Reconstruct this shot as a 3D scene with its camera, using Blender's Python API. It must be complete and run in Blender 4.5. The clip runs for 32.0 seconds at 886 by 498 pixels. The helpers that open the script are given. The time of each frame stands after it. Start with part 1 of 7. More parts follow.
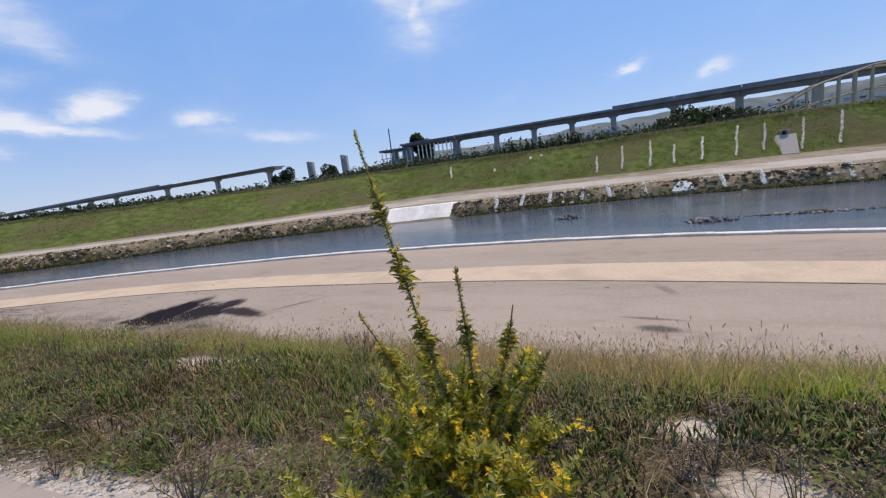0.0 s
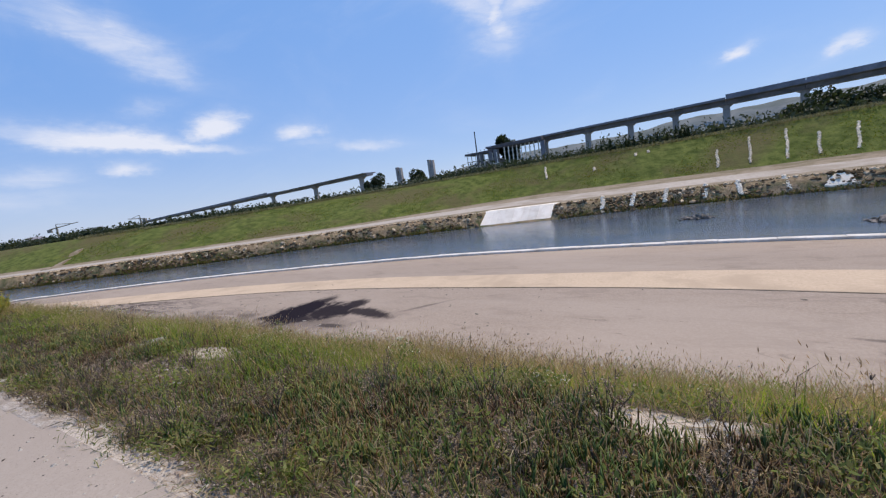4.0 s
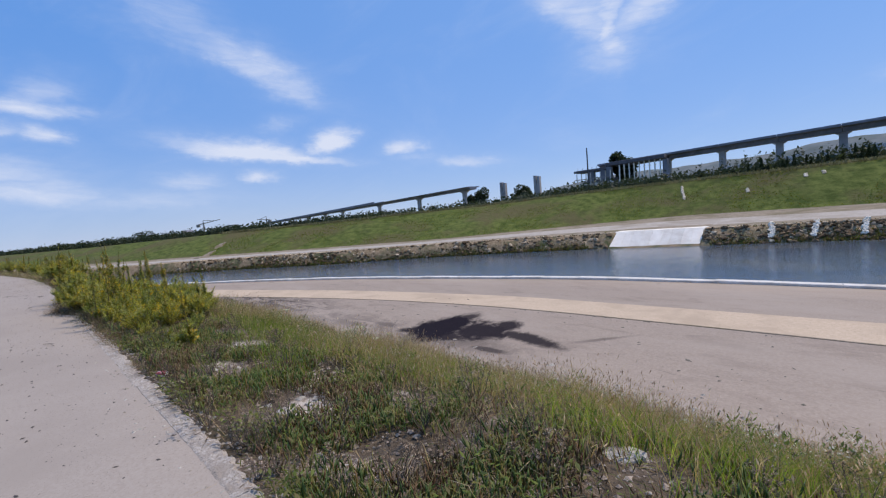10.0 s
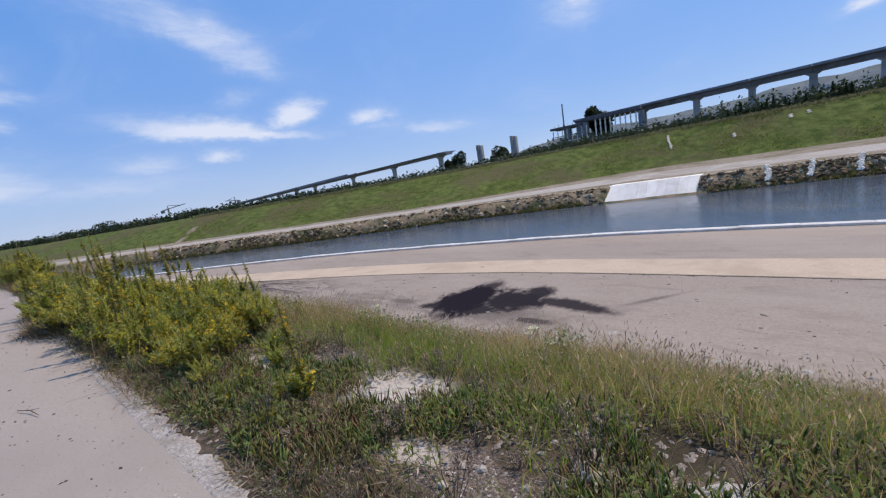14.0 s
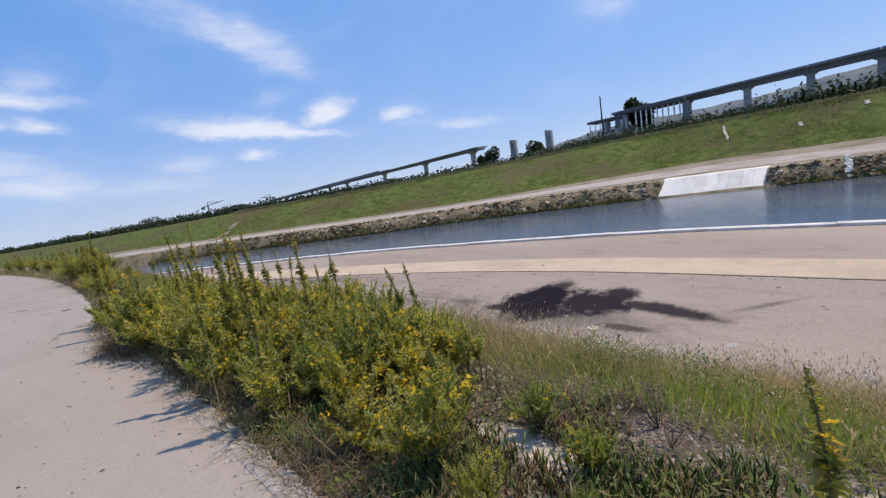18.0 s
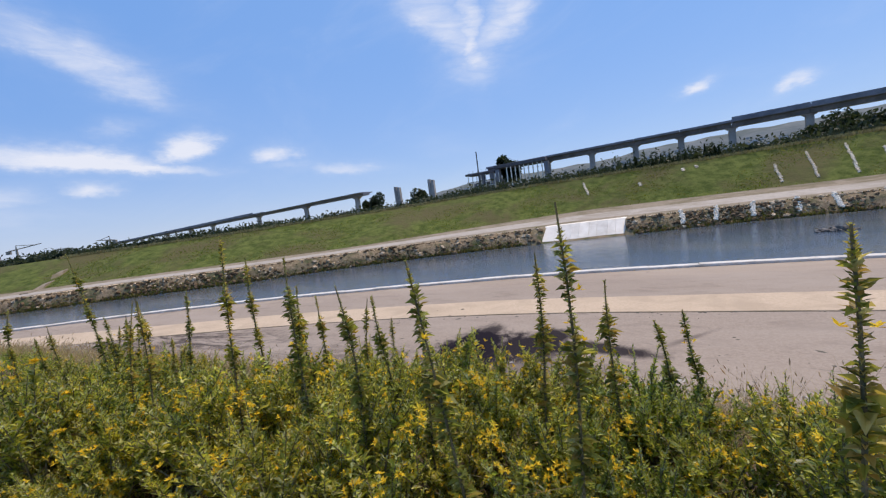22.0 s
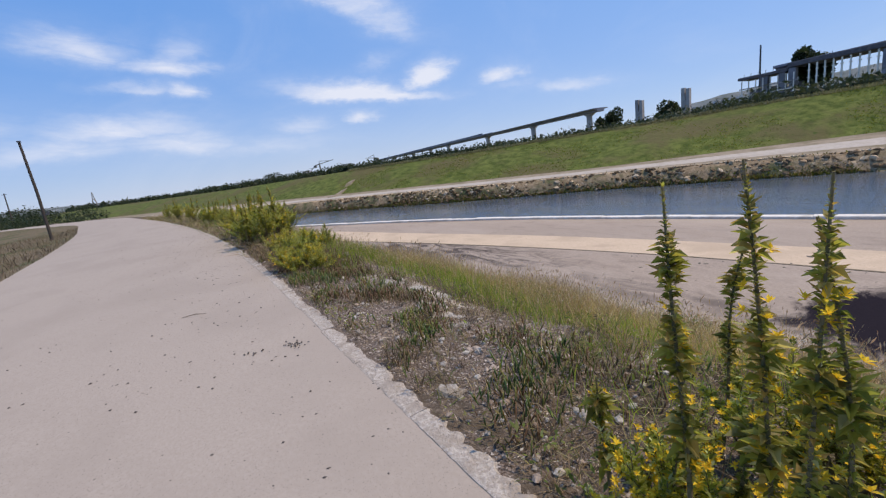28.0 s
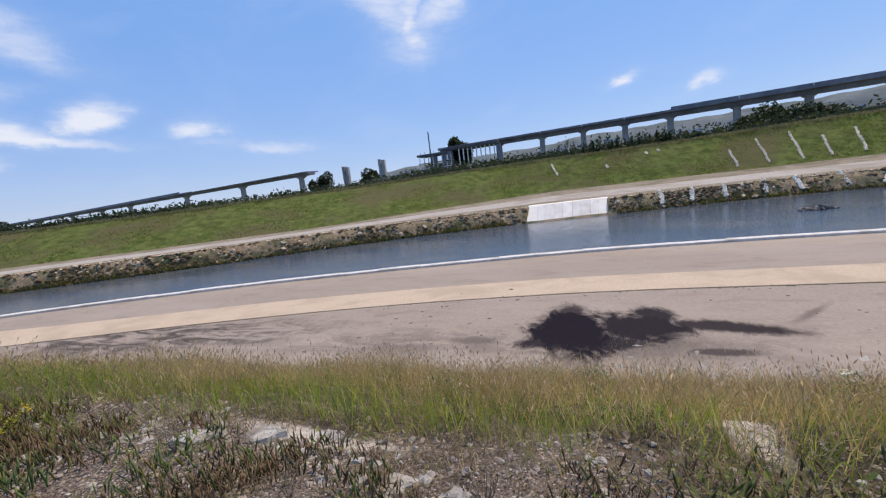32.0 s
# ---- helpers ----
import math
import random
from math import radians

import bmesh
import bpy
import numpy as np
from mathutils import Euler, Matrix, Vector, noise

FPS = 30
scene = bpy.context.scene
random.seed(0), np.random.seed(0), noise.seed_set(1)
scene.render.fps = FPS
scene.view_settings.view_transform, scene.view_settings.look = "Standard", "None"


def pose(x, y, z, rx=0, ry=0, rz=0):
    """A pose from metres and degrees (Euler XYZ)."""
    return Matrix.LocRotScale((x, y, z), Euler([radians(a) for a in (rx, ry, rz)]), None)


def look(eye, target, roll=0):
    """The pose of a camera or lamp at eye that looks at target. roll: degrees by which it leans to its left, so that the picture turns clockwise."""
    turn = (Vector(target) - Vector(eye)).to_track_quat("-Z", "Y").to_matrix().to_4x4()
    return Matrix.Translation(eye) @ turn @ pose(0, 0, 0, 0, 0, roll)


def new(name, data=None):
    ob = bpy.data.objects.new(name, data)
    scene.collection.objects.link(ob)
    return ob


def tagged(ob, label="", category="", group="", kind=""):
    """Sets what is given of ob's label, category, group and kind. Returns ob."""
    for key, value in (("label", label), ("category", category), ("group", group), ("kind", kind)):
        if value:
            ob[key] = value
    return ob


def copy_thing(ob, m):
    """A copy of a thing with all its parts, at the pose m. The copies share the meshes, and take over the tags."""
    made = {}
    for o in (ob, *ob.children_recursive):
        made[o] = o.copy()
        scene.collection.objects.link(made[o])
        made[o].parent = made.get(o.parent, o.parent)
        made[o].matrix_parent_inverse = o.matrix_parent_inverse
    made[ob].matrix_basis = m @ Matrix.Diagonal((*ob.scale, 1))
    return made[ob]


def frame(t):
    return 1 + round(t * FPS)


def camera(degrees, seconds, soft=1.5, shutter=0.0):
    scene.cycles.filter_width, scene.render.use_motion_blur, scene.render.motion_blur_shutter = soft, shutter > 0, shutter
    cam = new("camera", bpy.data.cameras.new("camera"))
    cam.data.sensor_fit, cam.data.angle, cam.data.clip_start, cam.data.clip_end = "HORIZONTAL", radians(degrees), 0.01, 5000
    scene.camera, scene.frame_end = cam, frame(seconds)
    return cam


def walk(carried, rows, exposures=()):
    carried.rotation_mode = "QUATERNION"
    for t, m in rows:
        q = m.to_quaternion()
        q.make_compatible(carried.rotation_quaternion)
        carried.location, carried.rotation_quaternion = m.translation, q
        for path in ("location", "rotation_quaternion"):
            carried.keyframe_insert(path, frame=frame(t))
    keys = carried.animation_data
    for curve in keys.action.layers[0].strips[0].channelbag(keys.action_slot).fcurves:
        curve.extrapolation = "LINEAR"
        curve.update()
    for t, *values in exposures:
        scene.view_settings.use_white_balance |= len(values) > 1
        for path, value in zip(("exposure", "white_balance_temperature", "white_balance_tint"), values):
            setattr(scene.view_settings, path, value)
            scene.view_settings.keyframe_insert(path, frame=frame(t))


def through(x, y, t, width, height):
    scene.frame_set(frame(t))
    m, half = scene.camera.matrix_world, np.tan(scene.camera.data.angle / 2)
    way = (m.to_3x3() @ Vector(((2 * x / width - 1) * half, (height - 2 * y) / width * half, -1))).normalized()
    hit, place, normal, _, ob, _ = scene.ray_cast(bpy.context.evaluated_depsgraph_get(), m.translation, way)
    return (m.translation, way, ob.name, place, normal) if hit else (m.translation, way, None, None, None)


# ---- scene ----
cam = camera(94.5, 32.0, soft=1.25)
# seconds, eye, target, roll: carried along the river path
PATH = [
    (0, (0.0, -0.001, 1.6), (-3.637, 9.149, -0.151), -6.81),
    (0.5, (-0.436, 0.047, 1.605), (-3.86, 9.284, -0.113), -7.72),
    (1, (-0.88, 0.09, 1.612), (-4.389, 9.288, -0.142), -6.05),
    (1.5, (-1.345, 0.123, 1.626), (-4.853, 9.267, -0.393), -4.29),
    (2, (-1.827, 0.151, 1.635), (-5.462, 9.27, -0.271), -7.53),
    (2.5, (-2.325, 0.178, 1.624), (-5.67, 9.423, -0.205), -6.28),
    (3, (-2.846, 0.198, 1.608), (-6.64, 9.295, -0.081), -5.49),
    (3.5, (-3.408, 0.206, 1.597), (-8.377, 8.743, 0.043), -8.39),
    (4, (-3.971, 0.209, 1.591), (-9.323, 8.536, 0.173), -8.14),
    (4.5, (-4.487, 0.208, 1.587), (-10.632, 7.942, 0.03), -9.89),
    (6.5, (-6.631, 0.274, 1.639), (-13.662, 7.353, 0.966), -7.97),
    (7, (-7.172, 0.302, 1.637), (-14.286, 7.313, 1.162), -7.52),
    (7.5, (-7.719, 0.289, 1.611), (-14.879, 7.261, 1.252), -5.17),
    (8, (-8.266, 0.276, 1.583), (-15.482, 7.174, 1.002), -7.78),
    (8.5, (-8.805, 0.307, 1.572), (-15.963, 7.264, 0.97), -6.87),
    (9, (-9.334, 0.346, 1.568), (-16.47, 7.312, 0.823), -7.33),
    (9.5, (-9.845, 0.371, 1.576), (-16.776, 7.53, 0.738), -6.61),
    (10, (-10.357, 0.382, 1.582), (-17.423, 7.414, 0.795), -5.10),
    (10.5, (-10.901, 0.371, 1.564), (-17.677, 7.588, 0.155), -10.30),
    (11, (-11.442, 0.349, 1.546), (-18.4, 7.462, 0.549), -8.19),
    (11.5, (-11.945, 0.32, 1.551), (-19.988, 6.208, 0.754), -7.35),
    (12, (-12.445, 0.305, 1.559), (-20.634, 5.996, 0.814), -8.67),
    (12.5, (-12.982, 0.335, 1.547), (-20.836, 6.386, 0.244), -7.83),
    (13, (-13.508, 0.38, 1.537), (-20.957, 6.879, 0.035), -9.35),
    (13.5, (-13.994, 0.419, 1.545), (-21.141, 7.238, -0.007), -9.75),
    (15.5, (-15.348, 0.527, 1.577), (-20.596, 8.837, -0.27), -6.72),
    (16, (-15.705, 0.527, 1.57), (-21.67, 8.261, -0.574), -7.73),
    (16.5, (-16.112, 0.488, 1.589), (-23.006, 7.473, -0.328), -8.54),
    (17, (-16.545, 0.437, 1.607), (-23.761, 7.116, -0.214), -10.10),
    (17.5, (-16.994, 0.392, 1.596), (-24.102, 7.197, -0.18), -9.71),
    (18, (-17.445, 0.357, 1.582), (-24.606, 7.151, -0.017), -9.31),
    (18.5, (-17.879, 0.351, 1.587), (-24.73, 7.504, 0.211), -8.01),
    (19, (-18.311, 0.345, 1.593), (-24.723, 7.91, 0.303), -7.13),
    (19.5, (-18.76, 0.305, 1.59), (-25.053, 8.001, 0.507), -7.77),
    (20, (-19.201, 0.265, 1.586), (-25.38, 8.069, 0.632), -7.15),
    (20.5, (-19.599, 0.257, 1.592), (-24.958, 8.636, 0.549), -6.40),
    (21, (-20.001, 0.258, 1.597), (-24.36, 9.187, 0.473), -7.23),
    (21.5, (-20.46, 0.255, 1.596), (-24.451, 9.356, 0.484), -6.88),
    (22, (-20.925, 0.243, 1.59), (-25.766, 8.942, 0.653), -7.71),
    (22.5, (-21.349, 0.211, 1.578), (-27.438, 8.081, 0.585), -8.80),
    (23, (-21.776, 0.164, 1.56), (-29.399, 6.311, -0.466), -8.27),
    (23.5, (-22.227, 0.109, 1.519), (-29.907, 6.055, -0.859), -11.00),
    (24, (-22.711, 0.036, 1.509), (-30.275, 6.325, -0.288), -10.11),
    (24.5, (-23.25, -0.076, 1.560), (-30.99, 5.948, -0.391), -10.26),
    (25, (-23.825, -0.103, 1.590), (-31.815, 5.614, -0.273), -10.72),
    (25.5, (-24.44, -0.103, 1.600), (-32.475, 5.544, -0.283), -8.75),
    (26, (-25.042, -0.115, 1.610), (-33.674, 4.563, -0.286), -10.15),
    (26.5, (-25.576, -0.138, 1.610), (-34.214, 4.435, -0.504), -8.15),
    (28.5, (-27.195, -0.162, 1.544), (-35.439, 5.141, -0.433), -7.60),
    (29, (-27.645, -0.209, 1.527), (-35.185, 6.040, -0.498), -5.37),
    (29.5, (-28.006, -0.171, 1.536), (-35.344, 6.330, -0.436), -4.97),
    (30, (-28.339, -0.111, 1.552), (-35.644, 6.423, -0.432), -6.08),
    (30.5, (-28.692, -0.06, 1.56), (-35.827, 6.617, -0.565), -7.74),
    (31, (-29.008, -0.014, 1.563), (-35.663, 7.237, -0.208), -6.33),
    (31.5, (-29.227, 0.057, 1.555), (-34.239, 8.568, -0.005), -6.94),
    (32, (-29.412, 0.134, 1.544), (-32.941, 9.367, 0.028), -6.95),
]
walk(cam, [(t, look(eye, target, roll)) for t, eye, target, roll in PATH], [(t, e, k, 14.0) for t, e, k in ((0.0, 0.04, 6900), (4.0, 0.02, 6800), (7.0, -0.12, 6350), (13.0, -0.1, 6350), (16.0, 0.0, 6550), (19.0, 0.03, 6700), (22.6, 0.03, 6850), (23.7, 0.18, 6850), (24.4, 0.14, 6850), (25.2, 0.1, 6800), (26.2, 0.05, 6750), (29.0, 0.0, 6750), (32.0, 0.04, 6800))])

# ---- world and sun ----
SUN_EL, SUN_AZ = radians(61), radians(27)  # azimuth from +y towards +x
world = bpy.data.worlds.new("sky")
scene.world = world
world.use_nodes = True


class Nodes:
    """Short hand for building a node tree."""

    def __init__(self, tree):
        self.t = tree
        tree.nodes.clear()

    def n(self, kind, **ins):
        node = self.t.nodes.new(kind)
        for k, v in ins.items():
            key = int(k[1:]) if k[0] == "i" and k[1:].isdigit() else k.replace("_", " ")
            self.put(node.inputs[key], v)
        return node

    def put(self, socket, v):
        if isinstance(v, bpy.types.NodeSocket):
            self.t.links.new(v, socket)
        elif isinstance(v, bpy.types.Node):
            self.t.links.new(v.outputs[0], socket)
        else:
            if isinstance(v, tuple) and len(v) == 3 and socket.type == "RGBA":
                v = (*v, 1)
            socket.default_value = v

    def m(self, op, a, b=0.0, c=0.0):
        node = self.t.nodes.new("ShaderNodeMath")
        node.operation = op
        for s, v in zip(node.inputs, (a, b, c)):
            self.put(s, v)
        return node.outputs[0]

    def noise(self, scale, vec=None, detail=4.0, rough=0.55, distort=0.0):
        node = self.n("ShaderNodeTexNoise", Scale=scale, Detail=detail, Roughness=rough, Distortion=distort)
        if vec is not None:
            self.put(node.inputs["Vector"], vec)
        return node.outputs["Fac"]

    def step(self, x, lo, hi):
        node = self.n("ShaderNodeMapRange", Value=x, From_Min=lo, From_Max=hi)
        node.interpolation_type = "SMOOTHSTEP"
        return node.outputs[0]

    def mix(self, f, a, b, how="MIX"):
        node = self.n("ShaderNodeMix")
        node.data_type, node.blend_type = "RGBA", how
        self.put(node.inputs[0], f), self.put(node.inputs[6], a), self.put(node.inputs[7], b)
        return node.outputs[2]


w = Nodes(world.node_tree)
sky = w.n("ShaderNodeTexSky")
sky.sky_type, sky.sun_disc, sky.sun_elevation, sky.sun_rotation = "NISHITA", False, SUN_EL, SUN_AZ
sky.altitude, sky.air_density, sky.dust_density, sky.ozone_density = 50.0, 0.9, 0.05, 4.0
way = w.n("ShaderNodeTexCoord").outputs["Generated"]
sep = w.n("ShaderNodeSeparateXYZ", i0=way).outputs
az = w.m("ARCTAN2", w.m("MULTIPLY", sep[0], -1.0), sep[1])
el = w.m("ARCSINE", sep[2])
# fair-weather cirrus: streaks and puffs in azimuth and height, bent and torn by noise
flat = w.n("ShaderNodeCombineXYZ", i0=az, i1=w.m("MULTIPLY", el, 1.7)).outputs[0]
bend = w.n("ShaderNodeTexNoise", Vector=flat, Scale=9.0, Detail=6.0, Roughness=0.62)
fine = w.n("ShaderNodeTexNoise", Vector=flat, Scale=34.0, Detail=5.0, Roughness=0.6)
shift = [w.m("ADD", w.m("MULTIPLY", w.m("SUBTRACT", a, 0.5), 0.11), w.m("MULTIPLY", w.m("SUBTRACT", b, 0.5), 0.022)) for a, b in ((w.n("ShaderNodeSeparateColor", Color=q.outputs["Color"]).outputs[k], w.n("ShaderNodeSeparateColor", Color=p.outputs["Color"]).outputs[k]) for q, p, k in ((bend, fine, 0), (bend, fine, 1)))]
aw, ew = w.m("ADD", az, shift[0]), w.m("ADD", el, w.m("MULTIPLY", shift[1], 0.42))
torn = w.noise(10.0, w.n("ShaderNodeCombineXYZ", i0=w.m("ADD", az, w.m("MULTIPLY", el, 0.5)), i1=w.m("MULTIPLY", w.m("SUBTRACT", el, w.m("MULTIPLY", az, 0.12)), 4.5)).outputs[0], 8.0, 0.62, 0.6)
wisp = w.noise(3.2, w.n("ShaderNodeCombineXYZ", i0=w.m("ADD", az, w.m("MULTIPLY", el, 1.2)), i1=w.m("MULTIPLY", el, 1.5)).outputs[0], 7.0, 0.62, 1.0)
CLOUDS = [  # azimuth left of +y, height, half widths, slant, weight
    (68.5, 9.9, 8.0, 1.05, 0.13, 1.25), (63.5, 9.0, 6.0, 0.6, 0.1, 1.2), (58.7, 10.9, 2.4, 1.2, -0.2, 1.3), (49.2, 9.7, 2.3, 0.9, 0.0, 1.0), (48.0, 8.3, 2.6, 0.7, 0.1, 0.4), (40.6, 7.2, 4.6, 0.7, 0.1, 0.72),
    (65.4, 13.0, 2.4, 1.0, -0.3, 0.5), (67.0, 19.4, 7.5, 2.2, 0.42, 0.8), (62.5, 17.4, 3.4, 1.7, 0.35, 0.7), (75.0, 23.4, 7.0, 3.4, 0.5, 0.5), (89.0, 13.7, 4.6, 0.8, 0.02, 0.9), (88.0, 15.0, 3.4, 1.4, -0.25, 0.62),
    (97.0, 15.2, 5.0, 1.6, 0.1, 0.8), (87.7, 11.3, 1.9, 0.8, 0.05, 0.85), (92.0, 11.8, 4.6, 0.55, 0.0, 0.62), (94.5, 7.5, 7.5, 1.3, 0.03, 0.85), (89.5, 5.6, 6.0, 1.4, 0.05, 0.8), (100.0, 5.8, 8.0, 1.5, 0.0, 0.7), (112.0, 8.0, 10.0, 2.2, 0.0, 0.7),
    (68.6, 6.9, 2.3, 0.7, 0.0, 0.85), (76.0, 6.6, 4.0, 1.0, 0.0, 0.62), (80.0, 4.6, 10.0, 1.4, 0.0, 0.5), (21.5, 20.5, 1.9, 6.0, 0.0, 0.85), (25.0, 22.5, 6.5, 3.6, 0.6, 0.75), (16.0, 23.0, 6.0, 3.4, -0.7, 0.8), (22.0, 17.5, 3.4, 3.0, 0.0, 0.6),
    (-3.9, 9.8, 1.5, 0.75, -0.35, 0.9), (-12.6, 8.0, 1.4, 0.7, -0.35, 0.9), (27.0, 8.6, 4.0, 1.3, 0.2, 0.28),
]
cover = None
for a, e, wa, we, slant, weight in CLOUDS:
    du = w.m("SUBTRACT", aw, radians(a))
    dv = w.m("SUBTRACT", w.m("SUBTRACT", ew, radians(e)), w.m("MULTIPLY", du, slant))
    # flat below, drawn out above
    dv = w.m("MULTIPLY", dv, w.m("SUBTRACT", 1.15, w.m("MULTIPLY", w.m("SIGN", dv), 0.3)))
    q = w.m("ADD", w.m("POWER", w.m("ABSOLUTE", w.m("DIVIDE", du, radians(wa * 1.1))), 2.0), w.m("POWER", w.m("ABSOLUTE", w.m("DIVIDE", dv, radians(we * 1.3))), 2.0))
    blob = w.m("MULTIPLY", w.m("EXPONENT", w.m("MULTIPLY", q, -0.95)), weight)
    cover = blob if cover is None else w.m("MAXIMUM", cover, blob)
ragged = w.m("MAXIMUM", w.step(w.m("MULTIPLY", cover, w.m("ADD", 0.35, w.m("MULTIPLY", torn, 1.0))), 0.04, 1.15), w.m("MULTIPLY", w.m("MULTIPLY", cover, torn), 0.5))
veil = w.m("MULTIPLY", w.step(wisp, 0.45, 0.85), 0.12)
haze = w.m("MULTIPLY", w.m("EXPONENT", w.m("MULTIPLY", w.m("MAXIMUM", el, 0.0), -11.0)), w.m("ADD", 0.2, w.m("MULTIPLY", w.step(az, 0.5, 1.5), 0.45)))
fog = w.m("MINIMUM", w.m("ADD", ragged, veil), 0.92)
# a thin even veil of high cloud over the clear sky, whiter towards the horizon
thin = w.mix(w.m("EXPONENT", w.m("MULTIPLY", w.m("MAXIMUM", el, 0.0), -7.5)), (1.95, 4.3, 9.2), (4.2, 5.7, 8.3))
# the clear sky is deeper on the side away from the sun
blue = w.mix(1.0, w.mix(0.72, sky.outputs[0], thin), w.mix(w.step(az, 0.6, 1.9), (1, 1, 1), (0.69, 0.86, 0.96)), "MULTIPLY")
lit = w.mix(fog, w.mix(haze, blue, (5.5, 6.0, 7.3)), (7.2, 7.8, 8.9))
w.n("ShaderNodeOutputWorld", Surface=w.n("ShaderNodeBackground", Color=lit, Strength=0.108))

sun = new("sun", bpy.data.lights.new("sun", "SUN"))
sun.data.energy, sun.data.angle, sun.data.color = 3.7, radians(0.6), (1.0, 0.872, 0.70)
sun.matrix_world = look((60 * math.sin(SUN_AZ), 60 * math.cos(SUN_AZ), 60 * math.tan(SUN_EL)), (0, 0, 0))


# ---- mesh tools ----
rng = np.random.default_rng(7)


class Geo:
    """Collects vertices and faces for one mesh."""

    def __init__(self):
        self.v, self.f = [], []

    def add(self, verts, faces):
        k = len(self.v)
        self.v += [tuple(p) for p in verts]
        self.f += [tuple(i + k for i in g) for g in faces]
        return self

    def box(self, c, s, rz=0.0, taper=1.0, ry=0.0, bevel=0.0):
        m = Matrix.Translation(c) @ Matrix.Rotation(rz, 4, "Z") @ Matrix.Rotation(ry, 4, "Y")
        x, y, z = (d / 2 for d in s)
        if bevel:
            rings = [(-z, 1.0, bevel), (-z + bevel, 1.0, 0), (z - bevel, taper, 0), (z, taper, bevel)]
        else:
            rings = [(-z, 1.0, 0), (z, taper, 0)]
        vs = [m @ Vector((sx * (x * t - b), sy * (y * t - b), h)) for h, t, b in rings for sx, sy in ((-1, -1), (1, -1), (1, 1), (-1, 1))]
        n = len(rings)
        fs = [(3, 2, 1, 0), tuple(range(4 * n - 4, 4 * n))]
        fs += [(4 * r + i, 4 * r + (i + 1) % 4, 4 * r + 4 + (i + 1) % 4, 4 * r + 4 + i) for r in range(n - 1) for i in range(4)]
        return self.add(vs, fs)

    def tube(self, pts, radii, seg=6, cap=True):
        pts = [Vector(p) for p in pts]
        vs = []
        for i, p in enumerate(pts):
            d = (pts[min(i + 1, len(pts) - 1)] - pts[max(i - 1, 0)]).normalized()
            a = d.cross(Vector((0, 0, 1)) if abs(d.z) < 0.9 else Vector((1, 0, 0))).normalized()
            b = d.cross(a)
            vs += [p + radii[i] * (math.cos(t) * a + math.sin(t) * b) for t in (2 * math.pi * k / seg for k in range(seg))]
        fs = [(i * seg + k, i * seg + (k + 1) % seg, (i + 1) * seg + (k + 1) % seg, (i + 1) * seg + k) for i in range(len(pts) - 1) for k in range(seg)]
        if cap:
            fs += [tuple(range(seg - 1, -1, -1)), tuple(range(len(vs) - seg, len(vs)))]
        return self.add(vs, fs)

    def lump(self, c, s, r, rough=0.25, rz=0.0):
        """An uneven stone: a squashed icosahedron with shaken corners."""
        g = (1 + 5**0.5) / 2
        base = [(-1, g, 0), (1, g, 0), (-1, -g, 0), (1, -g, 0), (0, -1, g), (0, 1, g), (0, -1, -g), (0, 1, -g), (g, 0, -1), (g, 0, 1), (-g, 0, -1), (-g, 0, 1)]
        fs = [(0, 11, 5), (0, 5, 1), (0, 1, 7), (0, 7, 10), (0, 10, 11), (1, 5, 9), (5, 11, 4), (11, 10, 2), (10, 7, 6), (7, 1, 8), (3, 9, 4), (3, 4, 2), (3, 2, 6), (3, 6, 8), (3, 8, 9), (4, 9, 5), (2, 4, 11), (6, 2, 10), (8, 6, 7), (9, 8, 1)]
        ca, sa = math.cos(rz), math.sin(rz)
        vs = []
        for p in base:
            k = 0.526 * (1 + rough * r.uniform(-1, 1))
            x, y, z = p[0] * k * s[0], p[1] * k * s[1], p[2] * k * s[2]
            vs.append((c[0] + x * ca - y * sa, c[1] + x * sa + y * ca, c[2] + z))
        return self.add(vs, fs)

    def chip(self, c, s, r, rz=0.0):
        """A small stone: an uneven octahedron."""
        ca, sa = math.cos(rz), math.sin(rz)
        vs = []
        for p in ((1, 0, 0), (0, 1, 0), (-1, 0, 0), (0, -1, 0), (0.2, 0.1, 1), (0, 0, -1)):
            k = r.uniform(0.75, 1.25)
            x, y = p[0] * k * s[0], p[1] * k * s[1]
            vs.append((c[0] + x * ca - y * sa, c[1] + x * sa + y * ca, c[2] + p[2] * k * s[2]))
        return self.add(vs, [(0, 1, 4), (1, 2, 4), (2, 3, 4), (3, 0, 4), (1, 0, 5), (2, 1, 5), (3, 2, 5), (0, 3, 5)])

    def leaf(self, p, d, length, width, up=(0, 0, 1), droop=0.0):
        """A folded pointed leaf from p along d."""
        d = Vector(d).normalized()
        s = d.cross(Vector(up))
        s = s.normalized() * width / 2 if s.length > 1e-4 else Vector((width / 2, 0, 0))
        p = Vector(p)
        mid = p + d * length * 0.45 + Vector((0, 0, 0.08 * length))
        tip = p + d * length - Vector((0, 0, droop * length))
        return self.add([p, mid - s, tip, mid + s], [(0, 1, 2), (0, 2, 3)])


def mesh(name, geo, mats, smooth=False, index=None):
    me = bpy.data.meshes.new(name)
    me.from_pydata(geo.v, [], geo.f)
    for m in mats if isinstance(mats, (list, tuple)) else [mats]:
        me.materials.append(m)
    if index is not None:
        me.polygons.foreach_set("material_index", np.asarray(index, np.int32))
    if smooth:
        me.polygons.foreach_set("use_smooth", np.ones(len(me.polygons), bool))
    me.update()
    return me


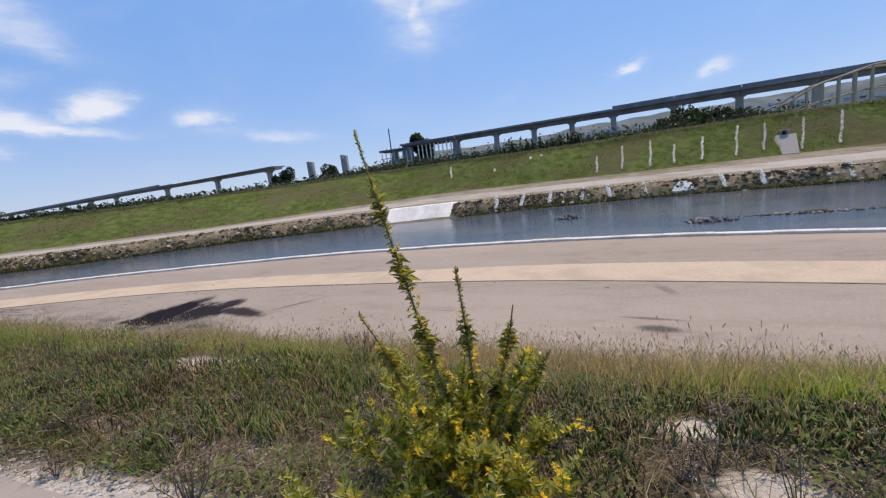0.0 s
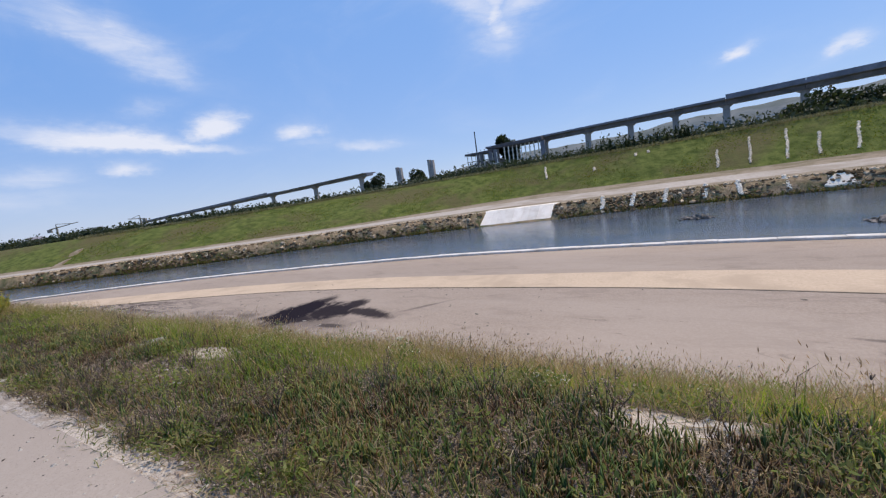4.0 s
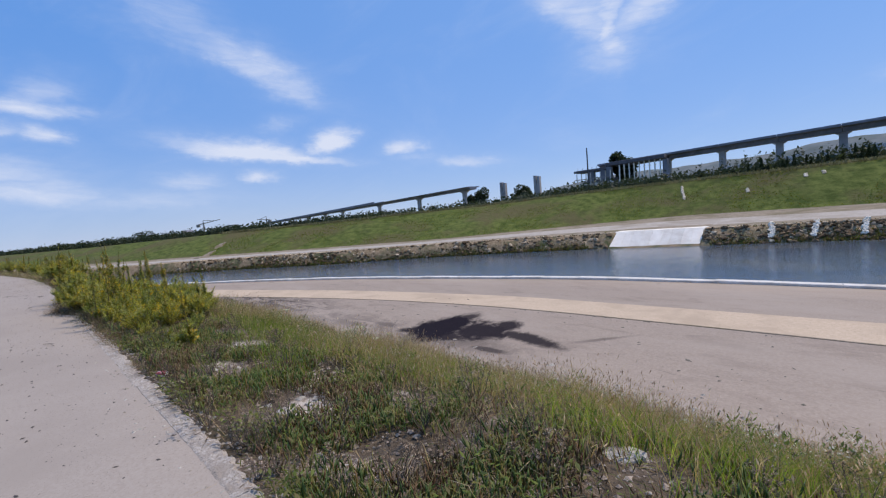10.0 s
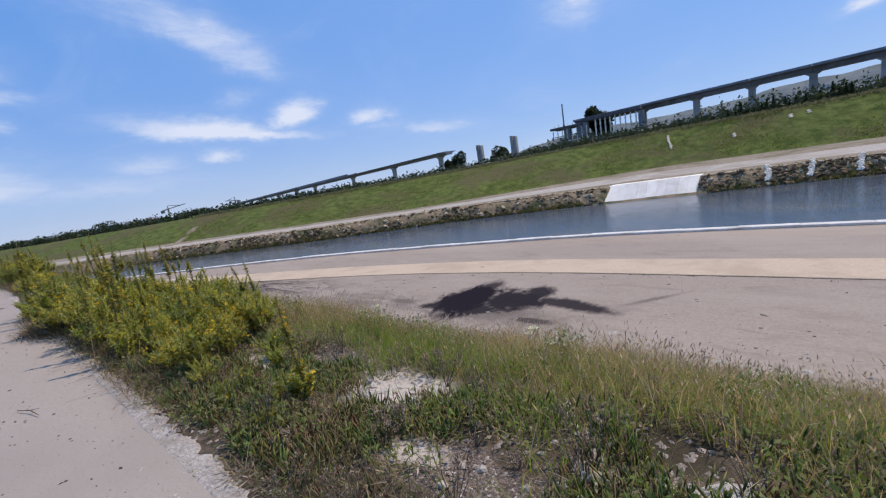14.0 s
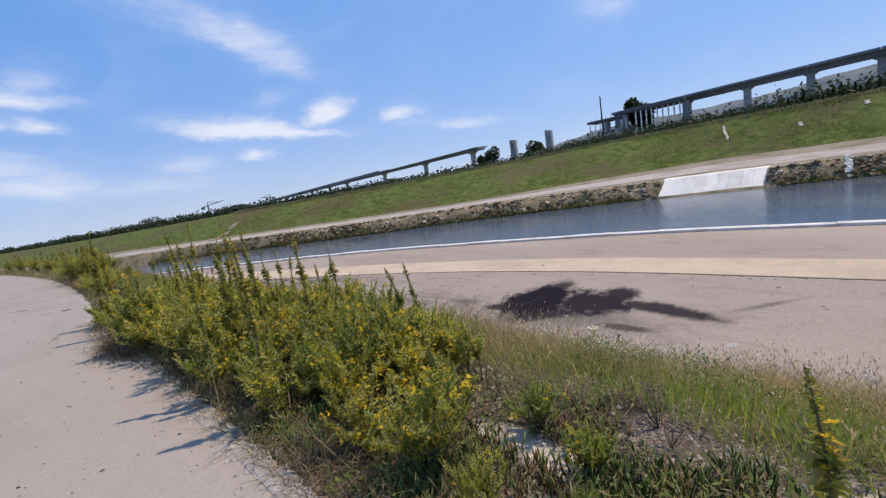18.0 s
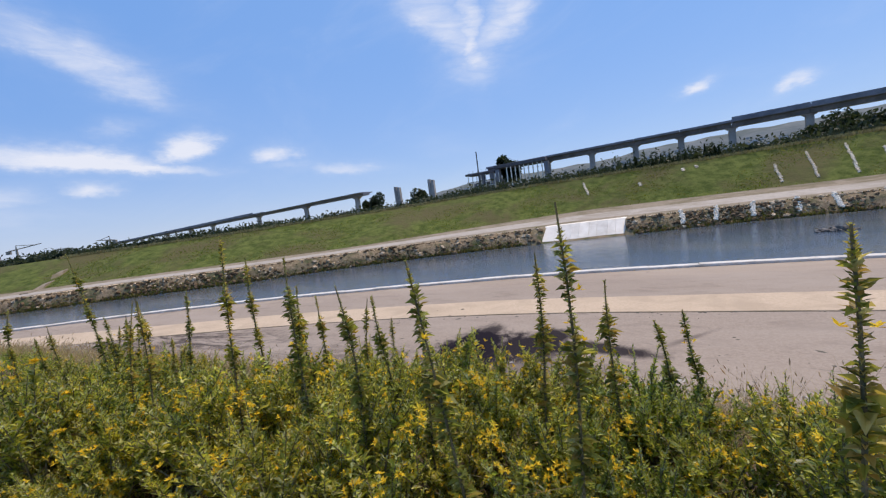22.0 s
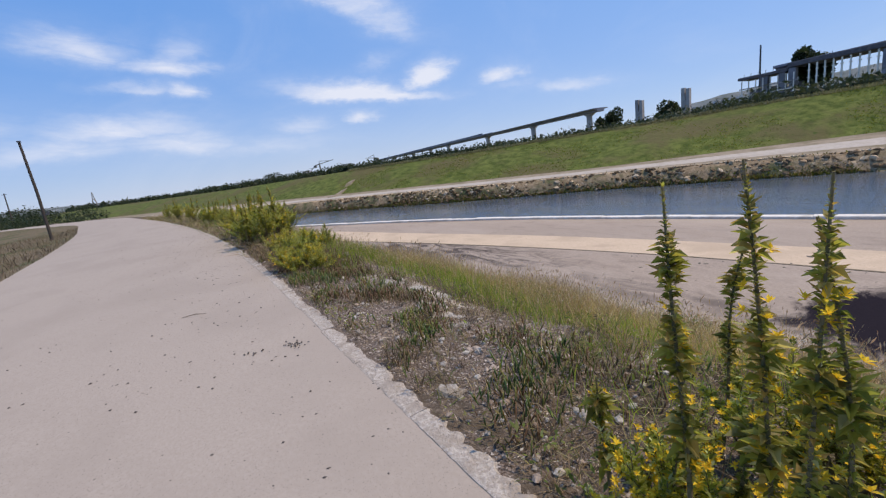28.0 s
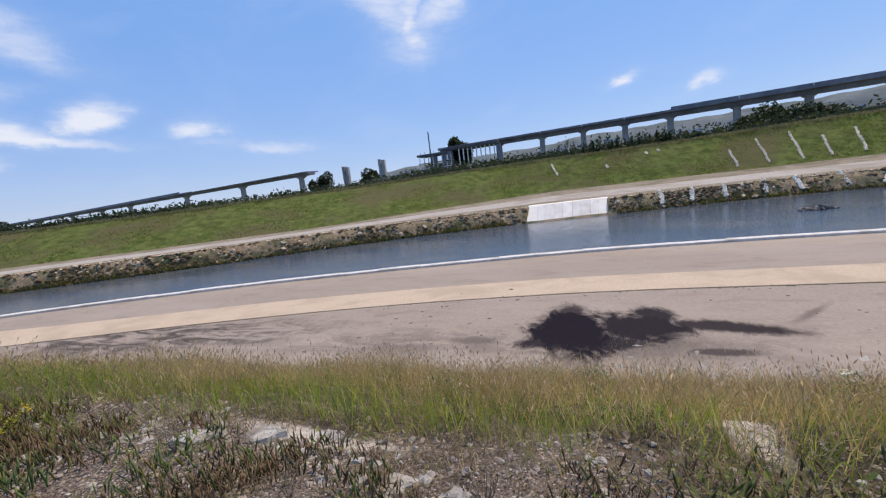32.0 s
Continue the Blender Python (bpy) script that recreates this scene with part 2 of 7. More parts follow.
def thing(name, geo, mats, label, category, group="", kind="", smooth=False, index=None):
    return tagged(new(name, mesh(name, geo, mats, smooth, index)), label, category, group, kind)


def base(name, at, label, category, group="", kind="", rz=0.0):
    ob = new(name)
    ob.matrix_world = pose(*at, 0, 0, rz)
    return tagged(ob, label, category, group, kind)


def part(name, geo, mats, parent, label="", smooth=False):
    """A mesh under a thing, with its geometry in the thing's own axes."""
    ob = new(name, geo if isinstance(geo, bpy.types.Mesh) else mesh(name, geo, mats, smooth))
    ob.parent = parent
    if label:
        tagged(ob, label)
    return ob


def strips(name, v, f, mats, smooth=False):
    """A mesh from arrays of vertices and triangles."""
    me = bpy.data.meshes.new(name)
    me.vertices.add(len(v)), me.loops.add(f.size), me.polygons.add(len(f))
    me.vertices.foreach_set("co", np.ascontiguousarray(v, np.float32).ravel())
    me.loops.foreach_set("vertex_index", np.ascontiguousarray(f, np.int32).ravel())
    me.polygons.foreach_set("loop_start", np.arange(0, f.size, f.shape[1], dtype=np.int32))
    me.polygons.foreach_set("loop_total", np.full(len(f), f.shape[1], np.int32))
    for m in mats if isinstance(mats, (list, tuple)) else [mats]:
        me.materials.append(m)
    me.update()
    me.validate()
    return me


# smooth random fields for patches of growth, in metres
WAVES = rng.uniform(-1, 1, (24, 3))


def patchy(x, y, size, seed=0):
    """A smooth field from about 0 to 1 with spots of the given size."""
    out = np.zeros_like(np.asarray(x, float))
    for k in range(7):
        a, b, c = WAVES[(k + seed * 5) % 24]
        ang = math.pi * a * 3 + seed
        s = (1.0 + 0.9 * abs(b)) * 2 * math.pi / size / 2
        out += np.sin((x * math.cos(ang) + y * math.sin(ang)) * s + 6.3 * c + seed * 1.7)
    return np.clip(0.5 + out / 6.5, 0, 1)


# ---- materials ----
def surface(name, c1, c2, fine=20.0, broad=1.2, c3=None, rough=0.9, bump=0.3, bump_size=0.02, spec=0.3, own=False, vary=0.0, speck=None, metal=0.0):
    """A matt surface with fine grain, broad patches, specks and relief, in metres."""
    m = bpy.data.materials.new(name)
    m.use_nodes = True
    g = Nodes(m.node_tree)
    at = g.n("ShaderNodeTexCoord").outputs["Object"] if own else g.n("ShaderNodeNewGeometry").outputs["Position"]
    grain, patch = g.noise(fine, at, 5.0, 0.65), g.noise(broad, at, 4.0, 0.6, 0.4)
    col = g.mix(g.step(grain, 0.3, 0.7), c1, c2)
    if c3:
        col = g.mix(g.step(patch, 0.42, 0.68), col, c3)
    if speck:
        dots = g.noise(fine * 2.7, at, 2.0, 0.5)
        col = g.mix(g.step(dots, 0.64, 0.7), col, speck)
    if vary:
        r = g.n("ShaderNodeObjectInfo").outputs["Random"]
        col = g.mix(1.0, col, g.mix(r, (1 - vary,) * 3, (1 + vary,) * 3), "MULTIPLY")
    relief = g.n("ShaderNodeBump", Strength=bump, Distance=bump_size, Height=g.m("ADD", grain, g.m("MULTIPLY", patch, 0.7)))
    b = g.n("ShaderNodeBsdfPrincipled", Base_Color=col, Roughness=rough, Metallic=metal, Normal=relief)
    b.inputs["Specular IOR Level"].default_value = spec
    g.n("ShaderNodeOutputMaterial", Surface=b)
    return m


def foliage(name, colours, rough=0.6, thin=0.35, spec=0.3, broad=None, through=(1.3, 1.25, 0.85), each=False):
    """Leaves: each one takes its own tone; light shines through a little."""
    m = bpy.data.materials.new(name)
    m.use_nodes = True
    g = Nodes(m.node_tree)
    r = g.n("ShaderNodeNewGeometry").outputs["Random Per Island"]
    ramp = g.n("ShaderNodeValToRGB", Fac=r)
    e = ramp.color_ramp.elements
    while len(e) < len(colours):
        e.new(0.5)
    for k, c in enumerate(colours):
        e[k].position, e[k].color = k / (len(colours) - 1), (*c, 1)
    col = ramp.outputs[0]
    at = g.n("ShaderNodeNewGeometry").outputs["Position"]
    col = g.mix(1.0, col, g.mix(g.noise(broad or 3.0, at, 3.0), (0.48, 0.46, 0.48), (1.52, 1.54, 1.42)), "MULTIPLY")
    if each:
        col = g.mix(1.0, col, g.mix(g.n("ShaderNodeObjectInfo").outputs["Random"], (0.78, 0.86, 0.8), (1.22, 1.12, 0.95)), "MULTIPLY")
    b = g.n("ShaderNodeBsdfPrincipled", Base_Color=col, Roughness=rough)
    b.inputs["Specular IOR Level"].default_value = spec
    t = g.n("ShaderNodeBsdfTranslucent", Color=g.mix(1.0, col, through, "MULTIPLY"))
    g.n("ShaderNodeOutputMaterial", Surface=g.n("ShaderNodeMixShader", i0=thin, i1=b.outputs[0], i2=t.outputs[0]))
    return m


def ellipse(g, at, cx, cy, rx, ry, turn, soft, shake):
    """1 inside a torn-edged ellipse on the ground, 0 outside."""
    s = g.n("ShaderNodeSeparateXYZ", i0=at).outputs
    dx, dy = g.m("SUBTRACT", s[0], cx), g.m("SUBTRACT", s[1], cy)
    c, k = math.cos(radians(turn)), math.sin(radians(turn))
    u = g.m("DIVIDE", g.m("ADD", g.m("MULTIPLY", dx, c), g.m("MULTIPLY", dy, k)), rx)
    v = g.m("DIVIDE", g.m("SUBTRACT", g.m("MULTIPLY", dy, c), g.m("MULTIPLY", dx, k)), ry)
    d = g.m("SQRT", g.m("ADD", g.m("MULTIPLY", u, u), g.m("MULTIPLY", v, v)))
    return g.step(g.m("ADD", d, shake), 1.0 + soft, 1.0 - soft)


def terrace_paint():
    """Dusty concrete apron with dried mud, wet dark stains and hairline drifts."""
    m = bpy.data.materials.new("terrace_concrete")
    m.use_nodes = True
    g = Nodes(m.node_tree)
    at = g.n("ShaderNodeNewGeometry").outputs["Position"]
    long = g.n("ShaderNodeMapping", Vector=at, Scale=(0.35, 1.0, 1.0), Rotation=(0, 0, 0.1)).outputs[0]
    grain, patch, big = g.noise(9.0, at, 6.0, 0.7), g.noise(0.9, long, 6.0, 0.65, 0.8), g.noise(0.16, long, 4.0, 0.6)
    col = g.mix(g.step(grain, 0.3, 0.7), (0.285, 0.228, 0.18), (0.375, 0.308, 0.248))
    col = g.mix(g.m("MULTIPLY", g.step(patch, 0.48, 0.72), 0.75), col, (0.245, 0.196, 0.157))
    col = g.mix(g.m("MULTIPLY", g.step(big, 0.45, 0.65), 0.5), col, (0.39, 0.325, 0.266))
    shake = g.m("MULTIPLY", g.m("SUBTRACT", g.noise(0.6, g.n("ShaderNodeMapping", Vector=at, Scale=(1.25, 0.8, 1.0), Rotation=(0, 0, 0.5)).outputs[0], 10.0, 0.76, 0.7), 0.5), 2.3)
    soak = None
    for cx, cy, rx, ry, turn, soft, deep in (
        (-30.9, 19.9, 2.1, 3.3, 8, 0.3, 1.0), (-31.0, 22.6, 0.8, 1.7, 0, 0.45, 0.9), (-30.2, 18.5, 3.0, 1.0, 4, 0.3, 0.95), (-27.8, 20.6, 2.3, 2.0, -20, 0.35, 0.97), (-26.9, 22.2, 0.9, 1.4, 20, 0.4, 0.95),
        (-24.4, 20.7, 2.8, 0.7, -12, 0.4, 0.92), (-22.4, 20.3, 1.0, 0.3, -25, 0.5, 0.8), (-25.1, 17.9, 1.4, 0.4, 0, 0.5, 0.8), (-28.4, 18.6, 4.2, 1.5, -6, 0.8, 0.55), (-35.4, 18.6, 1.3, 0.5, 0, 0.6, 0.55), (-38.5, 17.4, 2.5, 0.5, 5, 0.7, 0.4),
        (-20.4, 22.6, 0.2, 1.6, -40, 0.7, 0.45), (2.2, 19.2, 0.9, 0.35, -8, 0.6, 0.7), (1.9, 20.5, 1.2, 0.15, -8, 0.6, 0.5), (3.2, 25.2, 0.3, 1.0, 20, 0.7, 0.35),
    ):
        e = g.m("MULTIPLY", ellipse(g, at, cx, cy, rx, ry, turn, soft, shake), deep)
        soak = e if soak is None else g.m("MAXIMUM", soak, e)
    # dried streaks of dark silt further down
    drawn = g.noise(0.5, g.n("ShaderNodeMapping", Vector=at, Scale=(0.5, 1.6, 1.0), Rotation=(0, 0, -0.25)).outputs[0], 8.0, 0.7, 1.2)
    silt = g.m("MULTIPLY", g.m("MAXIMUM", ellipse(g, at, -58.5, 17.8, 11.0, 2.6, 9, 0.5, shake), g.m("MULTIPLY", ellipse(g, at, -40.0, 18.0, 9.0, 1.6, 4, 0.7, shake), 0.5)), g.step(drawn, 0.38, 0.6))
    soak = g.m("MAXIMUM", soak, g.m("MULTIPLY", silt, 0.8))
    scour = g.m("MULTIPLY", g.step(g.noise(1.1, long, 7.0, 0.7, 1.5), 0.6, 0.72), 0.6)
    col = g.mix(scour, col, (0.16, 0.13, 0.105))
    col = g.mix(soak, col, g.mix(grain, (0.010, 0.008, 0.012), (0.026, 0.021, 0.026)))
    relief = g.n("ShaderNodeBump", Strength=0.35, Distance=0.03, Height=g.m("ADD", grain, patch))
    b = g.n("ShaderNodeBsdfPrincipled", Base_Color=col, Roughness=0.93, Normal=relief)
    g.put(b.inputs["Specular IOR Level"], g.m("SUBTRACT", 0.2, g.m("MULTIPLY", soak, 0.17)))
    g.n("ShaderNodeOutputMaterial", Surface=b)
    return m


def water_look():
    m = bpy.data.materials.new("river_water")
    m.use_nodes = True
    g = Nodes(m.node_tree)
    at = g.n("ShaderNodeNewGeometry").outputs["Position"]
    turned = g.n("ShaderNodeMapping", Vector=at, Rotation=(0, 0, 0.35), Scale=(0.45, 1.0, 1.0)).outputs[0]
    ripple, swell, lanes = g.noise(5.5, turned, 4.0, 0.55, 0.3), g.noise(1.1, turned, 3.0, 0.5), g.noise(0.09, turned, 5.0, 0.6, 1.0)
    relief = g.n("ShaderNodeBump", Strength=0.5, Distance=0.055, Height=g.m("ADD", g.m("MULTIPLY", ripple, g.m("ADD", 0.4, lanes)), g.m("MULTIPLY", swell, 0.8)))
    col = g.mix(g.step(lanes, 0.4, 0.65), (0.068, 0.09, 0.122), (0.125, 0.13, 0.13))
    b = g.n("ShaderNodeBsdfPrincipled", Base_Color=col, Roughness=g.m("ADD", 0.02, g.m("MULTIPLY", lanes, 0.1)), IOR=1.33, Normal=relief)
    g.n("ShaderNodeOutputMaterial", Surface=b)
    return m


PATH_TOP = surface("path_concrete", (0.335, 0.283, 0.235), (0.385, 0.33, 0.278), 45, 0.5, (0.33, 0.28, 0.234), 0.94, 0.12, 0.005, 0.2, speck=(0.21, 0.178, 0.15))
KERB = surface("kerb_concrete", (0.30, 0.26, 0.22), (0.54, 0.485, 0.425), 42, 5, (0.33, 0.28, 0.23), 0.97, 1.0, 0.015, 0.1, speck=(0.17, 0.14, 0.11))
def soil_paint():
    """Brown soil with torn patches of bare sand and grey-pink gravel."""
    m = bpy.data.materials.new("slope_soil")
    m.use_nodes = True
    g = Nodes(m.node_tree)
    at = g.n("ShaderNodeNewGeometry").outputs["Position"]
    grain, fine, patch = g.noise(16.0, at, 5.0, 0.65), g.noise(60.0, at, 4.0, 0.7), g.noise(0.9, at, 4.0, 0.6, 0.4)
    col = g.mix(g.step(grain, 0.3, 0.7), (0.065, 0.05, 0.036), (0.165, 0.127, 0.09))
    col = g.mix(g.step(patch, 0.42, 0.68), col, (0.06, 0.05, 0.032))
    shake = g.m("MULTIPLY", g.m("SUBTRACT", g.noise(2.6, at, 6.0, 0.65, 0.8), 0.5), 1.5)
    pebbly = g.mix(g.step(fine, 0.35, 0.65), (0.06, 0.044, 0.034), (0.26, 0.205, 0.165))
    gravel = g.mix(g.step(g.noise(42.0, at, 2.0, 0.5), 0.6, 0.68), pebbly, (0.52, 0.465, 0.41))
    col = g.mix(g.step(g.noise(1.9, at, 4.0, 0.6), 0.5, 0.66), col, gravel)
    for spots, tone in ((GRAVEL, gravel), (SANDY, g.mix(g.step(grain, 0.3, 0.7), (0.43, 0.365, 0.30), (0.60, 0.53, 0.45)))):
        for cx, cy, rx, ry in spots:
            col = g.mix(ellipse(g, at, cx, cy, rx * 0.95, ry * 0.95, 0, 0.3, shake), col, tone)
    relief = g.n("ShaderNodeBump", Strength=0.9, Distance=0.025, Height=g.m("ADD", g.m("MULTIPLY", fine, 0.6), g.m("ADD", grain, g.m("MULTIPLY", patch, 0.7))))
    b = g.n("ShaderNodeBsdfPrincipled", Base_Color=col, Roughness=0.98, Normal=relief)
    b.inputs["Specular IOR Level"].default_value = 0.12
    g.n("ShaderNodeOutputMaterial", Surface=b)
    return m


# bare sandy patches and gravel stretches in the growth: place and half widths
SANDY = [(-4.25, 3.0, 0.4, 0.24), (-17.1, 2.55, 0.6, 0.48), (-28.55, 3.2, 0.17, 0.8), (-16.3, 1.95, 0.3, 0.16), (0.48, 2.75, 0.28, 0.22), (0.68, 2.15, 0.26, 0.15), (1.9, 3.3, 0.5, 0.25), (0.2, 1.15, 1.6, 0.3), (-2.6, 1.15, 1.4, 0.25), (-5.4, 1.2, 1.3, 0.28), (-8.2, 1.2, 1.3, 0.2), (-10.0, 3.05, 0.5, 0.32), (-14.0, 2.1, 0.35, 0.18), (-18.9, 2.18, 0.55, 0.13), (-31.6, 2.4, 0.9, 0.12)]
GRAVEL = [(-33.0, 1.55, 5.2, 1.05), (-39.0, 1.0, 4.0, 0.6), (-11.0, 1.6, 2.8, 0.45), (-16.0, 1.9, 0.6, 0.25), (-14.6, 2.4, 0.7, 0.25), (-3.0, 1.75, 1.2, 0.3)]
SOIL = soil_paint()
SCRUB = surface("scrub_earth", (0.10, 0.078, 0.048), (0.20, 0.158, 0.10), 5, 0.3, (0.085, 0.09, 0.04), 1.0, 0.8, 0.05, 0.1)
TERRACE = terrace_paint()
OCHRE = surface("ochre_strip", (0.50, 0.385, 0.27), (0.58, 0.46, 0.335), 5, 0.3, (0.45, 0.35, 0.25), 0.95, 0.3, 0.02, 0.2, speck=(0.40, 0.31, 0.22))
BED = surface("river_mud", (0.10, 0.09, 0.07), (0.16, 0.14, 0.11), 3, 0.3)
BANK = surface("far_bank_earth", (0.22, 0.155, 0.09), (0.38, 0.285, 0.18), 1.6, 0.25, (0.09, 0.10, 0.045), 1.0, 1.0, 0.2, 0.1)
TRACK = surface("far_track_gravel", (0.37, 0.325, 0.275), (0.47, 0.42, 0.36), 1.5, 0.12, (0.31, 0.265, 0.21), 0.95, 0.5, 0.06, 0.2)
VERGE = surface("track_verge", (0.235, 0.19, 0.135), (0.33, 0.275, 0.205), 0.9, 0.2, (0.19, 0.16, 0.10), 1.0, 0.6, 0.1, 0.1)
LEVEE = surface("levee_grass", (0.054, 0.076, 0.016), (0.14, 0.162, 0.042), 0.55, 0.07, (0.115, 0.10, 0.045), 1.0, 1.0, 0.25, 0.1, speck=(0.06, 0.09, 0.02))
CREST = surface("crest_gravel", (0.30, 0.27, 0.2), (0.22, 0.21, 0.13), 0.8, 0.1, (0.15, 0.16, 0.07))
PLAIN = surface("plain_fields", (0.10, 0.115, 0.05), (0.16, 0.15, 0.085), 0.05, 0.01, (0.07, 0.085, 0.04), 1.0, 0.2, 0.3, 0.1)
WATER = water_look()
WHITE_CONC = surface("pale_concrete", (0.62, 0.58, 0.52), (0.76, 0.72, 0.65), 3, 0.5, (0.5, 0.46, 0.40), 0.85, 0.3, 0.02, 0.3)
WALL_CONC = surface("white_wall_concrete", (0.84, 0.77, 0.66), (0.90, 0.83, 0.72), 1.2, 0.35, (0.74, 0.66, 0.55), 0.85, 0.3, 0.03, 0.3, vary=0.12)
ROCK = surface("bank_stone", (0.21, 0.138, 0.08), (0.36, 0.255, 0.155), 2.2, 0.35, (0.13, 0.09, 0.048), 0.95, 0.9, 0.08, 0.1, vary=0.45)
PALE_ROCK = surface("pale_rubble", (0.64, 0.55, 0.41), (0.80, 0.71, 0.56), 6, 1.2, (0.50, 0.42, 0.30), 0.95, 0.8, 0.03, 0.2, vary=0.15)
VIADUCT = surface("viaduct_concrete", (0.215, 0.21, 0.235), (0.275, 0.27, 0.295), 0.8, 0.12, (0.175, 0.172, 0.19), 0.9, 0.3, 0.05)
CHUTE = surface("lime_rubble", (0.86, 0.76, 0.60), (0.92, 0.84, 0.70), 6, 1.2, (0.78, 0.66, 0.50), 0.9, 0.3, 0.03, 0.2)
RIVER_BAR = surface("river_bar", (0.10, 0.088, 0.075), (0.34, 0.30, 0.26), 2.6, 0.9, (0.06, 0.055, 0.045), 0.95, 0.8, 0.05, 0.2)
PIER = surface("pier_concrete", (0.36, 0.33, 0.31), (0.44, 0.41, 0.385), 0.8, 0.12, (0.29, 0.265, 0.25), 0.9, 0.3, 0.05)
TIMBER = surface("pale_timber", (0.36, 0.29, 0.2), (0.46, 0.38, 0.28), 2, 0.4)
STEEL = surface("dark_steel", (0.06, 0.065, 0.07), (0.1, 0.1, 0.11), 6, 0.8, rough=0.6, bump=0.1)
CRANE = surface("crane_paint", (0.20, 0.19, 0.17), (0.27, 0.25, 0.21), 2, 0.3, rough=0.6)
HILL = surface("hazy_hills", (0.14, 0.165, 0.17), (0.19, 0.205, 0.205), 0.02, 0.008, (0.12, 0.14, 0.135), 1.0, 0.1, 1.0, 0.0)
BARK = surface("bark", (0.09, 0.07, 0.05), (0.15, 0.12, 0.09), 12, 2, bump=0.8)
WOODPOLE = surface("weathered_pole", (0.05, 0.04, 0.035), (0.09, 0.075, 0.06), 14, 2)
DARK_LEAF = foliage("dark_tree_leaves", [(0.018, 0.03, 0.014), (0.03, 0.045, 0.02), (0.045, 0.06, 0.026)], broad=0.15)
# near-black: the shade deep inside the belt, put into the colour
BELT_SHADE = surface("thicket_shade", (0.012, 0.017, 0.010), (0.03, 0.038, 0.022), 1.5, 0.2, rough=1.0, bump=1.0, bump_size=0.5, spec=0.0)
BELT_LEAF = foliage("belt_leaves", [(0.028, 0.042, 0.022), (0.045, 0.06, 0.03), (0.06, 0.07, 0.04)], broad=0.05)
SHRUB_LEAF = foliage("shrub_leaves", [(0.09, 0.12, 0.03), (0.19, 0.235, 0.05), (0.31, 0.345, 0.07), (0.43, 0.43, 0.085), (0.52, 0.47, 0.10), (0.36, 0.41, 0.22), (0.56, 0.56, 0.40)], 0.38, 0.68, 0.5, broad=2.2, each=True)
DEAD_LEAF = foliage("withered_shrub_leaves", [(0.14, 0.10, 0.06), (0.22, 0.155, 0.10), (0.30, 0.215, 0.145), (0.15, 0.13, 0.05)], 0.9, 0.25, 0.1, broad=3)
SPIKE_LEAF = foliage("spike_leaves", [(0.09, 0.095, 0.03), (0.19, 0.215, 0.055), (0.33, 0.345, 0.09), (0.32, 0.23, 0.085), (0.46, 0.47, 0.27)], 0.45, 0.58, 0.4, broad=9, each=True)
FLOWER = foliage("yellow_petals", [(0.72, 0.48, 0.02), (0.80, 0.60, 0.05), (0.64, 0.36, 0.015)], 0.7, 0.3)
STEM = surface("green_brown_stem", (0.12, 0.11, 0.05), (0.2, 0.16, 0.09), 40, 5, own=True)
DRY_GRASS = foliage("dry_grass", [(0.36, 0.25, 0.11), (0.53, 0.42, 0.18), (0.66, 0.55, 0.28), (0.40, 0.285, 0.15), (0.48, 0.40, 0.16)], 0.85, 0.5, 0.1, broad=1.1, through=(1.1, 1.0, 0.92))
SEED_HEAD = foliage("seed_heads", [(0.40, 0.28, 0.19), (0.58, 0.45, 0.30), (0.78, 0.66, 0.48)], 0.95, 0.65, 0.05, broad=1.5, through=(1.1, 1.0, 0.95))
GREEN_GRASS = foliage("green_grass", [(0.11, 0.19, 0.022), (0.20, 0.30, 0.036), (0.29, 0.38, 0.052), (0.36, 0.37, 0.11)], 0.7, 0.58, 0.2, broad=1.3)
LEVEE_BLADE = foliage("levee_tufts", [(0.11, 0.16, 0.025), (0.15, 0.205, 0.035), (0.19, 0.22, 0.05), (0.18, 0.16, 0.065)], 0.9, 0.5, 0.1, broad=0.12)
BANK_BLADE = foliage("bank_weeds", [(0.055, 0.075, 0.02), (0.10, 0.125, 0.03), (0.16, 0.17, 0.045), (0.22, 0.16, 0.08), (0.16, 0.105, 0.06)], 0.9, 0.4, 0.1, broad=0.3)
VERGE_BLADE = foliage("crest_blades", [(0.16, 0.165, 0.07), (0.24, 0.215, 0.115), (0.28, 0.24, 0.15), (0.13, 0.155, 0.06)], 0.9, 0.4, 0.1, broad=0.2, through=(1.0, 1.05, 0.95))
ICE = foliage("ice_plant", [(0.04, 0.075, 0.022), (0.08, 0.135, 0.042), (0.145, 0.205, 0.065), (0.22, 0.22, 0.06), (0.20, 0.11, 0.05)], 0.45, 0.25, 0.25, broad=2.0)
ICE_RED = foliage("dry_ice_plant", [(0.13, 0.08, 0.045), (0.22, 0.125, 0.075), (0.10, 0.07, 0.04), (0.085, 0.095, 0.03), (0.26, 0.19, 0.12)], 0.6, 0.15, 0.2, broad=2.0)
LITTER = foliage("dry_litter", [(0.10, 0.068, 0.05), (0.20, 0.14, 0.10), (0.36, 0.275, 0.20), (0.06, 0.045, 0.033), (0.58, 0.47, 0.37)], 0.95, 0.1, 0.1, broad=2.0)
TANGLE = foliage("weed_tangle", [(0.07, 0.105, 0.025), (0.16, 0.21, 0.05), (0.40, 0.31, 0.18), (0.24, 0.175, 0.105), (0.10, 0.07, 0.05), (0.60, 0.50, 0.32)], 0.8, 0.4, 0.15, broad=1.6, through=(1.15, 1.05, 0.9))
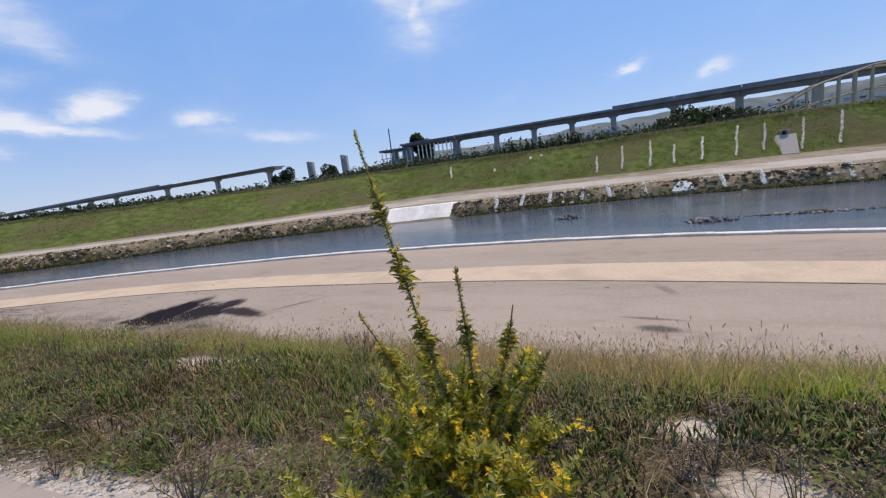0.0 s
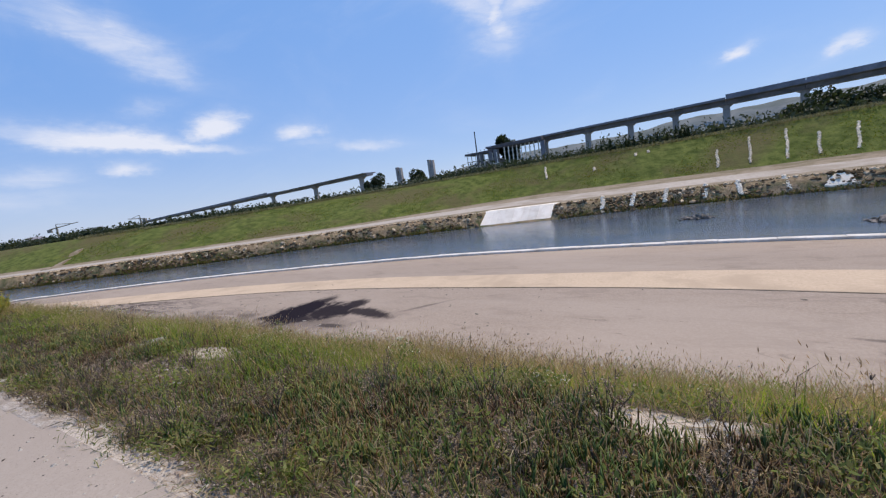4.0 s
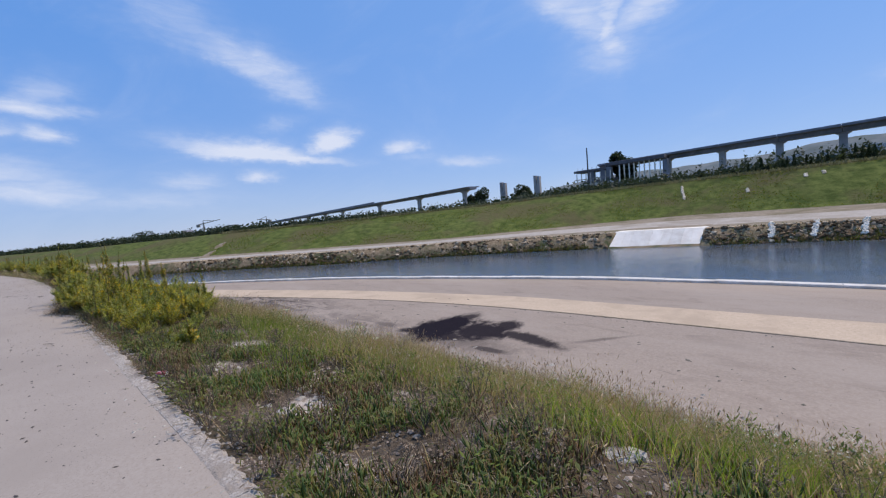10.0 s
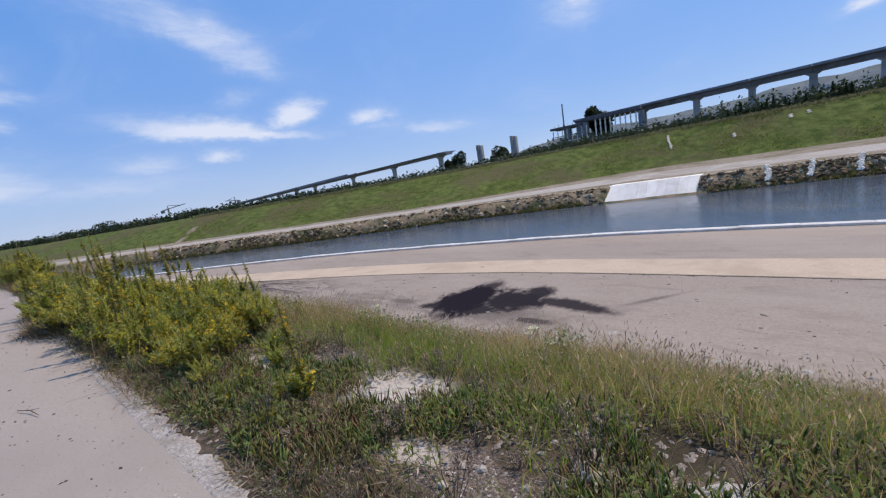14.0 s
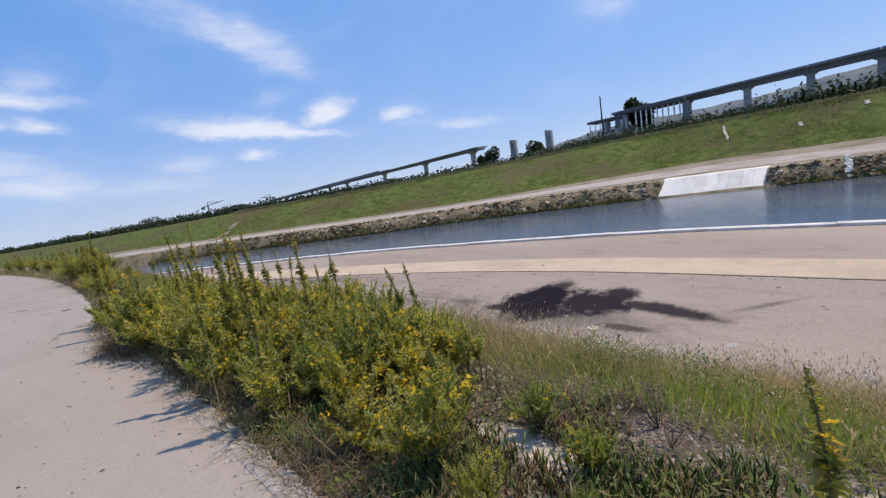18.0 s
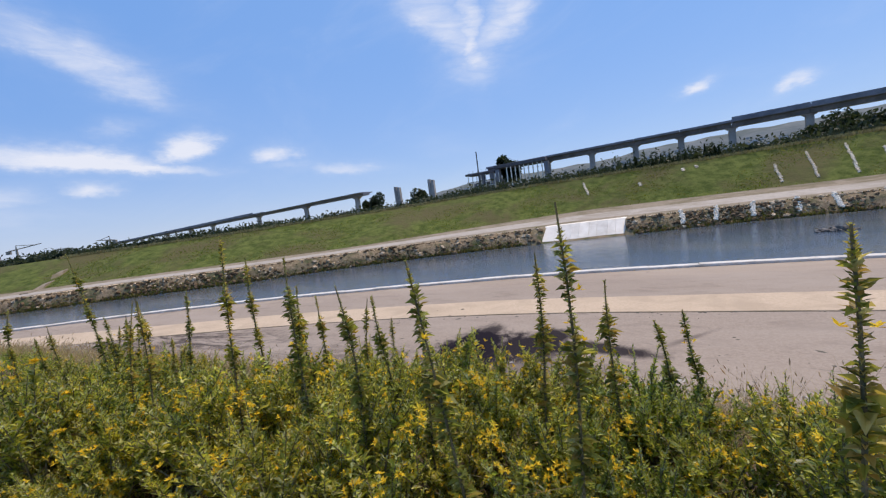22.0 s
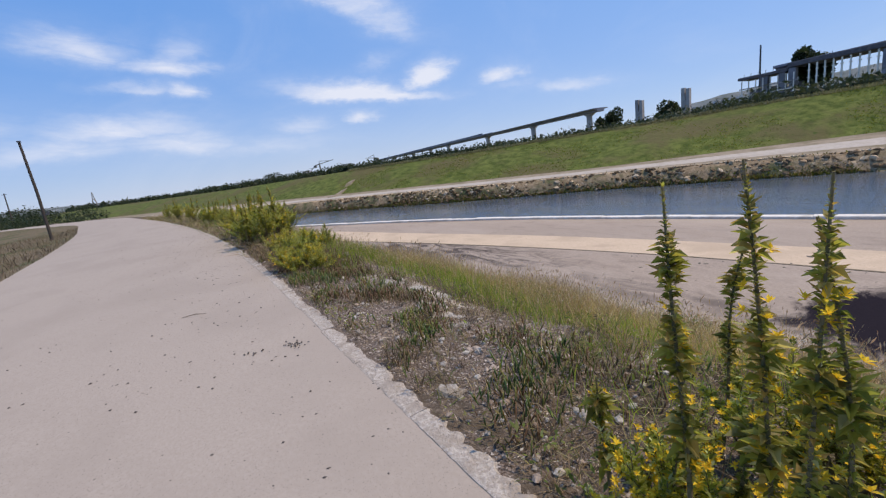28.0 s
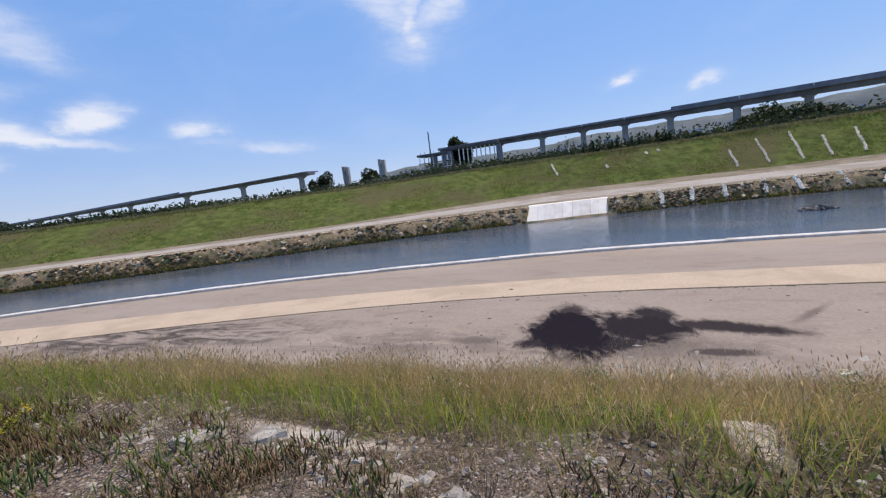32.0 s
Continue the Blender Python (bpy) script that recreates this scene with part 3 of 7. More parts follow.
DARK_WEED = foliage("dark_dead_weeds", [(0.08, 0.058, 0.045), (0.17, 0.123, 0.085), (0.31, 0.235, 0.165), (0.12, 0.12, 0.055)], 0.9, 0.35, 0.1, broad=1.2, through=(1.1, 1.0, 0.95))
KERB_WEED = foliage("kerb_weeds", [(0.05, 0.075, 0.02), (0.10, 0.14, 0.03), (0.17, 0.21, 0.05), (0.22, 0.17, 0.09)], 0.8, 0.35, 0.15, broad=2.0)
LOOSE = surface("loose_stone", (0.29, 0.225, 0.175), (0.46, 0.385, 0.315), 20, 4, (0.22, 0.17, 0.13), 0.95, 0.8, 0.02, 0.15)
WEED_LEAF = foliage("low_weed_leaves", [(0.07, 0.10, 0.024), (0.12, 0.17, 0.035), (0.20, 0.255, 0.055), (0.18, 0.15, 0.06), (0.30, 0.32, 0.12)], 0.6, 0.5, 0.3, broad=3.0)
UMBEL = foliage("white_umbels", [(0.66, 0.64, 0.52), (0.78, 0.76, 0.66)], 0.8, 0.3)
DARK_HEAD = foliage("dark_seed_umbels", [(0.06, 0.045, 0.04), (0.10, 0.075, 0.06)], 0.9, 0.1)
PEBBLE = surface("dark_pebble", (0.07, 0.06, 0.055), (0.15, 0.13, 0.115), 60, 8, vary=0.5)
RED_TIN = surface("red_litter", (0.50, 0.035, 0.035), (0.40, 0.03, 0.04), 60, 20, (0.6, 0.5, 0.48), 0.4, 0.4, 0.005, 0.5)
SLAB = surface("old_slab_concrete", (0.38, 0.345, 0.295), (0.52, 0.48, 0.42), 14, 3, (0.26, 0.22, 0.17), 0.95, 0.9, 0.03, 0.2, speck=(0.2, 0.17, 0.13))
SITE_DECK = surface("formwork_deck", (0.10, 0.09, 0.095), (0.16, 0.145, 0.15), 0.8, 0.2)
RED_WALL = surface("red_render", (0.36, 0.17, 0.14), (0.45, 0.23, 0.19), 0.6, 0.1)
FIN = surface("canvas", (0.5, 0.5, 0.52), (0.62, 0.62, 0.64), 1, 0.2)


# ---- the ground: one sheet, lofted over lines that run along the river ----
def line(*pts):
    p = np.array(sorted(pts))

    def at(x):
        x = np.asarray(x, float)
        lo = p[0, 1:] + (x[..., None] - p[0, 0]) * (p[1, 1:] - p[0, 1:]) / (p[1, 0] - p[0, 0])
        hi = p[-1, 1:] + (x[..., None] - p[-1, 0]) * (p[-1, 1:] - p[-2, 1:]) / (p[-1, 0] - p[-2, 0])
        mid = np.stack([np.interp(x, p[:, 0], p[:, k]) for k in range(1, p.shape[1])], -1)
        # rounded: the mean over a few metres
        for d in (-4, -2, 2, 4):
            mid = mid + np.stack([np.interp(x + d, p[:, 0], p[:, k]) for k in range(1, p.shape[1])], -1)
        mid = mid / 5
        out = np.where((x < p[0, 0] + 4)[..., None], lo, mid)
        return np.where((x > p[-1, 0] - 4)[..., None], hi, out)

    return at


VERGE_L = line((-600, -382), (-200, -92), (-140, -46), (-110, -22.5), (-88, -11.6), (-62, -7.0), (-50, -5.6), (-37, -4.5), (-30, -3.8), (0, -3.5), (60, -3.6))
KERB_Y = line((-600, -375), (-200, -82), (-140, -38), (-120, -24), (-100, -12), (-88, -7.0), (-61, -2.0), (-48, -0.15), (-41, 0.5), (-36, 0.74), (-31, 0.76), (-18, 1.07), (-12, 1.15), (0, 1.15), (60, 1.0))
TOE = line((-600, -362), (-200, -66), (-140, -27), (-120, -12), (-100, -0.5), (-80, 6.5), (-60, 11.9), (-47, 14.0), (-30, 15.2), (0, 15.0), (30, 14.2), (60, 12.5))
OCHRE_N = line((-600, -356), (-200, -61), (-140, -20), (-120, -5), (-100, 5.5), (-77, 13.2), (-64, 18.2), (-52, 22.1), (-43, 24.6), (-36, 25.9), (-28, 27.0), (-12, 27.6), (-4, 27.6), (11, 26.1), (30, 23.2), (60, 16.5))
OCHRE_F = line((-600, -354), (-200, -59), (-140, -17), (-120, -1), (-100, 10.5), (-87, 15.7), (-69, 21.2), (-56, 25.5), (-46, 28.1), (-32, 30.8), (-14, 31.7), (-4, 32.2), (9, 31.4), (13, 30.8), (30, 28.0), (60, 20))
EDGE = line((-600, -350), (-200, -55), (-140, -12), (-120, 3), (-98, 15.9), (-80, 25.0), (-63, 32.0), (-47, 36.6), (-31, 40.4), (-17, 41.7), (-5, 42.1), (5, 41.6), (17, 39.7), (30, 36.5), (60, 27))
SHORE = line((-600, -300), (-180, -13), (-150, 10), (-131, 24), (-115, 33), (-89, 46.5), (-73, 57.3), (-57, 65.2), (-43, 70.6), (-27, 74.4), (-8, 79.8), (11, 81.8), (26, 81), (37, 80), (60, 77))
FOOT = line((-600, -230, -3.4), (-230, -13, -3.4), (-175, 16, -3.5), (-130, 40, -3.6), (-105, 56, -3.75), (-82, 69, -3.75), (-65, 84, -3.5), (-50, 96, -3.2), (-36, 101, -2.85), (4, 103.5, -2.7), (36, 105, -2.35), (60, 106, -2.2))
CROWN = line((-600, -200, 1.6), (-300, -22, 1.6), (-220, 16, 1.7), (-160, 46, 2.5), (-126, 67, 2.75), (-105, 83, 3.3), (-86, 97, 3.8), (-68, 107, 4.4), (-50, 114, 4.8), (-10, 118, 5.15), (17, 118.5, 5.8), (40, 117.5, 6.2), (70, 117, 6.3))
Z_TERRACE, Z_WATER = -6.16, -6.59


def slope_height(x, y):
    """The height of the near embankment between the kerb and the terrace."""
    k, t = KERB_Y(x)[..., 0], TOE(x)[..., 0]
    v, full = y - k, t - k
    prof = np.interp(v, [-0.5, 0, 0.4, 1.5, 2.2, 3.2, 5.5, 8.0, 13.2], [0, -0.01, -0.03, -0.13, -0.3, -0.75, -1.9, -3.2, -6.0])
    far = -0.3 + (v - 2.2) / np.maximum(full - 2.2, 1) * (Z_TERRACE + 0.3)
    z = np.where(v > 2.2, 0.55 * np.maximum(prof, Z_TERRACE) + 0.45 * far, prof)
    rough = 0.16 * (patchy(x, y, 3.1, 1) - 0.5) + 0.055 * (patchy(x, y, 0.9, 2) - 0.5)
    fade = np.clip(v / 0.8, 0, 1) * np.clip((full - v) / 2, 0, 1)
    return np.maximum(z + rough * fade, Z_TERRACE - 0.02)


XS = np.unique(np.r_[-3500, -2200, -1400, -900, -600, -450, -350, -290, np.arange(-250, -80, 6), np.arange(-80, -62, 2), np.arange(-62, -40, 1), np.arange(-40, 8, 0.25), np.arange(8, 12, 0.5), np.arange(12, 60, 3), 75, 100, 140, 200, 300, 500, 900, 1600, 3500])


def held(fn):
    """Far out along the river the lines run on side by side."""
    x = np.clip(XS, -600, 200)
    o = fn(x)
    return np.concatenate([o[:, :1] + np.where(XS > 200, -0.2 * (XS - 200), 0)[:, None] + np.where(XS < -600, 0.6 * (XS + 600), 0)[:, None], o[:, 1:]], 1)


def blend(a, b, t):
    return a + (b - a) * t


k_l, k_k, k_t, k_on, k_of, k_e, k_s, k_f, k_c = (held(q) for q in (VERGE_L, KERB_Y, TOE, OCHRE_N, OCHRE_F, EDGE, SHORE, FOOT, CROWN))
rows, mats_of = [], []


def row(y, z, mat):
    """A line of the sheet; mat: what lies between it and the next one."""
    rows.append(np.stack([XS, np.asarray(y, float) + 0 * XS, np.asarray(z, float) + 0 * XS], 1))
    mats_of.append(mat)


low = np.minimum(k_l[:, 0] - 600, -900)
row(low - 2500, -2.5, 9), row(low, -2.2, 9)
row(k_l[:, 0] - 40, -1.6, 0), row(k_l[:, 0] - 12, -1.0, 0)
for d in (8, 5, 3, 1.8, 1.0):
    row(k_l[:, 0] - d, -0.06 * d - 0.1 * patchy(XS, d + 0 * XS, 3.0, 3), 0)
row(k_l[:, 0] - 0.4, -0.03, 0)
for t in np.linspace(0, 1, 9):
    row(blend(k_l[:, 0], k_k[:, 0], t), 0.03 * math.sin(math.pi * t) + 0.005 * (patchy(XS, XS * 0 + 5 * t, 2.6, 4) - 0.5) * math.sin(math.pi * t), 1 if t < 1 else 2)
near = np.r_[0.15, 0.35, 0.58, np.arange(0.8, 4.4, 0.22), np.arange(4.5, 5.4, 0.35), np.arange(5.6, 13, 0.9)]
for v in near:
    y = k_k[:, 0] + v * (k_t[:, 0] - k_k[:, 0]) / 13.8
    row(y, slope_height(XS, y), 2)
row(k_t[:, 0], Z_TERRACE, 3)
row(blend(k_t[:, 0], k_on[:, 0], 0.5), Z_TERRACE - 0.01, 3)
row(k_on[:, 0], Z_TERRACE - 0.02, 4)
row(k_of[:, 0], Z_TERRACE - 0.04, 3)
row(blend(k_of[:, 0], k_e[:, 0], 0.5), Z_TERRACE - 0.05, 3)
row(k_e[:, 0], Z_TERRACE - 0.06, 5), row(k_e[:, 0] + 0.9, -8.2, 5)
row(k_s[:, 0] - 2.5, -8.0, 5)
wob = 0.5 * (patchy(XS, XS * 0, 9, 5) - 0.5) + np.where((XS > -40.6) & (XS < -27.3), 2.6, 0)
row(k_s[:, 0] - 0.2, Z_WATER - 0.1, 6)
row(k_s[:, 0] + 1.0 + wob, -5.4, 6), row(k_s[:, 0] + 2.1 + wob, -4.25, 6)
row(k_s[:, 0] + 2.9 + np.where((XS > -40.6) & (XS < -27.3), 2.4, 0), -4.08, 10)
for t, m in ((0.06, 10), (0.22, 7), (0.62, 10), (0.8, 10)):
    row(blend(k_s[:, 0] + 2.9 + np.where((XS > -40.6) & (XS < -27.3), 2.4, 0), k_f[:, 0], t), -4.08 + t**1.3 * (k_f[:, 1] + 4.08), m)
row(k_f[:, 0], k_f[:, 1], 8)
for t in np.linspace(0.1, 0.92, 9):
    y = blend(k_f[:, 0], k_c[:, 0], t)
    row(y, blend(k_f[:, 1], k_c[:, 1], t) + 0.5 * (patchy(XS, y, 14, 6) - 0.5), 8)
row(k_c[:, 0], k_c[:, 1], 11), row(k_c[:, 0] + 3.5, k_c[:, 1], 8)
row(k_c[:, 0] + 20, -3.0, 9), row(k_c[:, 0] + 150, -3.5, 9), row(k_c[:, 0] + 900, -4, 9), row(k_c[:, 0] + 4200, -4, 9)
R, C = len(rows), len(XS)
gv = np.concatenate(rows)
quad = np.array([(r * C + c, r * C + c + 1, (r + 1) * C + c + 1, (r + 1) * C + c) for r in range(R - 1) for c in range(C - 1)], np.int32)
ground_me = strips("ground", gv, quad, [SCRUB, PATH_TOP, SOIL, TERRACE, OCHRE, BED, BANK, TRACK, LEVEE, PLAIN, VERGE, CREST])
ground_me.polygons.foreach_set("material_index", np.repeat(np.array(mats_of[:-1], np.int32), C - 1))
ground_me.polygons.foreach_set("use_smooth", np.ones(len(quad), bool))
ground = tagged(new("ground", ground_me), "dusty riverside ground with concrete path, terrace and grassy levee", "ground", kind="structure")


def sheet_height(x, y):
    """Height of the sheet at one place past the river, by its rows."""
    c = int(np.argmin(abs(XS - x)))
    ys = [r[c, 1] for r in rows]
    return float(np.interp(y, ys, [r[c, 2] for r in rows]))


wx = XS[(XS > -700) & (XS < 300)]
near_y, far_y = EDGE(wx)[:, 0] + 0.5, SHORE(wx)[:, 0] + 0.4
wv = np.stack([np.r_[wx, wx], np.r_[near_y, far_y], np.full(2 * len(wx), Z_WATER)], 1)
n = len(wx)
wf = np.array([(i, i + 1, n + i + 1, n + i) for i in range(n - 1)], np.int32)
tagged(new("water", strips("water", wv, wf, WATER)), "slow grey-blue river water with light ripples", "river", kind="structure")


# ---- the river's edges ----
def along(fn, x):
    """Place and heading of a line at x."""
    y, y2 = float(fn(np.array([x]))[0, 0]), float(fn(np.array([x + 0.5]))[0, 0])
    return y, math.atan2(y2 - y, 0.5)


# white coping along the terrace
coping = base("coping", (0, 0, 0), "chalk-white concrete coping along the terrace edge", "coping", kind="structure")
beam = mesh("coping_beam", Geo().box((0, 0, 0), (3.98, 0.85, 0.6), bevel=0.03), WHITE_CONC)
x = -110.0
while x < 40:
    y, a = along(EDGE, x)
    ob = part("coping_beam", beam, None, coping)
    ob.matrix_local = Matrix.Translation((x, y + 0.25, Z_TERRACE - 0.15 + 0.02 * math.sin(x))) @ Matrix.Rotation(a + 0.004 * math.sin(3 * x), 4, "Z")
    x += 4.0 * math.cos(a)

# raised edge of the ochre strip; its dark colour stands for the shaded near face
ex = np.arange(-100, 45, 1.0)
ey = OCHRE_N(ex)[:, 0]
g = Geo()
g.add([(px, py - 0.12 + o, Z_TERRACE + h) for px, py in zip(ex, ey) for o, h in ((0.0, -0.06), (0.0, 0.012), (0.13, 0.014), (0.13, -0.06))], [(4 * i + k, 4 * i + 4 + k, 4 * i + 5 + k, 4 * i + 1 + k) for i in range(len(ex) - 1) for k in range(3)])
thing("strip_edge", g, VERGE, "raised edge of the ochre strip, coloured dark for its shaded face", "edging", kind="structure")

# the inclined white wall panels on the far shore
wall = base("retaining_wall", (0, 0, 0), "white concrete panel wall sloping into the river", "wall", kind="structure")
PANELS = 9
cuts = [0.0, 0.13, 0.22, 0.345, 0.44, 0.56, 0.655, 0.78, 0.875, 1.0]
y0, y1 = float(SHORE(np.array([-40.7]))[0, 0]), float(SHORE(np.array([-27.2]))[0, 0])
for i in range(PANELS):
    t0, t1 = cuts[i] + 0.001, cuts[i + 1] - 0.001
    g = Geo()
    xs, ys = (blend(-40.7, -27.2, t) for t in (t0, t1)), (blend(y0, y1, t) - 0.3 for t in (t0, t1))
    (xa, xb), (ya, yb) = tuple(xs), tuple(ys)
    d = 0.015 * (i % 2)
    front = [(xa, ya - d, -7.2), (xb, yb - d, -7.2), (xb, yb + 4.2 - d, -3.97), (xa, ya + 4.2 - d, -3.97)]
    back = [(p[0], p[1] + 2.2, p[2]) for p in front]
    g.add(front + back, [(0, 1, 2, 3), (7, 6, 5, 4), (3, 2, 6, 7), (1, 0, 4, 5), (0, 3, 7, 4), (2, 1, 5, 6)])
    part("wall_panel", g, WALL_CONC, wall)

# dumped stones on the far bank
stones = base("stone_bank", (0, 0, 0), "rough grey-brown stones packed along the far river bank", "stone bank", kind="structure")
rs = random.Random(11)
TAN_ROCK = surface("tan_bank_stone", (0.44, 0.33, 0.21), (0.62, 0.49, 0.34), 3, 0.5, (0.30, 0.21, 0.125), 0.95, 0.9, 0.08, 0.1, vary=0.3)
kinds = []
for k in range(8):
    g = Geo().lump((0, 0, 0), (rs.uniform(0.5, 0.8), rs.uniform(0.4, 0.6), rs.uniform(0.35, 0.5)), rs, 0.3)
    kinds.append(mesh("stone", g, TAN_ROCK if k > 5 else ROCK))
rest, pale = Geo(), Geo()
count = 0
for i in range(4300):
    x = rs.uniform(-130, 55)
    if -40.9 < x < -27.0:
        continue
    t = rs.random()
    y = float(SHORE(np.array([x]))[0, 0]) + 0.1 + 2.5 * t + rs.uniform(-0.2, 0.2)
    z = blend(Z_WATER, -4.15, min(1, t * 1.05)) + rs.uniform(-0.14, 0.09)
    s = rs.choice((0.22, 0.3, 0.42, 0.55, 0.85))
    if -62 < x < 5 and count < 300 and rs.random() < 0.55:
        count += 1
        ob = part("stone", rs.choice(kinds), None, stones)
        ob.matrix_local = pose(x, y, z, rs.uniform(0, 40), rs.uniform(0, 40), rs.uniform(0, 360)) @ Matrix.Diagonal((s, s, s * rs.uniform(0.7, 1.1), 1))
    else:
        (pale if rs.random() < 0.14 * (1.4 if t > 0.5 else 0.7) else rest).lump((x, y, z), (0.62 * s, 0.5 * s, 0.42 * s), rs, 0.34, rs.uniform(0, 6.3))
for i in range(1500):
    x = rs.uniform(-150, 55)
    if -40.9 < x < -27.0 or math.sin(x * 0.7) + math.sin(x * 0.31) < -0.9:
        continue
    pale.lump((x, float(SHORE(np.array([x]))[0, 0]) + 2.75 + rs.gauss(0, 0.2), -4.07), (rs.uniform(0.15, 0.4), 0.16, 0.13), rs, 0.35, rs.uniform(0, 6.3))
tagged(part("rubble", rest, ROCK, stones), kind="stuff")
tagged(part("pale_rubble", pale, TAN_ROCK, stones, "pale tan broken stones"), kind="stuff")

# bars of mud and stones out in the water
for cx, cy, sx, sy, name, label in ((10.9, 51.4, 2.6, 1.3, "gravel_bar", "low stony bar with weeds in the river"), (-4.6, 61.5, 2.0, 0.8, "mud_bar", "small dark mud bar in the river"), (20.0, 53.0, 6.5, 0.5, "gravel_bar", "thin muddy gravel bar in the river")):
    g = Geo()
    for i in range(110 if sx > 3 else 60):
        a, r = rs.uniform(0, 6.3), rs.random() ** 0.6
        px, py = cx + sx * r * math.cos(a), cy + sy * r * math.sin(a)
        s = rs.uniform(0.2, 0.8) * (1.2 - r * 0.6)
        g.lump((px, py, Z_WATER + (0.3 if sx < 3 else 0.1) * (1 - r)), (0.7 * s, 0.5 * s, (0.42 if sx < 3 else 0.26) * s), rs, 0.36, a)
    if sx < 3:
        for i in range(6):
            px, py, a = cx + rs.uniform(-0.2, 0.9) * sx, cy + rs.gauss(0, 0.3) * sy, rs.uniform(0, 6.3)
            g.tube([(px, py, Z_WATER), (px + 0.3 * math.cos(a), py + 0.3 * math.sin(a), Z_WATER + rs.uniform(0.5, 0.95))], [0.03, 0.012], 4, False)
    thing(name, g, RIVER_BAR, label, "river bar", kind="stuff")

# rubble drains down the levee, and their mouths in the bank
drain_at = [(0.7, 0.1, 0.56), (3.7, 0.09, 0.78), (6.85, 0.09, 0.82), (9.35, 0.12, 0.59), (12.2, 0.12, 0.7), (15.4, 0.1, 0.86), (17.8, 0.16, 0.83), (20.9, 0.1, 0.85), (23.7, 0.14, 0.88), (-12.5, 0.5, 0.6), (-6.2, 0.75, 0.82), (-7.6, 0.72, 0.8), (-18.5, 0.45, 0.82)]
for bearing, t0, t1 in drain_at:
    g = Geo()
    slant = math.tan(radians(bearing))
    x = -1.8 + 108 * slant
    f, c = FOOT(np.array([x]))[0], CROWN(np.array([x]))[0]
    for i in range(80):
        t = blend(t0, t1, i / 79)
        wide = 0.13 + 0.05 * math.sin(i * 0.4 + x)
        for _ in range(2):
            py = blend(f[0], c[0], t)
            px = -1.8 + py * slant + 0.07 * math.sin(i * 0.11 + x * 2) + rs.uniform(-wide, wide)
            g.lump((px, py, sheet_height(px, py) + 0.05), (rs.uniform(0.12, 0.22), rs.uniform(0.15, 0.3), rs.uniform(0.08, 0.15)), rs, 0.3, rs.uniform(0, 6))
    thing("rubble_drain", g, PALE_ROCK, "pale rubble drain running down the green levee", "drain", "levee drains")
for x in (-19, -14.1, -8.9, -3.1, 1.5, 7.5, 19.5, 24.9, 36):
    y = float(SHORE(np.array([x]))[0, 0])
    g = Geo()
    for i in range(60):
        t = 0.25 + 0.75 * i / 59
        g.lump((x + 0.2 * math.sin(3 * t + x) + rs.uniform(-0.24, 0.24), y - 0.1 + 2.8 * t, blend(Z_WATER, -3.95, t) + 0.2), (rs.uniform(0.16, 0.3), 0.22, 0.2), rs, 0.3, rs.uniform(0, 6))
    thing("rubble_drain", g, CHUTE, "pale rubble chute in the stone river bank", "drain", "bank drains")

# a pale slab lying on the bank
y = float(SHORE(np.array([13.4]))[0, 0])
rim = [(-1.7, 0.5), (-0.9, 0.35), (0.4, 0.45), (1.8, 0.6), (1.6, 1.5), (0.8, 2.2), (-0.3, 2.0), (-1.0, 1.4)]
top = [(13.4 + dx, y + dy, blend(Z_WATER, -4.0, dy / 2.7) + 0.42 + rs.uniform(-0.04, 0.04)) for dx, dy in rim]
g = Geo().add(top + [(p[0], p[1], p[2] - 0.5) for p in top], [tuple(range(8)), tuple(range(15, 7, -1))] + [(i, 8 + i, 8 + (i + 1) % 8, (i + 1) % 8) for i in range(8)])
thing("broken_slab", g, CHUTE, "large pale broken slab lying on the stone river bank", "slab")

# the outfall with its apron and pipe
ox = 35.6
f, c = FOOT(np.array([ox]))[0], CROWN(np.array([ox]))[0]
outfall = base("outfall", (ox, float(f[0]), float(f[1])), "concrete outfall with pale apron and dark pipe mouth", "outfall", rz=-19.6)
run, rise = 0.46 * (c[0] - f[0]), 0.46 * (c[1] - f[1])
g = Geo()
top = [(-2.5, 0, 0.12), (2.2, 0, 0.12), (1.6, run, rise + 0.15), (-1.8, run, rise + 0.15)]
g.add(top + [(p[0], p[1], p[2] - 0.5) for p in top], [(0, 1, 2, 3), (7, 6, 5, 4), (0, 4, 5, 1), (1, 5, 6, 2), (2, 6, 7, 3), (3, 7, 4, 0)])
part("apron", g, KERB, outfall)
g = Geo()
ring = [(0.62 * math.cos(a), 0.62 * math.sin(a)) for a in np.linspace(0, 2 * math.pi, 20, endpoint=False)]
for (r0, r1) in ((0.85, 1.15),):
    vs = [(r * p[0], y, r * p[1]) for y in (0, 2.5) for r in (r0, r1) for p in ring]
    k = 20
    fs = []
    for i in range(k):
        j = (i + 1) % k
        fs += [(i, j, k + j, k + i), (2 * k + i, 3 * k + i, 3 * k + j, 2 * k + j), (k + i, k + j, 3 * k + j, 3 * k + i), (i, 2 * k + i, 2 * k + j, j)]
    fs.append(tuple(range(2 * k, 3 * k)))
    g.add([(p[0] - 0.4, p[1] + run - 0.3, p[2] + rise + 0.5) for p in vs], fs)
part("pipe", g, PIER, outfall, "dark round pipe mouth")
g = Geo().box((-0.4, run + 1.0, rise + 0.45), (2.0, 1.4, 1.3), bevel=0.05)
part("headwall", g, KERB, outfall).location.y = 0.9

def by_bearing(azim, dist):
    return -28 - dist * math.sin(radians(azim)), dist * math.cos(radians(azim))


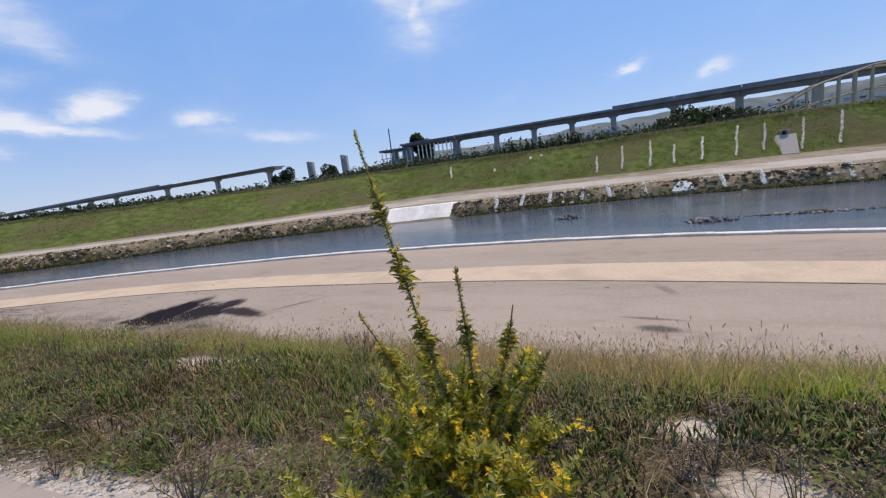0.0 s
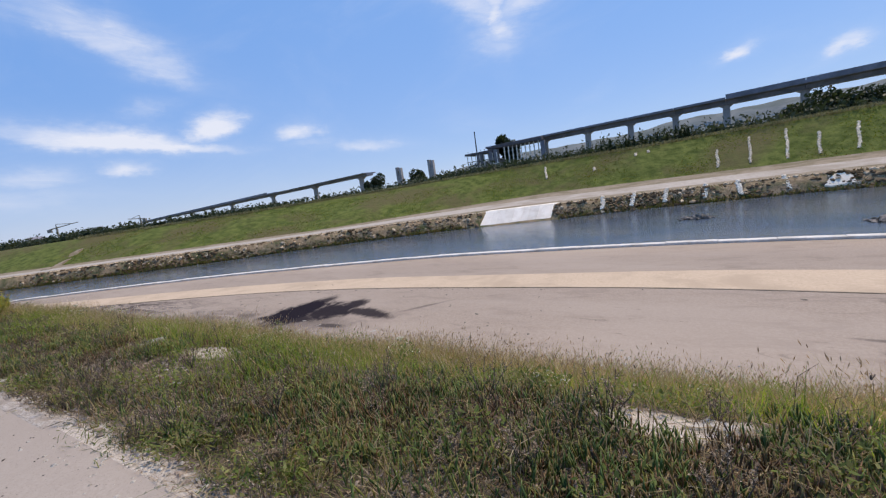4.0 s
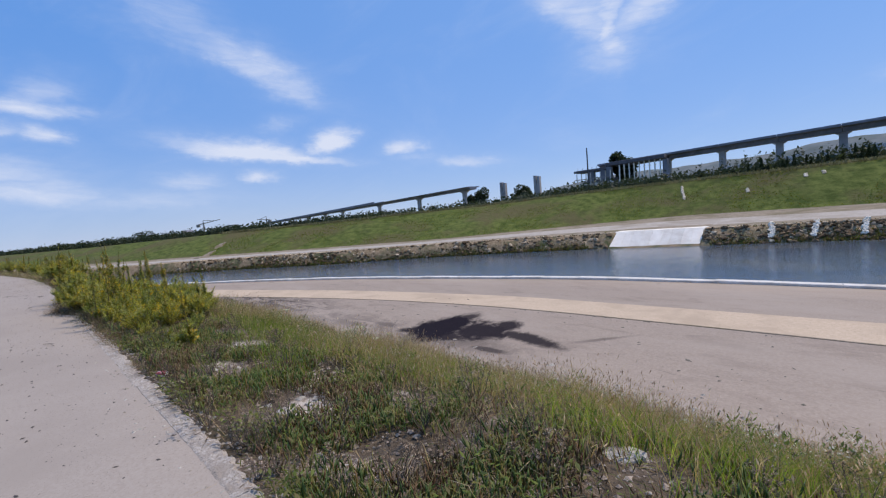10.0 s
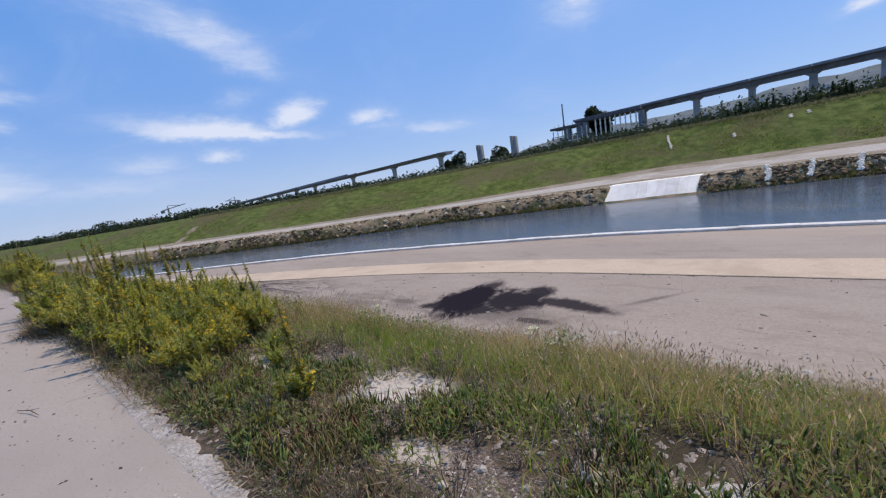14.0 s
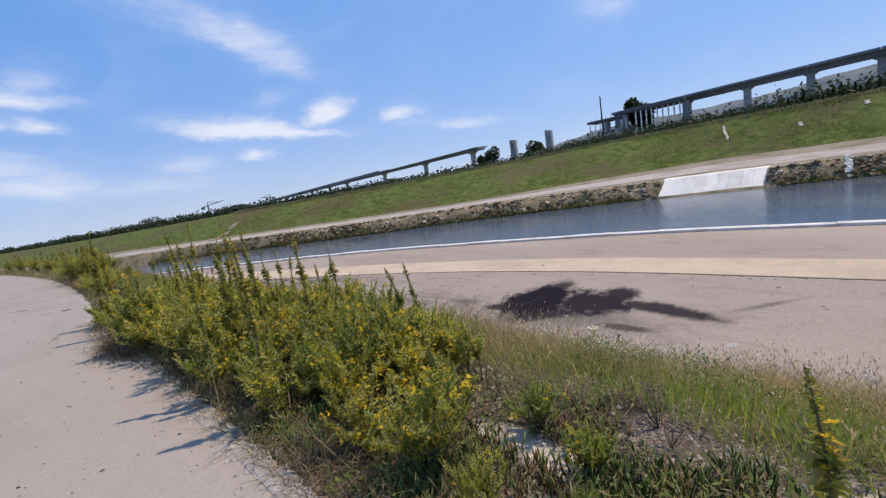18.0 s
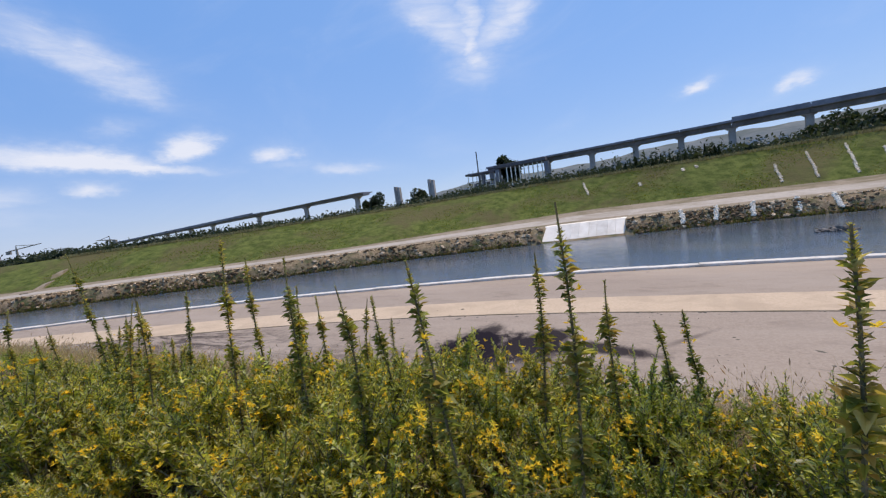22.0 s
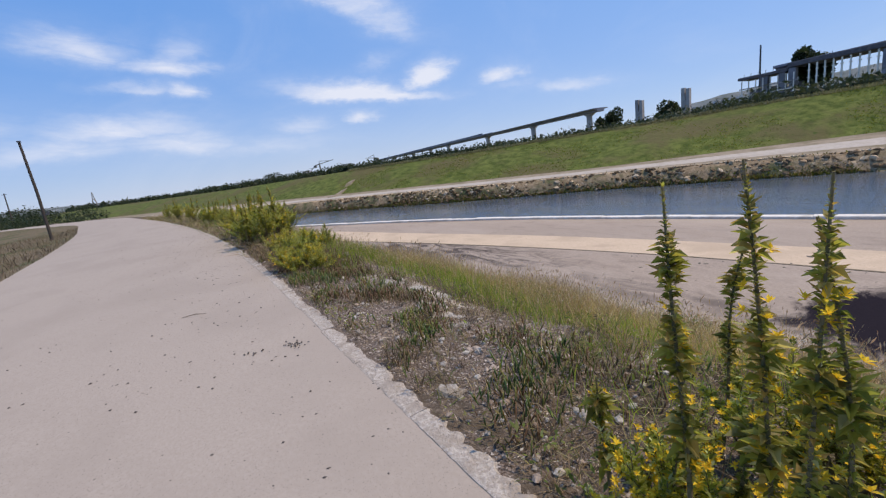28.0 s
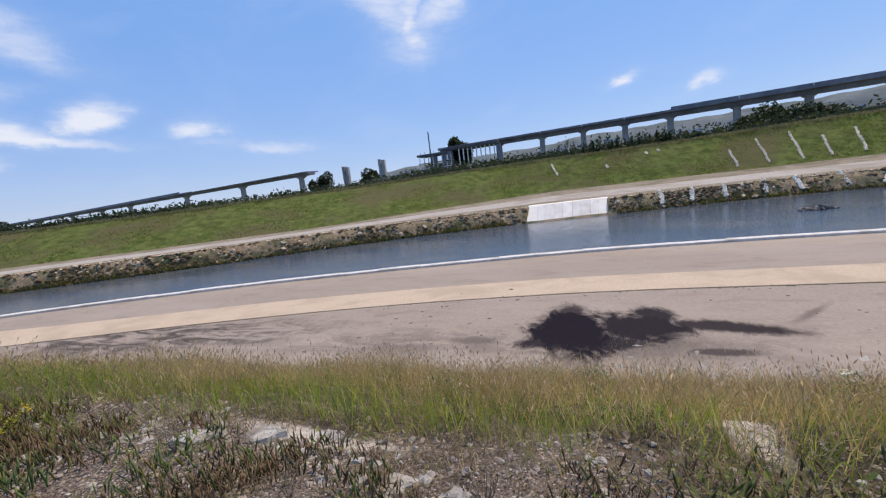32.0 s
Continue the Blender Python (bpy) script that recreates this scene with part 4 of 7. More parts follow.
# ---- viaducts behind the levee ----
def deck_y(x):
    return 238 - 0.1 * x if x > -130 else 214 + 0.2 * (-190 - x)


def pier(parent, x, z, wide=5.0, rz=0.0):
    y = deck_y(x)
    g = Geo().box((x, y, (z - 3.4 - 4) / 2), (3.0, 2.4, z - 3.4 + 4), rz, 0.9)
    p = part("pier", g, PIER, parent)
    g = Geo()
    vs = [(sx * w, sy * 1.3, h) for h, w in ((0, 1.6), (1.3, 3.4), (1.9, 3.4)) for sx, sy in ((-1, -1), (1, -1), (1, 1), (-1, 1))]
    m = Matrix.Translation((x, y, z - 3.5)) @ Matrix.Rotation(rz, 4, "Z")
    g.add([m @ Vector(v) for v in vs], [(4 * r + i, 4 * r + (i + 1) % 4, 4 * r + 4 + (i + 1) % 4, 4 * r + 4 + i) for r in range(2) for i in range(4)] + [(8, 9, 10, 11), (3, 2, 1, 0)])
    part("pier_cap", g, PIER, p)


def girder(x0, x1, z0, z1, depth, side=0.0):
    """A box girder between two stations: wide slab over a narrower box."""
    prof = [(-5.2, 0), (5.2, 0), (5.2, -0.5), (2.8, -0.9), (2.4, -depth), (-2.4, -depth), (-2.8, -0.9), (-5.2, -0.5)]
    g = Geo()
    a = math.atan2(deck_y(x1) - deck_y(x0), x1 - x0)
    vs = []
    for x, z in ((x0, z0), (x1, z1)):
        vs += [(x - p * math.sin(a), deck_y(x) + p * math.cos(a), z + h) for p, h in prof]
    g.add(vs, [(i, (i + 1) % 8, 8 + (i + 1) % 8, 8 + i) for i in range(8)] + [tuple(range(7, -1, -1)), tuple(range(8, 16))])
    if side:
        for p in (-5.0, 5.0):
            q = [(x - (p + e) * math.sin(a), deck_y(x) + (p + e) * math.cos(a), z + h) for x, z in ((x0, z0), (x1, z1)) for e, h in ((-0.15, 0), (0.15, 0), (0.15, side), (-0.15, side))]
            g.add(q, [(i, (i + 1) % 4, 4 + (i + 1) % 4, 4 + i) for i in range(4)] + [(3, 2, 1, 0), (4, 5, 6, 7)])
    return g


viaduct = base("viaduct", (0, 0, 0), "dark grey concrete viaduct on stout piers behind the levee", "viaduct", "viaducts")
stops = [-118, -97, -80, -55, -33, -12.5, 8, 35, 61, 88, 116, 145, 180]
for a, b in zip(stops, stops[1:]):
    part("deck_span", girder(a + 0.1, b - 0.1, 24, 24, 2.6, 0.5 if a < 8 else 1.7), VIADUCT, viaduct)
for x in stops[2:]:
    pier(viaduct, x, 24)
viaduct2 = base("viaduct", (0, 0, 0), "unfinished viaduct arm ending over an empty pier", "viaduct", "viaducts")
stops = [-191, -218, -262, -296, -337, -385, -437, -500, -580, -690, -860]
for a, b in zip(stops, stops[1:]):
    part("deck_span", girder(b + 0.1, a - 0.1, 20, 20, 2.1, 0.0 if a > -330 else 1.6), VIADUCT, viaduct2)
for x in (-201, -262, -337, -437, -500, -580, -690):
    pier(viaduct2, x, 20, rz=0.2)
for x, z in ((-169, 20.0), (-146, 21.3)):
    y = deck_y(x)
    g = Geo().box((x - 1.0, y + (8 if x < -150 else 16), (z - 4) / 2), (1.6, 3.0, z + 4), 0.2).box((x + 1.3, y + (8 if x < -150 else 16), (z - 4.6) / 2), (1.6, 3.0, z + 3.4), 0.2)
    g.box((x, y + (8 if x < -150 else 16), z / 2 - 5), (2.2, 2.4, z - 2), 0.2)
    thing("lone_pier", g, PIER, "bare grey twin pier waiting for its deck", "pier", "lone piers")

# the building site at the viaduct's end, with scaffolding
site = base("site_scaffold", (-104, 243, -3.5), "dark roofed building site with white columns at the viaduct end", "building site")
for i in range(9):
    x = 1.5 + i * 2.65
    part("column", Geo().box((x, -6, 12.6), (0.5, 0.5, 25)).box((x, -5.95, 22.5), (1.2, 0.4, 0.35)).box((x, -5.95, 19.5), (1.2, 0.4, 0.3)).box((x, -5.95, 16.5), (1.2, 0.4, 0.3)), WALL_CONC, site, "white scaffold tower")
for i in range(8):
    part("column", Geo().box((-24 + i * 2.9, -6, 11.6), (0.4, 0.4, 23)), WALL_CONC, site, "thin white column")
for k in range(3):
    part("scaffold_ledger", Geo().box((-13.5, -6.2, 13.2 + 3.2 * k), (23, 0.3, 0.45)), WALL_CONC if k == 1 else PIER, site)
part("roof_deck", Geo().box((9.5, 0, 26.3), (31, 13, 1.9), bevel=0.1), SITE_DECK, site, "dark formwork deck")
part("roof_deck", Geo().box((-15.8, 0, 24.4), (19.5, 13, 1.3), bevel=0.1), SITE_DECK, site, "dark formwork deck")
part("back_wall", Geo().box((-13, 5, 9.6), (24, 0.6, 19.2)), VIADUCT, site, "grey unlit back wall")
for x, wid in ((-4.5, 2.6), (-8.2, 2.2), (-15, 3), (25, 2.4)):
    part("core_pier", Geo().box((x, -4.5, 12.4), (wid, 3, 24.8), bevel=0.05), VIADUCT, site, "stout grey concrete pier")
for k in (-18, -9):
    part("site_hut", Geo().box((k, -1, 5.0), (7, 6, 10), bevel=0.1), PIER, site)
for k in range(12):
    part("edge_post", Geo().box((-23 + 2.9 * k, -6.2, 27.6 if k > 6 else 25.6), (0.15, 0.15, 1.3)), STEEL, site)
mast = base("tall_mast", (-119, 233, -3.5), "thin dark lattice mast on the building site", "mast")
part("mast_pole", Geo().tube([(0, 0, 0), (0, 0, 37.2)], [0.5, 0.32], 6), STEEL, mast)
part("mast_foot", Geo().box((0, 0, 0.6), (3, 3, 1.2), bevel=0.05), PIER, mast)

# the timber frame ramp at the upstream end
ramp = base("timber_frame", (48.4, 150, -3), "pale timber trestle frame of a ramp under construction", "trestle")
posts = [(0, 12.6), (3.4, 13.8), (7, 16.0), (10.2, 17.4), (14, 18.4), (17.5, 19.2), (21, 20.2), (25, 20.4), (29, 20.4), (34, 20.2)]
for px, h in posts:
    for py in (0, 9):
        part("post", Geo().box((px, py, h / 2), (0.5, 0.5, h)), TIMBER, ramp)
for (xa, ha), (xb, hb) in zip(posts, posts[1:]):
    for py in (0, 9):
        part("rail", Geo().tube([(xa, py, ha), (xb, py, hb)], [0.28, 0.28], 4), TIMBER, ramp)
        part("rail", Geo().tube([(xa, py, ha * 0.72), (xb, py, hb * 0.72)], [0.2, 0.2], 4), TIMBER, ramp)
for px, h in posts[3:]:
    part("cross_beam", Geo().tube([(px, 0, h), (px, 9, h)], [0.22, 0.22], 4), TIMBER, ramp)

# tower cranes far downstream
def crane(name, azim, dist, top, jib, turn, label):
    x, y = -28 - dist * math.sin(radians(azim)), dist * math.cos(radians(azim))
    c = base(name, (x, y, -3.5), label, "crane", "tower cranes", rz=turn)
    part("tower", Geo().box((0, 0, top / 2), (1.7, 1.7, top)), CRANE, c)
    part("jib", Geo().tube([(-jib * 0.35, 0, top), (jib, 0, top + jib * 0.12)], [0.75, 0.45], 4), CRANE, c)
    part("counterweight", Geo().box((-jib * 0.33, 0, top - 2), (5, 3, 4)), CRANE, c)
    part("apex", Geo().tube([(0, 0, top), (0, 0, top + 6)], [1.2, 0.3], 4), CRANE, c)
    part("tie", Geo().tube([(0, 0, top + 6), (jib * 0.75, 0, top + jib * 0.1)], [0.35, 0.35], 4), CRANE, c)


crane("tower_crane", 74.6, 720, 26, 38, 20, "slim grey tower crane on the horizon")
crane("tower_crane", 67.4, 720, 25, 22, 200, "grey tower crane with short jib on the horizon")

# a pylon and pole downstream
px, py = -28 - 900 * math.sin(radians(98.8)), 900 * math.cos(radians(98.8))
pylon = base("power_pylon", (px, py, -2), "distant grey lattice power pylon", "pylon")
for sx in (-1, 1):
    for sy in (-1, 1):
        part("leg", Geo().tube([(4 * sx, 4 * sy, 0), (0.8 * sx, 0.8 * sy, 24), (0.3 * sx, 0.3 * sy, 30)], [0.5, 0.4, 0.3], 4), CRANE, pylon)
for h, w_ in ((17, 8), (22, 6), (26, 4)):
    part("cross_arm", Geo().tube([(-w_, 0, h), (0, 0, h + 1.2), (w_, 0, h)], [0.3, 0.5, 0.3], 4), CRANE, pylon)
pole = base("utility_pole", (-63.6, -8.6, -0.15), "dark leaning wooden utility pole beside the path", "pole")
part("shaft", Geo().tube([(0, 0, -0.3), (0.02, 0.06, 3.2), (0.0, 0.0, 6.5)], [0.095, 0.085, 0.07], 8), WOODPOLE, pole)
part("bracket", Geo().box((0.0, 0.12, 1.75), (0.14, 0.36, 0.1)).box((0, 0.26, 1.86), (0.1, 0.1, 0.2)).box((0, 0, 6.45), (0.2, 0.2, 0.06)), STEEL, pole)

px, py = by_bearing(105.4, 130)
pole2 = base("utility_pole", (px, py, -1.5), "thin dark leaning pole far down the path", "pole")
part("shaft", Geo().tube([(0, 0, 0), (0.3, 0.3, 8.8)], [0.16, 0.1], 6), WOODPOLE, pole2)
part("bracket", Geo().box((0.3, 0.3, 8.5), (0.1, 0.8, 0.12)), STEEL, pole2)

# ---- hills, town, trees behind the levee ----
def ridge(name, dist, a0, a1, heights, label):
    g = Geo()
    n = 160
    vs = []
    for i in range(n):
        a = radians(blend(a0, a1, i / (n - 1)))
        h = np.interp(blend(a0, a1, i / (n - 1)), [p[0] for p in heights], [p[1] for p in heights])
        h = 1.2 * dist * math.tan(radians(h)) * (1 + 0.015 * math.sin(i * 0.37) + 0.015 * math.sin(i * 0.91 + 1)) + 2
        for k, (r, f) in enumerate(((0, 0), (dist * 0.12, 0.75), (dist * 0.2, 1.0), (dist * 0.4, 0))):
            vs.append((-20 - (dist + r) * math.sin(a), (dist + r) * math.cos(a), -4.5 + f * (h + 4)))
    g.add(vs, [(4 * i + k, 4 * i + 4 + k, 4 * i + 5 + k, 4 * i + 1 + k) for i in range(n - 1) for k in range(3)])
    return thing(name, g, HILL, label, "hills", kind="structure", smooth=True)


SKYLINE = [(-45, 4.1), (-20, 4.2), (-5, 4.2), (1.4, 4.1), (6.4, 3.6), (10.5, 3.45), (20, 3.4), (24.8, 3.1), (28, 2.6), (33, 1.6), (40, 0.4)]
ridge("backdrop_hills", 1700, 40, -45, SKYLINE, "low hazy blue-grey hills with a town")
ridge("backdrop_plain", 1500, 118, 55, [(55, 0.1), (70, 0.35), (85, 0.3), (95, 0.4), (105, 0.7), (118, 0.6)], "low hazy skyline far downstream")
g = Geo()
rt = random.Random(5)
for i in range(420):
    azim, u = rt.choice((rt.uniform(-42, 10), rt.uniform(18, 29))), rt.uniform(0.45, 1.0)
    a, d = radians(azim), 1700 * (1 + 0.12 * u)
    rise = 1.2 * 1700 * math.tan(radians(np.interp(azim, [p[0] for p in SKYLINE], [p[1] for p in SKYLINE])))
    x, y, z = -20 - d * math.sin(a), d * math.cos(a), -4.5 + 0.75 * u * (rise + 4)
    g.box((x, y, z), (rt.uniform(8, 26), rt.uniform(8, 16), rt.uniform(6, 16)), rt.uniform(0, 3))
thing("hillside_town", g, surface("town_walls", (0.40, 0.40, 0.40), (0.48, 0.47, 0.45), 0.05, 0.01), "pale houses scattered over the hazy hills", "town", kind="stuff")
# low sheds and skyline downstream
for azim, dist, wid, h, label in ((94.5, 900, 150, 10, "long pale greenhouse roofs on the horizon"), (76.3, 640, 13, 17.5, "small red-brown site building on the horizon"), (77.4, 600, 40, 11.5, "long white shed among the trees"), (91.5, 1000, 120, 8, "low hazy sheds on the horizon")):
    x, y = -28 - dist * math.sin(radians(azim)), dist * math.cos(radians(azim))
    b = base("shed", (x, y, -3.5), label, "shed", rz=azim)
    part("walls", Geo().box((0, 0, h * 0.4), (wid, 20, h * 0.8)), RED_WALL if wid == 13 else WALL_CONC if wid == 40 else VIADUCT, b)
    part("roof", Geo().add([(-wid / 2, -11, h * 0.8), (wid / 2, -11, h * 0.8), (wid / 2, 11, h * 0.8), (-wid / 2, 11, h * 0.8), (-wid / 2, 0, h), (wid / 2, 0, h)], [(0, 1, 5, 4), (3, 4, 5, 2), (0, 4, 3), (1, 2, 5), (3, 2, 1, 0)]), WALL_CONC if wid == 40 else VIADUCT, b, "grey sheet roof")


def crown(g, c, s, n, r, size, low=-0.7):
    """Many small leaf clumps inside uneven lobes."""
    lobes = [(Vector((r.uniform(-0.6, 0.6), r.uniform(-0.6, 0.6), r.uniform(-0.35, 0.65))), r.uniform(0.3, 0.6)) for _ in range(9)]
    for _ in range(n):
        o, k = r.choice(lobes)
        d = Vector((r.gauss(0, 1), r.gauss(0, 1), r.gauss(0, 1))).normalized() * k * r.random() ** 0.35
        p = o + d
        if p.z < low:
            continue
        q = Vector((c[0] + p.x * s[0], c[1] + p.y * s[1], c[2] + p.z * s[2]))
        a, b = Vector((r.gauss(0, 1), r.gauss(0, 1), r.gauss(0, 1))).normalized(), Vector((r.gauss(0, 1), r.gauss(0, 1), r.gauss(0, 1))).normalized()
        e = size * r.uniform(0.6, 1.4)
        g.add([q - a * e, q - b * e * 0.6, q + a * e, q + b * e * 0.6], [(0, 1, 2, 3)])


def tree(x, y, h, wid, label, r, leaves=700):
    t = base("tree", (x, y, -3.5), label, "tree", "trees behind the levee")
    g = Geo().tube([(0, 0, 0), (0.2, 0.1, h * 0.3), (-0.1, 0, h * 0.65)], [h * 0.035, h * 0.025, h * 0.012], 7)
    for k in range(6):
        a = k * 1.05 + r.uniform(0, 0.5)
        g.tube([(0, 0, h * (0.28 + 0.05 * k)), (math.cos(a) * wid * 0.22, math.sin(a) * wid * 0.22, h * (0.45 + 0.05 * k)), (math.cos(a) * wid * 0.38, math.sin(a) * wid * 0.38, h * (0.58 + 0.05 * k))], [h * 0.014, h * 0.009, h * 0.004], 5)
    part("trunk", g, BARK, t)
    c = Geo()
    crown(c, (0, 0, h * 0.6), (wid * 0.62, wid * 0.62, h * 0.42), leaves * 3, r, h * 0.034)
    part("crown", c, DARK_LEAF, t)


rt = random.Random(21)

for azim, dist, h, wid, label in ((36.5, 240, 20.0, 11, "round dark green tree beside the viaduct end"), (29.7, 230, 19.6, 12, "broad dark green tree behind the levee"), (17.2, 264, 33.0, 12, "tall dark tree rising behind the building site"), (80.3, 480, 16, 20, "flat-topped dark tree on the skyline"), (71.5, 420, 15, 22, "low dark tree clump on the skyline"), (86.5, 520, 11, 14, "small dark tree on the skyline")):
    tree(*by_bearing(azim, dist), h, wid, label, rt, 1300)
for x, y, h, wid in ((26, 185, 17, 13), (34, 188, 19.5, 15), (42, 186, 17.5, 14), (50, 187, 16, 12), (57, 165, 11, 6), (65, 168, 12, 8), (71, 170, 11, 7), (77, 172, 12, 9)):
    tree(x, y, h, wid, "dense dark tree beside the viaduct piers", rt, 1100)
# a row of young cypresses behind the levee
def cypress(seed, h):
    r = random.Random(seed)
    t = base("cypress", (0, 0, -50), "narrow dark cypress in a row behind the levee", "tree", "cypress row")
    part("trunk", Geo().tube([(0, 0, 0), (0.03, 0, h * 0.5), (0, 0, h * 0.92)], [0.14, 0.09, 0.02], 6), BARK, t)
    c = Geo()
    for i in range(900):
        k = r.random() ** 0.8
        wide = h * 0.11 * (1 - k) ** 0.75 * min(1, 0.5 + 3 * k) * r.uniform(0.5, 1.15)
        a, b = r.uniform(0, 6.3), r.uniform(0, 6.3)
        p = Vector((math.cos(a) * wide, math.sin(a) * wide, h * (0.06 + 0.94 * k)))
        e = r.uniform(0.14, 0.34)
        u, w_ = Vector((math.cos(a) * 0.3, math.sin(a) * 0.3, 1)) * e, Vector((math.cos(b), math.sin(b), 0.1)) * e * 0.45
        c.add([p - u * 0.6, p - w_, p + u, p + w_], [(0, 1, 2, 3)])
    part("crown", c, DARK_LEAF, t)
    return t


cypresses = [cypress(k, h) for k, h in enumerate((13.0, 14.0, 12.0, 13.5))]
x = -36.0
for i in range(26):
    m = pose(x, 152 + rt.uniform(-2, 2), -3.5, 0, 0, rt.uniform(0, 360)) @ Matrix.Scale(blend(0.86, 1.06, i / 25) * rt.uniform(0.84, 1.06), 4)
    if i < 4:
        cypresses[i].matrix_basis = m
    else:
        copy_thing(cypresses[rt.randrange(4)], Matrix.Identity(4)).matrix_basis = m
    x += rt.uniform(0.8, 1.6)
# the belt of shrubs, reeds and cypresses along the back of the levee
belt, thicket = Geo(), Geo()
for i in range(2100):
    azim = rt.uniform(-27, 92) if i % 3 else rt.uniform(50, 101)
    d = rt.uniform(150, 215) + max(0, azim - 45) * 4.0 + max(0, azim - 90) * 12
    x, y = by_bearing(azim, d)
    if x > -600 and y < float(CROWN(np.array([x]))[0, 0]) + 16:
        continue
    top = np.interp(azim, [-27, -5, 0, 8, 15, 22, 35, 45, 55, 65, 72, 80, 92, 101], [3.2, 3.3, 3.4, 3.1, 3.1, 2.9, 2.0, 1.7, 1.55, 1.4, 1.3, 0.95, 0.5, 0.5])
    h = 5.1 + d * math.tan(radians((top + (0.1 if azim > 50 else 0)) * (rt.uniform(0.78, 1.04) if azim < 52 else rt.uniform(0.35, 1.05))))
    # dark lump behind the leaves, coloured as the belt's inner shade
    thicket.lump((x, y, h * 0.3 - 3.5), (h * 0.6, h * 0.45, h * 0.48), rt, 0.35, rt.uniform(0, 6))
    if -9 < azim < 8 and rt.random() < 0.4:
        crown(belt, (x, y, h * 0.5 - 3.5), (1.5, 1.5, h * 0.6), 130, rt, 0.5, -1)
    else:
        crown(belt, (x, y, h * 0.42 - 3.5), (h * 0.8, h * 0.5, h * 0.58), 74, rt, 0.5 + d * 0.0012, -1)
thing("thicket", thicket, BELT_SHADE, "near-black lumps that stand for the shade inside the shrub belt", "thicket", kind="stuff")
thing("shrub_belt", belt, BELT_LEAF, "dark belt of shrubs and cypresses behind the levee", "shrub belt", kind="stuff")
# dark scrub at the bend on the landward side of the path
g = Geo()
for i in range(150):
    azim, d = (rt.uniform(103.5, 118) if i % 3 else rt.uniform(98.5, 118)), rt.uniform(90, 200)
    x, y = by_bearing(azim, d)
    s = rt.uniform(1.4, 2.8) * (d / 120)
    crown(g, (x, y, s * 0.5 - 1.5), (s * 1.5, s * 1.5, s * 1.15), 230, rt, 0.088 * s, -1)
thing("scrub", g, DARK_LEAF, "dark bushes on the landward side of the path", "scrub", kind="stuff")

# worn track climbing the levee
g = Geo()
vs = []
for i in range(14):
    t = i / 13
    cx, cy = blend(-135.5, -147.5, t), blend(31.0, 42.0, t)
    for e in (-0.75, 0.75):
        px, py = cx + e * 0.68, cy + e * 0.74
        vs.append((px, py, sheet_height(px, py) + 0.12))
        vs.append((px, py, sheet_height(px, py) - 0.5))
g.add(vs, [(4 * i, 4 * i + 4, 4 * i + 6, 4 * i + 2) for i in range(13)] + [(4 * i, 4 * i + 1, 4 * i + 5, 4 * i + 4) for i in range(13)] + [(4 * i + 2, 4 * i + 6, 4 * i + 7, 4 * i + 3) for i in range(13)])
thing("levee_track", g, VERGE, "worn earth track climbing the green levee", "track", kind="structure")

# flakes of dried mud on the terrace
rm = random.Random(31)
g = Geo()
for i in range(520):
    x = rm.gauss(-27, 9)
    y = float(TOE(np.array([x]))[0, 0]) + abs(rm.gauss(0, 1.0)) * 4.5 if i % 9 else float(OCHRE_N(np.array([x]))[0, 0]) - abs(rm.gauss(0, 0.5))
    s = 0.02 + 0.10 * rm.random() ** 3
    if -35 < x < -20.5 and 16.6 < y < 24.5:
        continue
    g.chip((x, y, Z_TERRACE - 0.012), (s * rm.uniform(1, 2.2), s, 0.02 + 0.1 * s), rm, rm.uniform(0, 6))
thing("mud_flakes", g, BED, "flakes of dried mud scattered on the terrace", "mud", kind="stuff")


g = Geo()
for i in range(900):
    x = rm.uniform(-42, -3)
    y = float(TOE(np.array([x]))[0, 0]) + rm.gauss(0.5, 0.8)
    s = 0.03 + 0.13 * rm.random() ** 2.5
    g.chip((x, y, Z_TERRACE + 0.0), (s * rm.uniform(1, 1.9), s, 0.03 + 0.2 * s), rm, rm.uniform(0, 6))
thing("toe_debris", g, SLAB, "pale crumbs and broken flakes along the foot of the embankment", "debris", kind="stuff")


# ---- the path: kerb, pebbles, litter ----
def ground_at(x, y):
    return float(slope_height(np.array([float(x)]), np.array([float(y)]))[0])


def kerb_y(x):
    return float(KERB_Y(np.array([float(x)]))[0, 0])


rp = random.Random(3)
kerb = base("kerb", (0, 0, 0), "worn concrete kerb flush with the riverside path", "kerb", kind="structure")
worn = []
for k in range(5):
    g = Geo()
    n = 22
    vs = []
    for i in range(n):
        t = -0.497 + 0.994 * i / (n - 1)
        wa, wb, h = 0.085 + rp.uniform(-0.004, 0.004), 0.085 + rp.uniform(-0.035, 0.012), 0.016 + rp.uniform(-0.002, 0.002)
        vs += [(t, -wa, -0.15), (t, -wa, h - 0.004), (t, -wa + 0.02, h), (t, wb - 0.03, h + rp.uniform(-0.006, 0.004)), (t, wb, h - 0.02), (t, wb, -0.15)]
    g.add(vs, [(6 * i + j, 6 * i + 6 + j, 6 * i + 7 + j, 6 * i + 1 + j) for i in range(n - 1) for j in range(5)] + [(0, 1, 2, 3, 4, 5), tuple(6 * n - 1 - j for j in range(6))])
    worn.append(mesh("kerb_stone", g, KERB))
x = -9.5
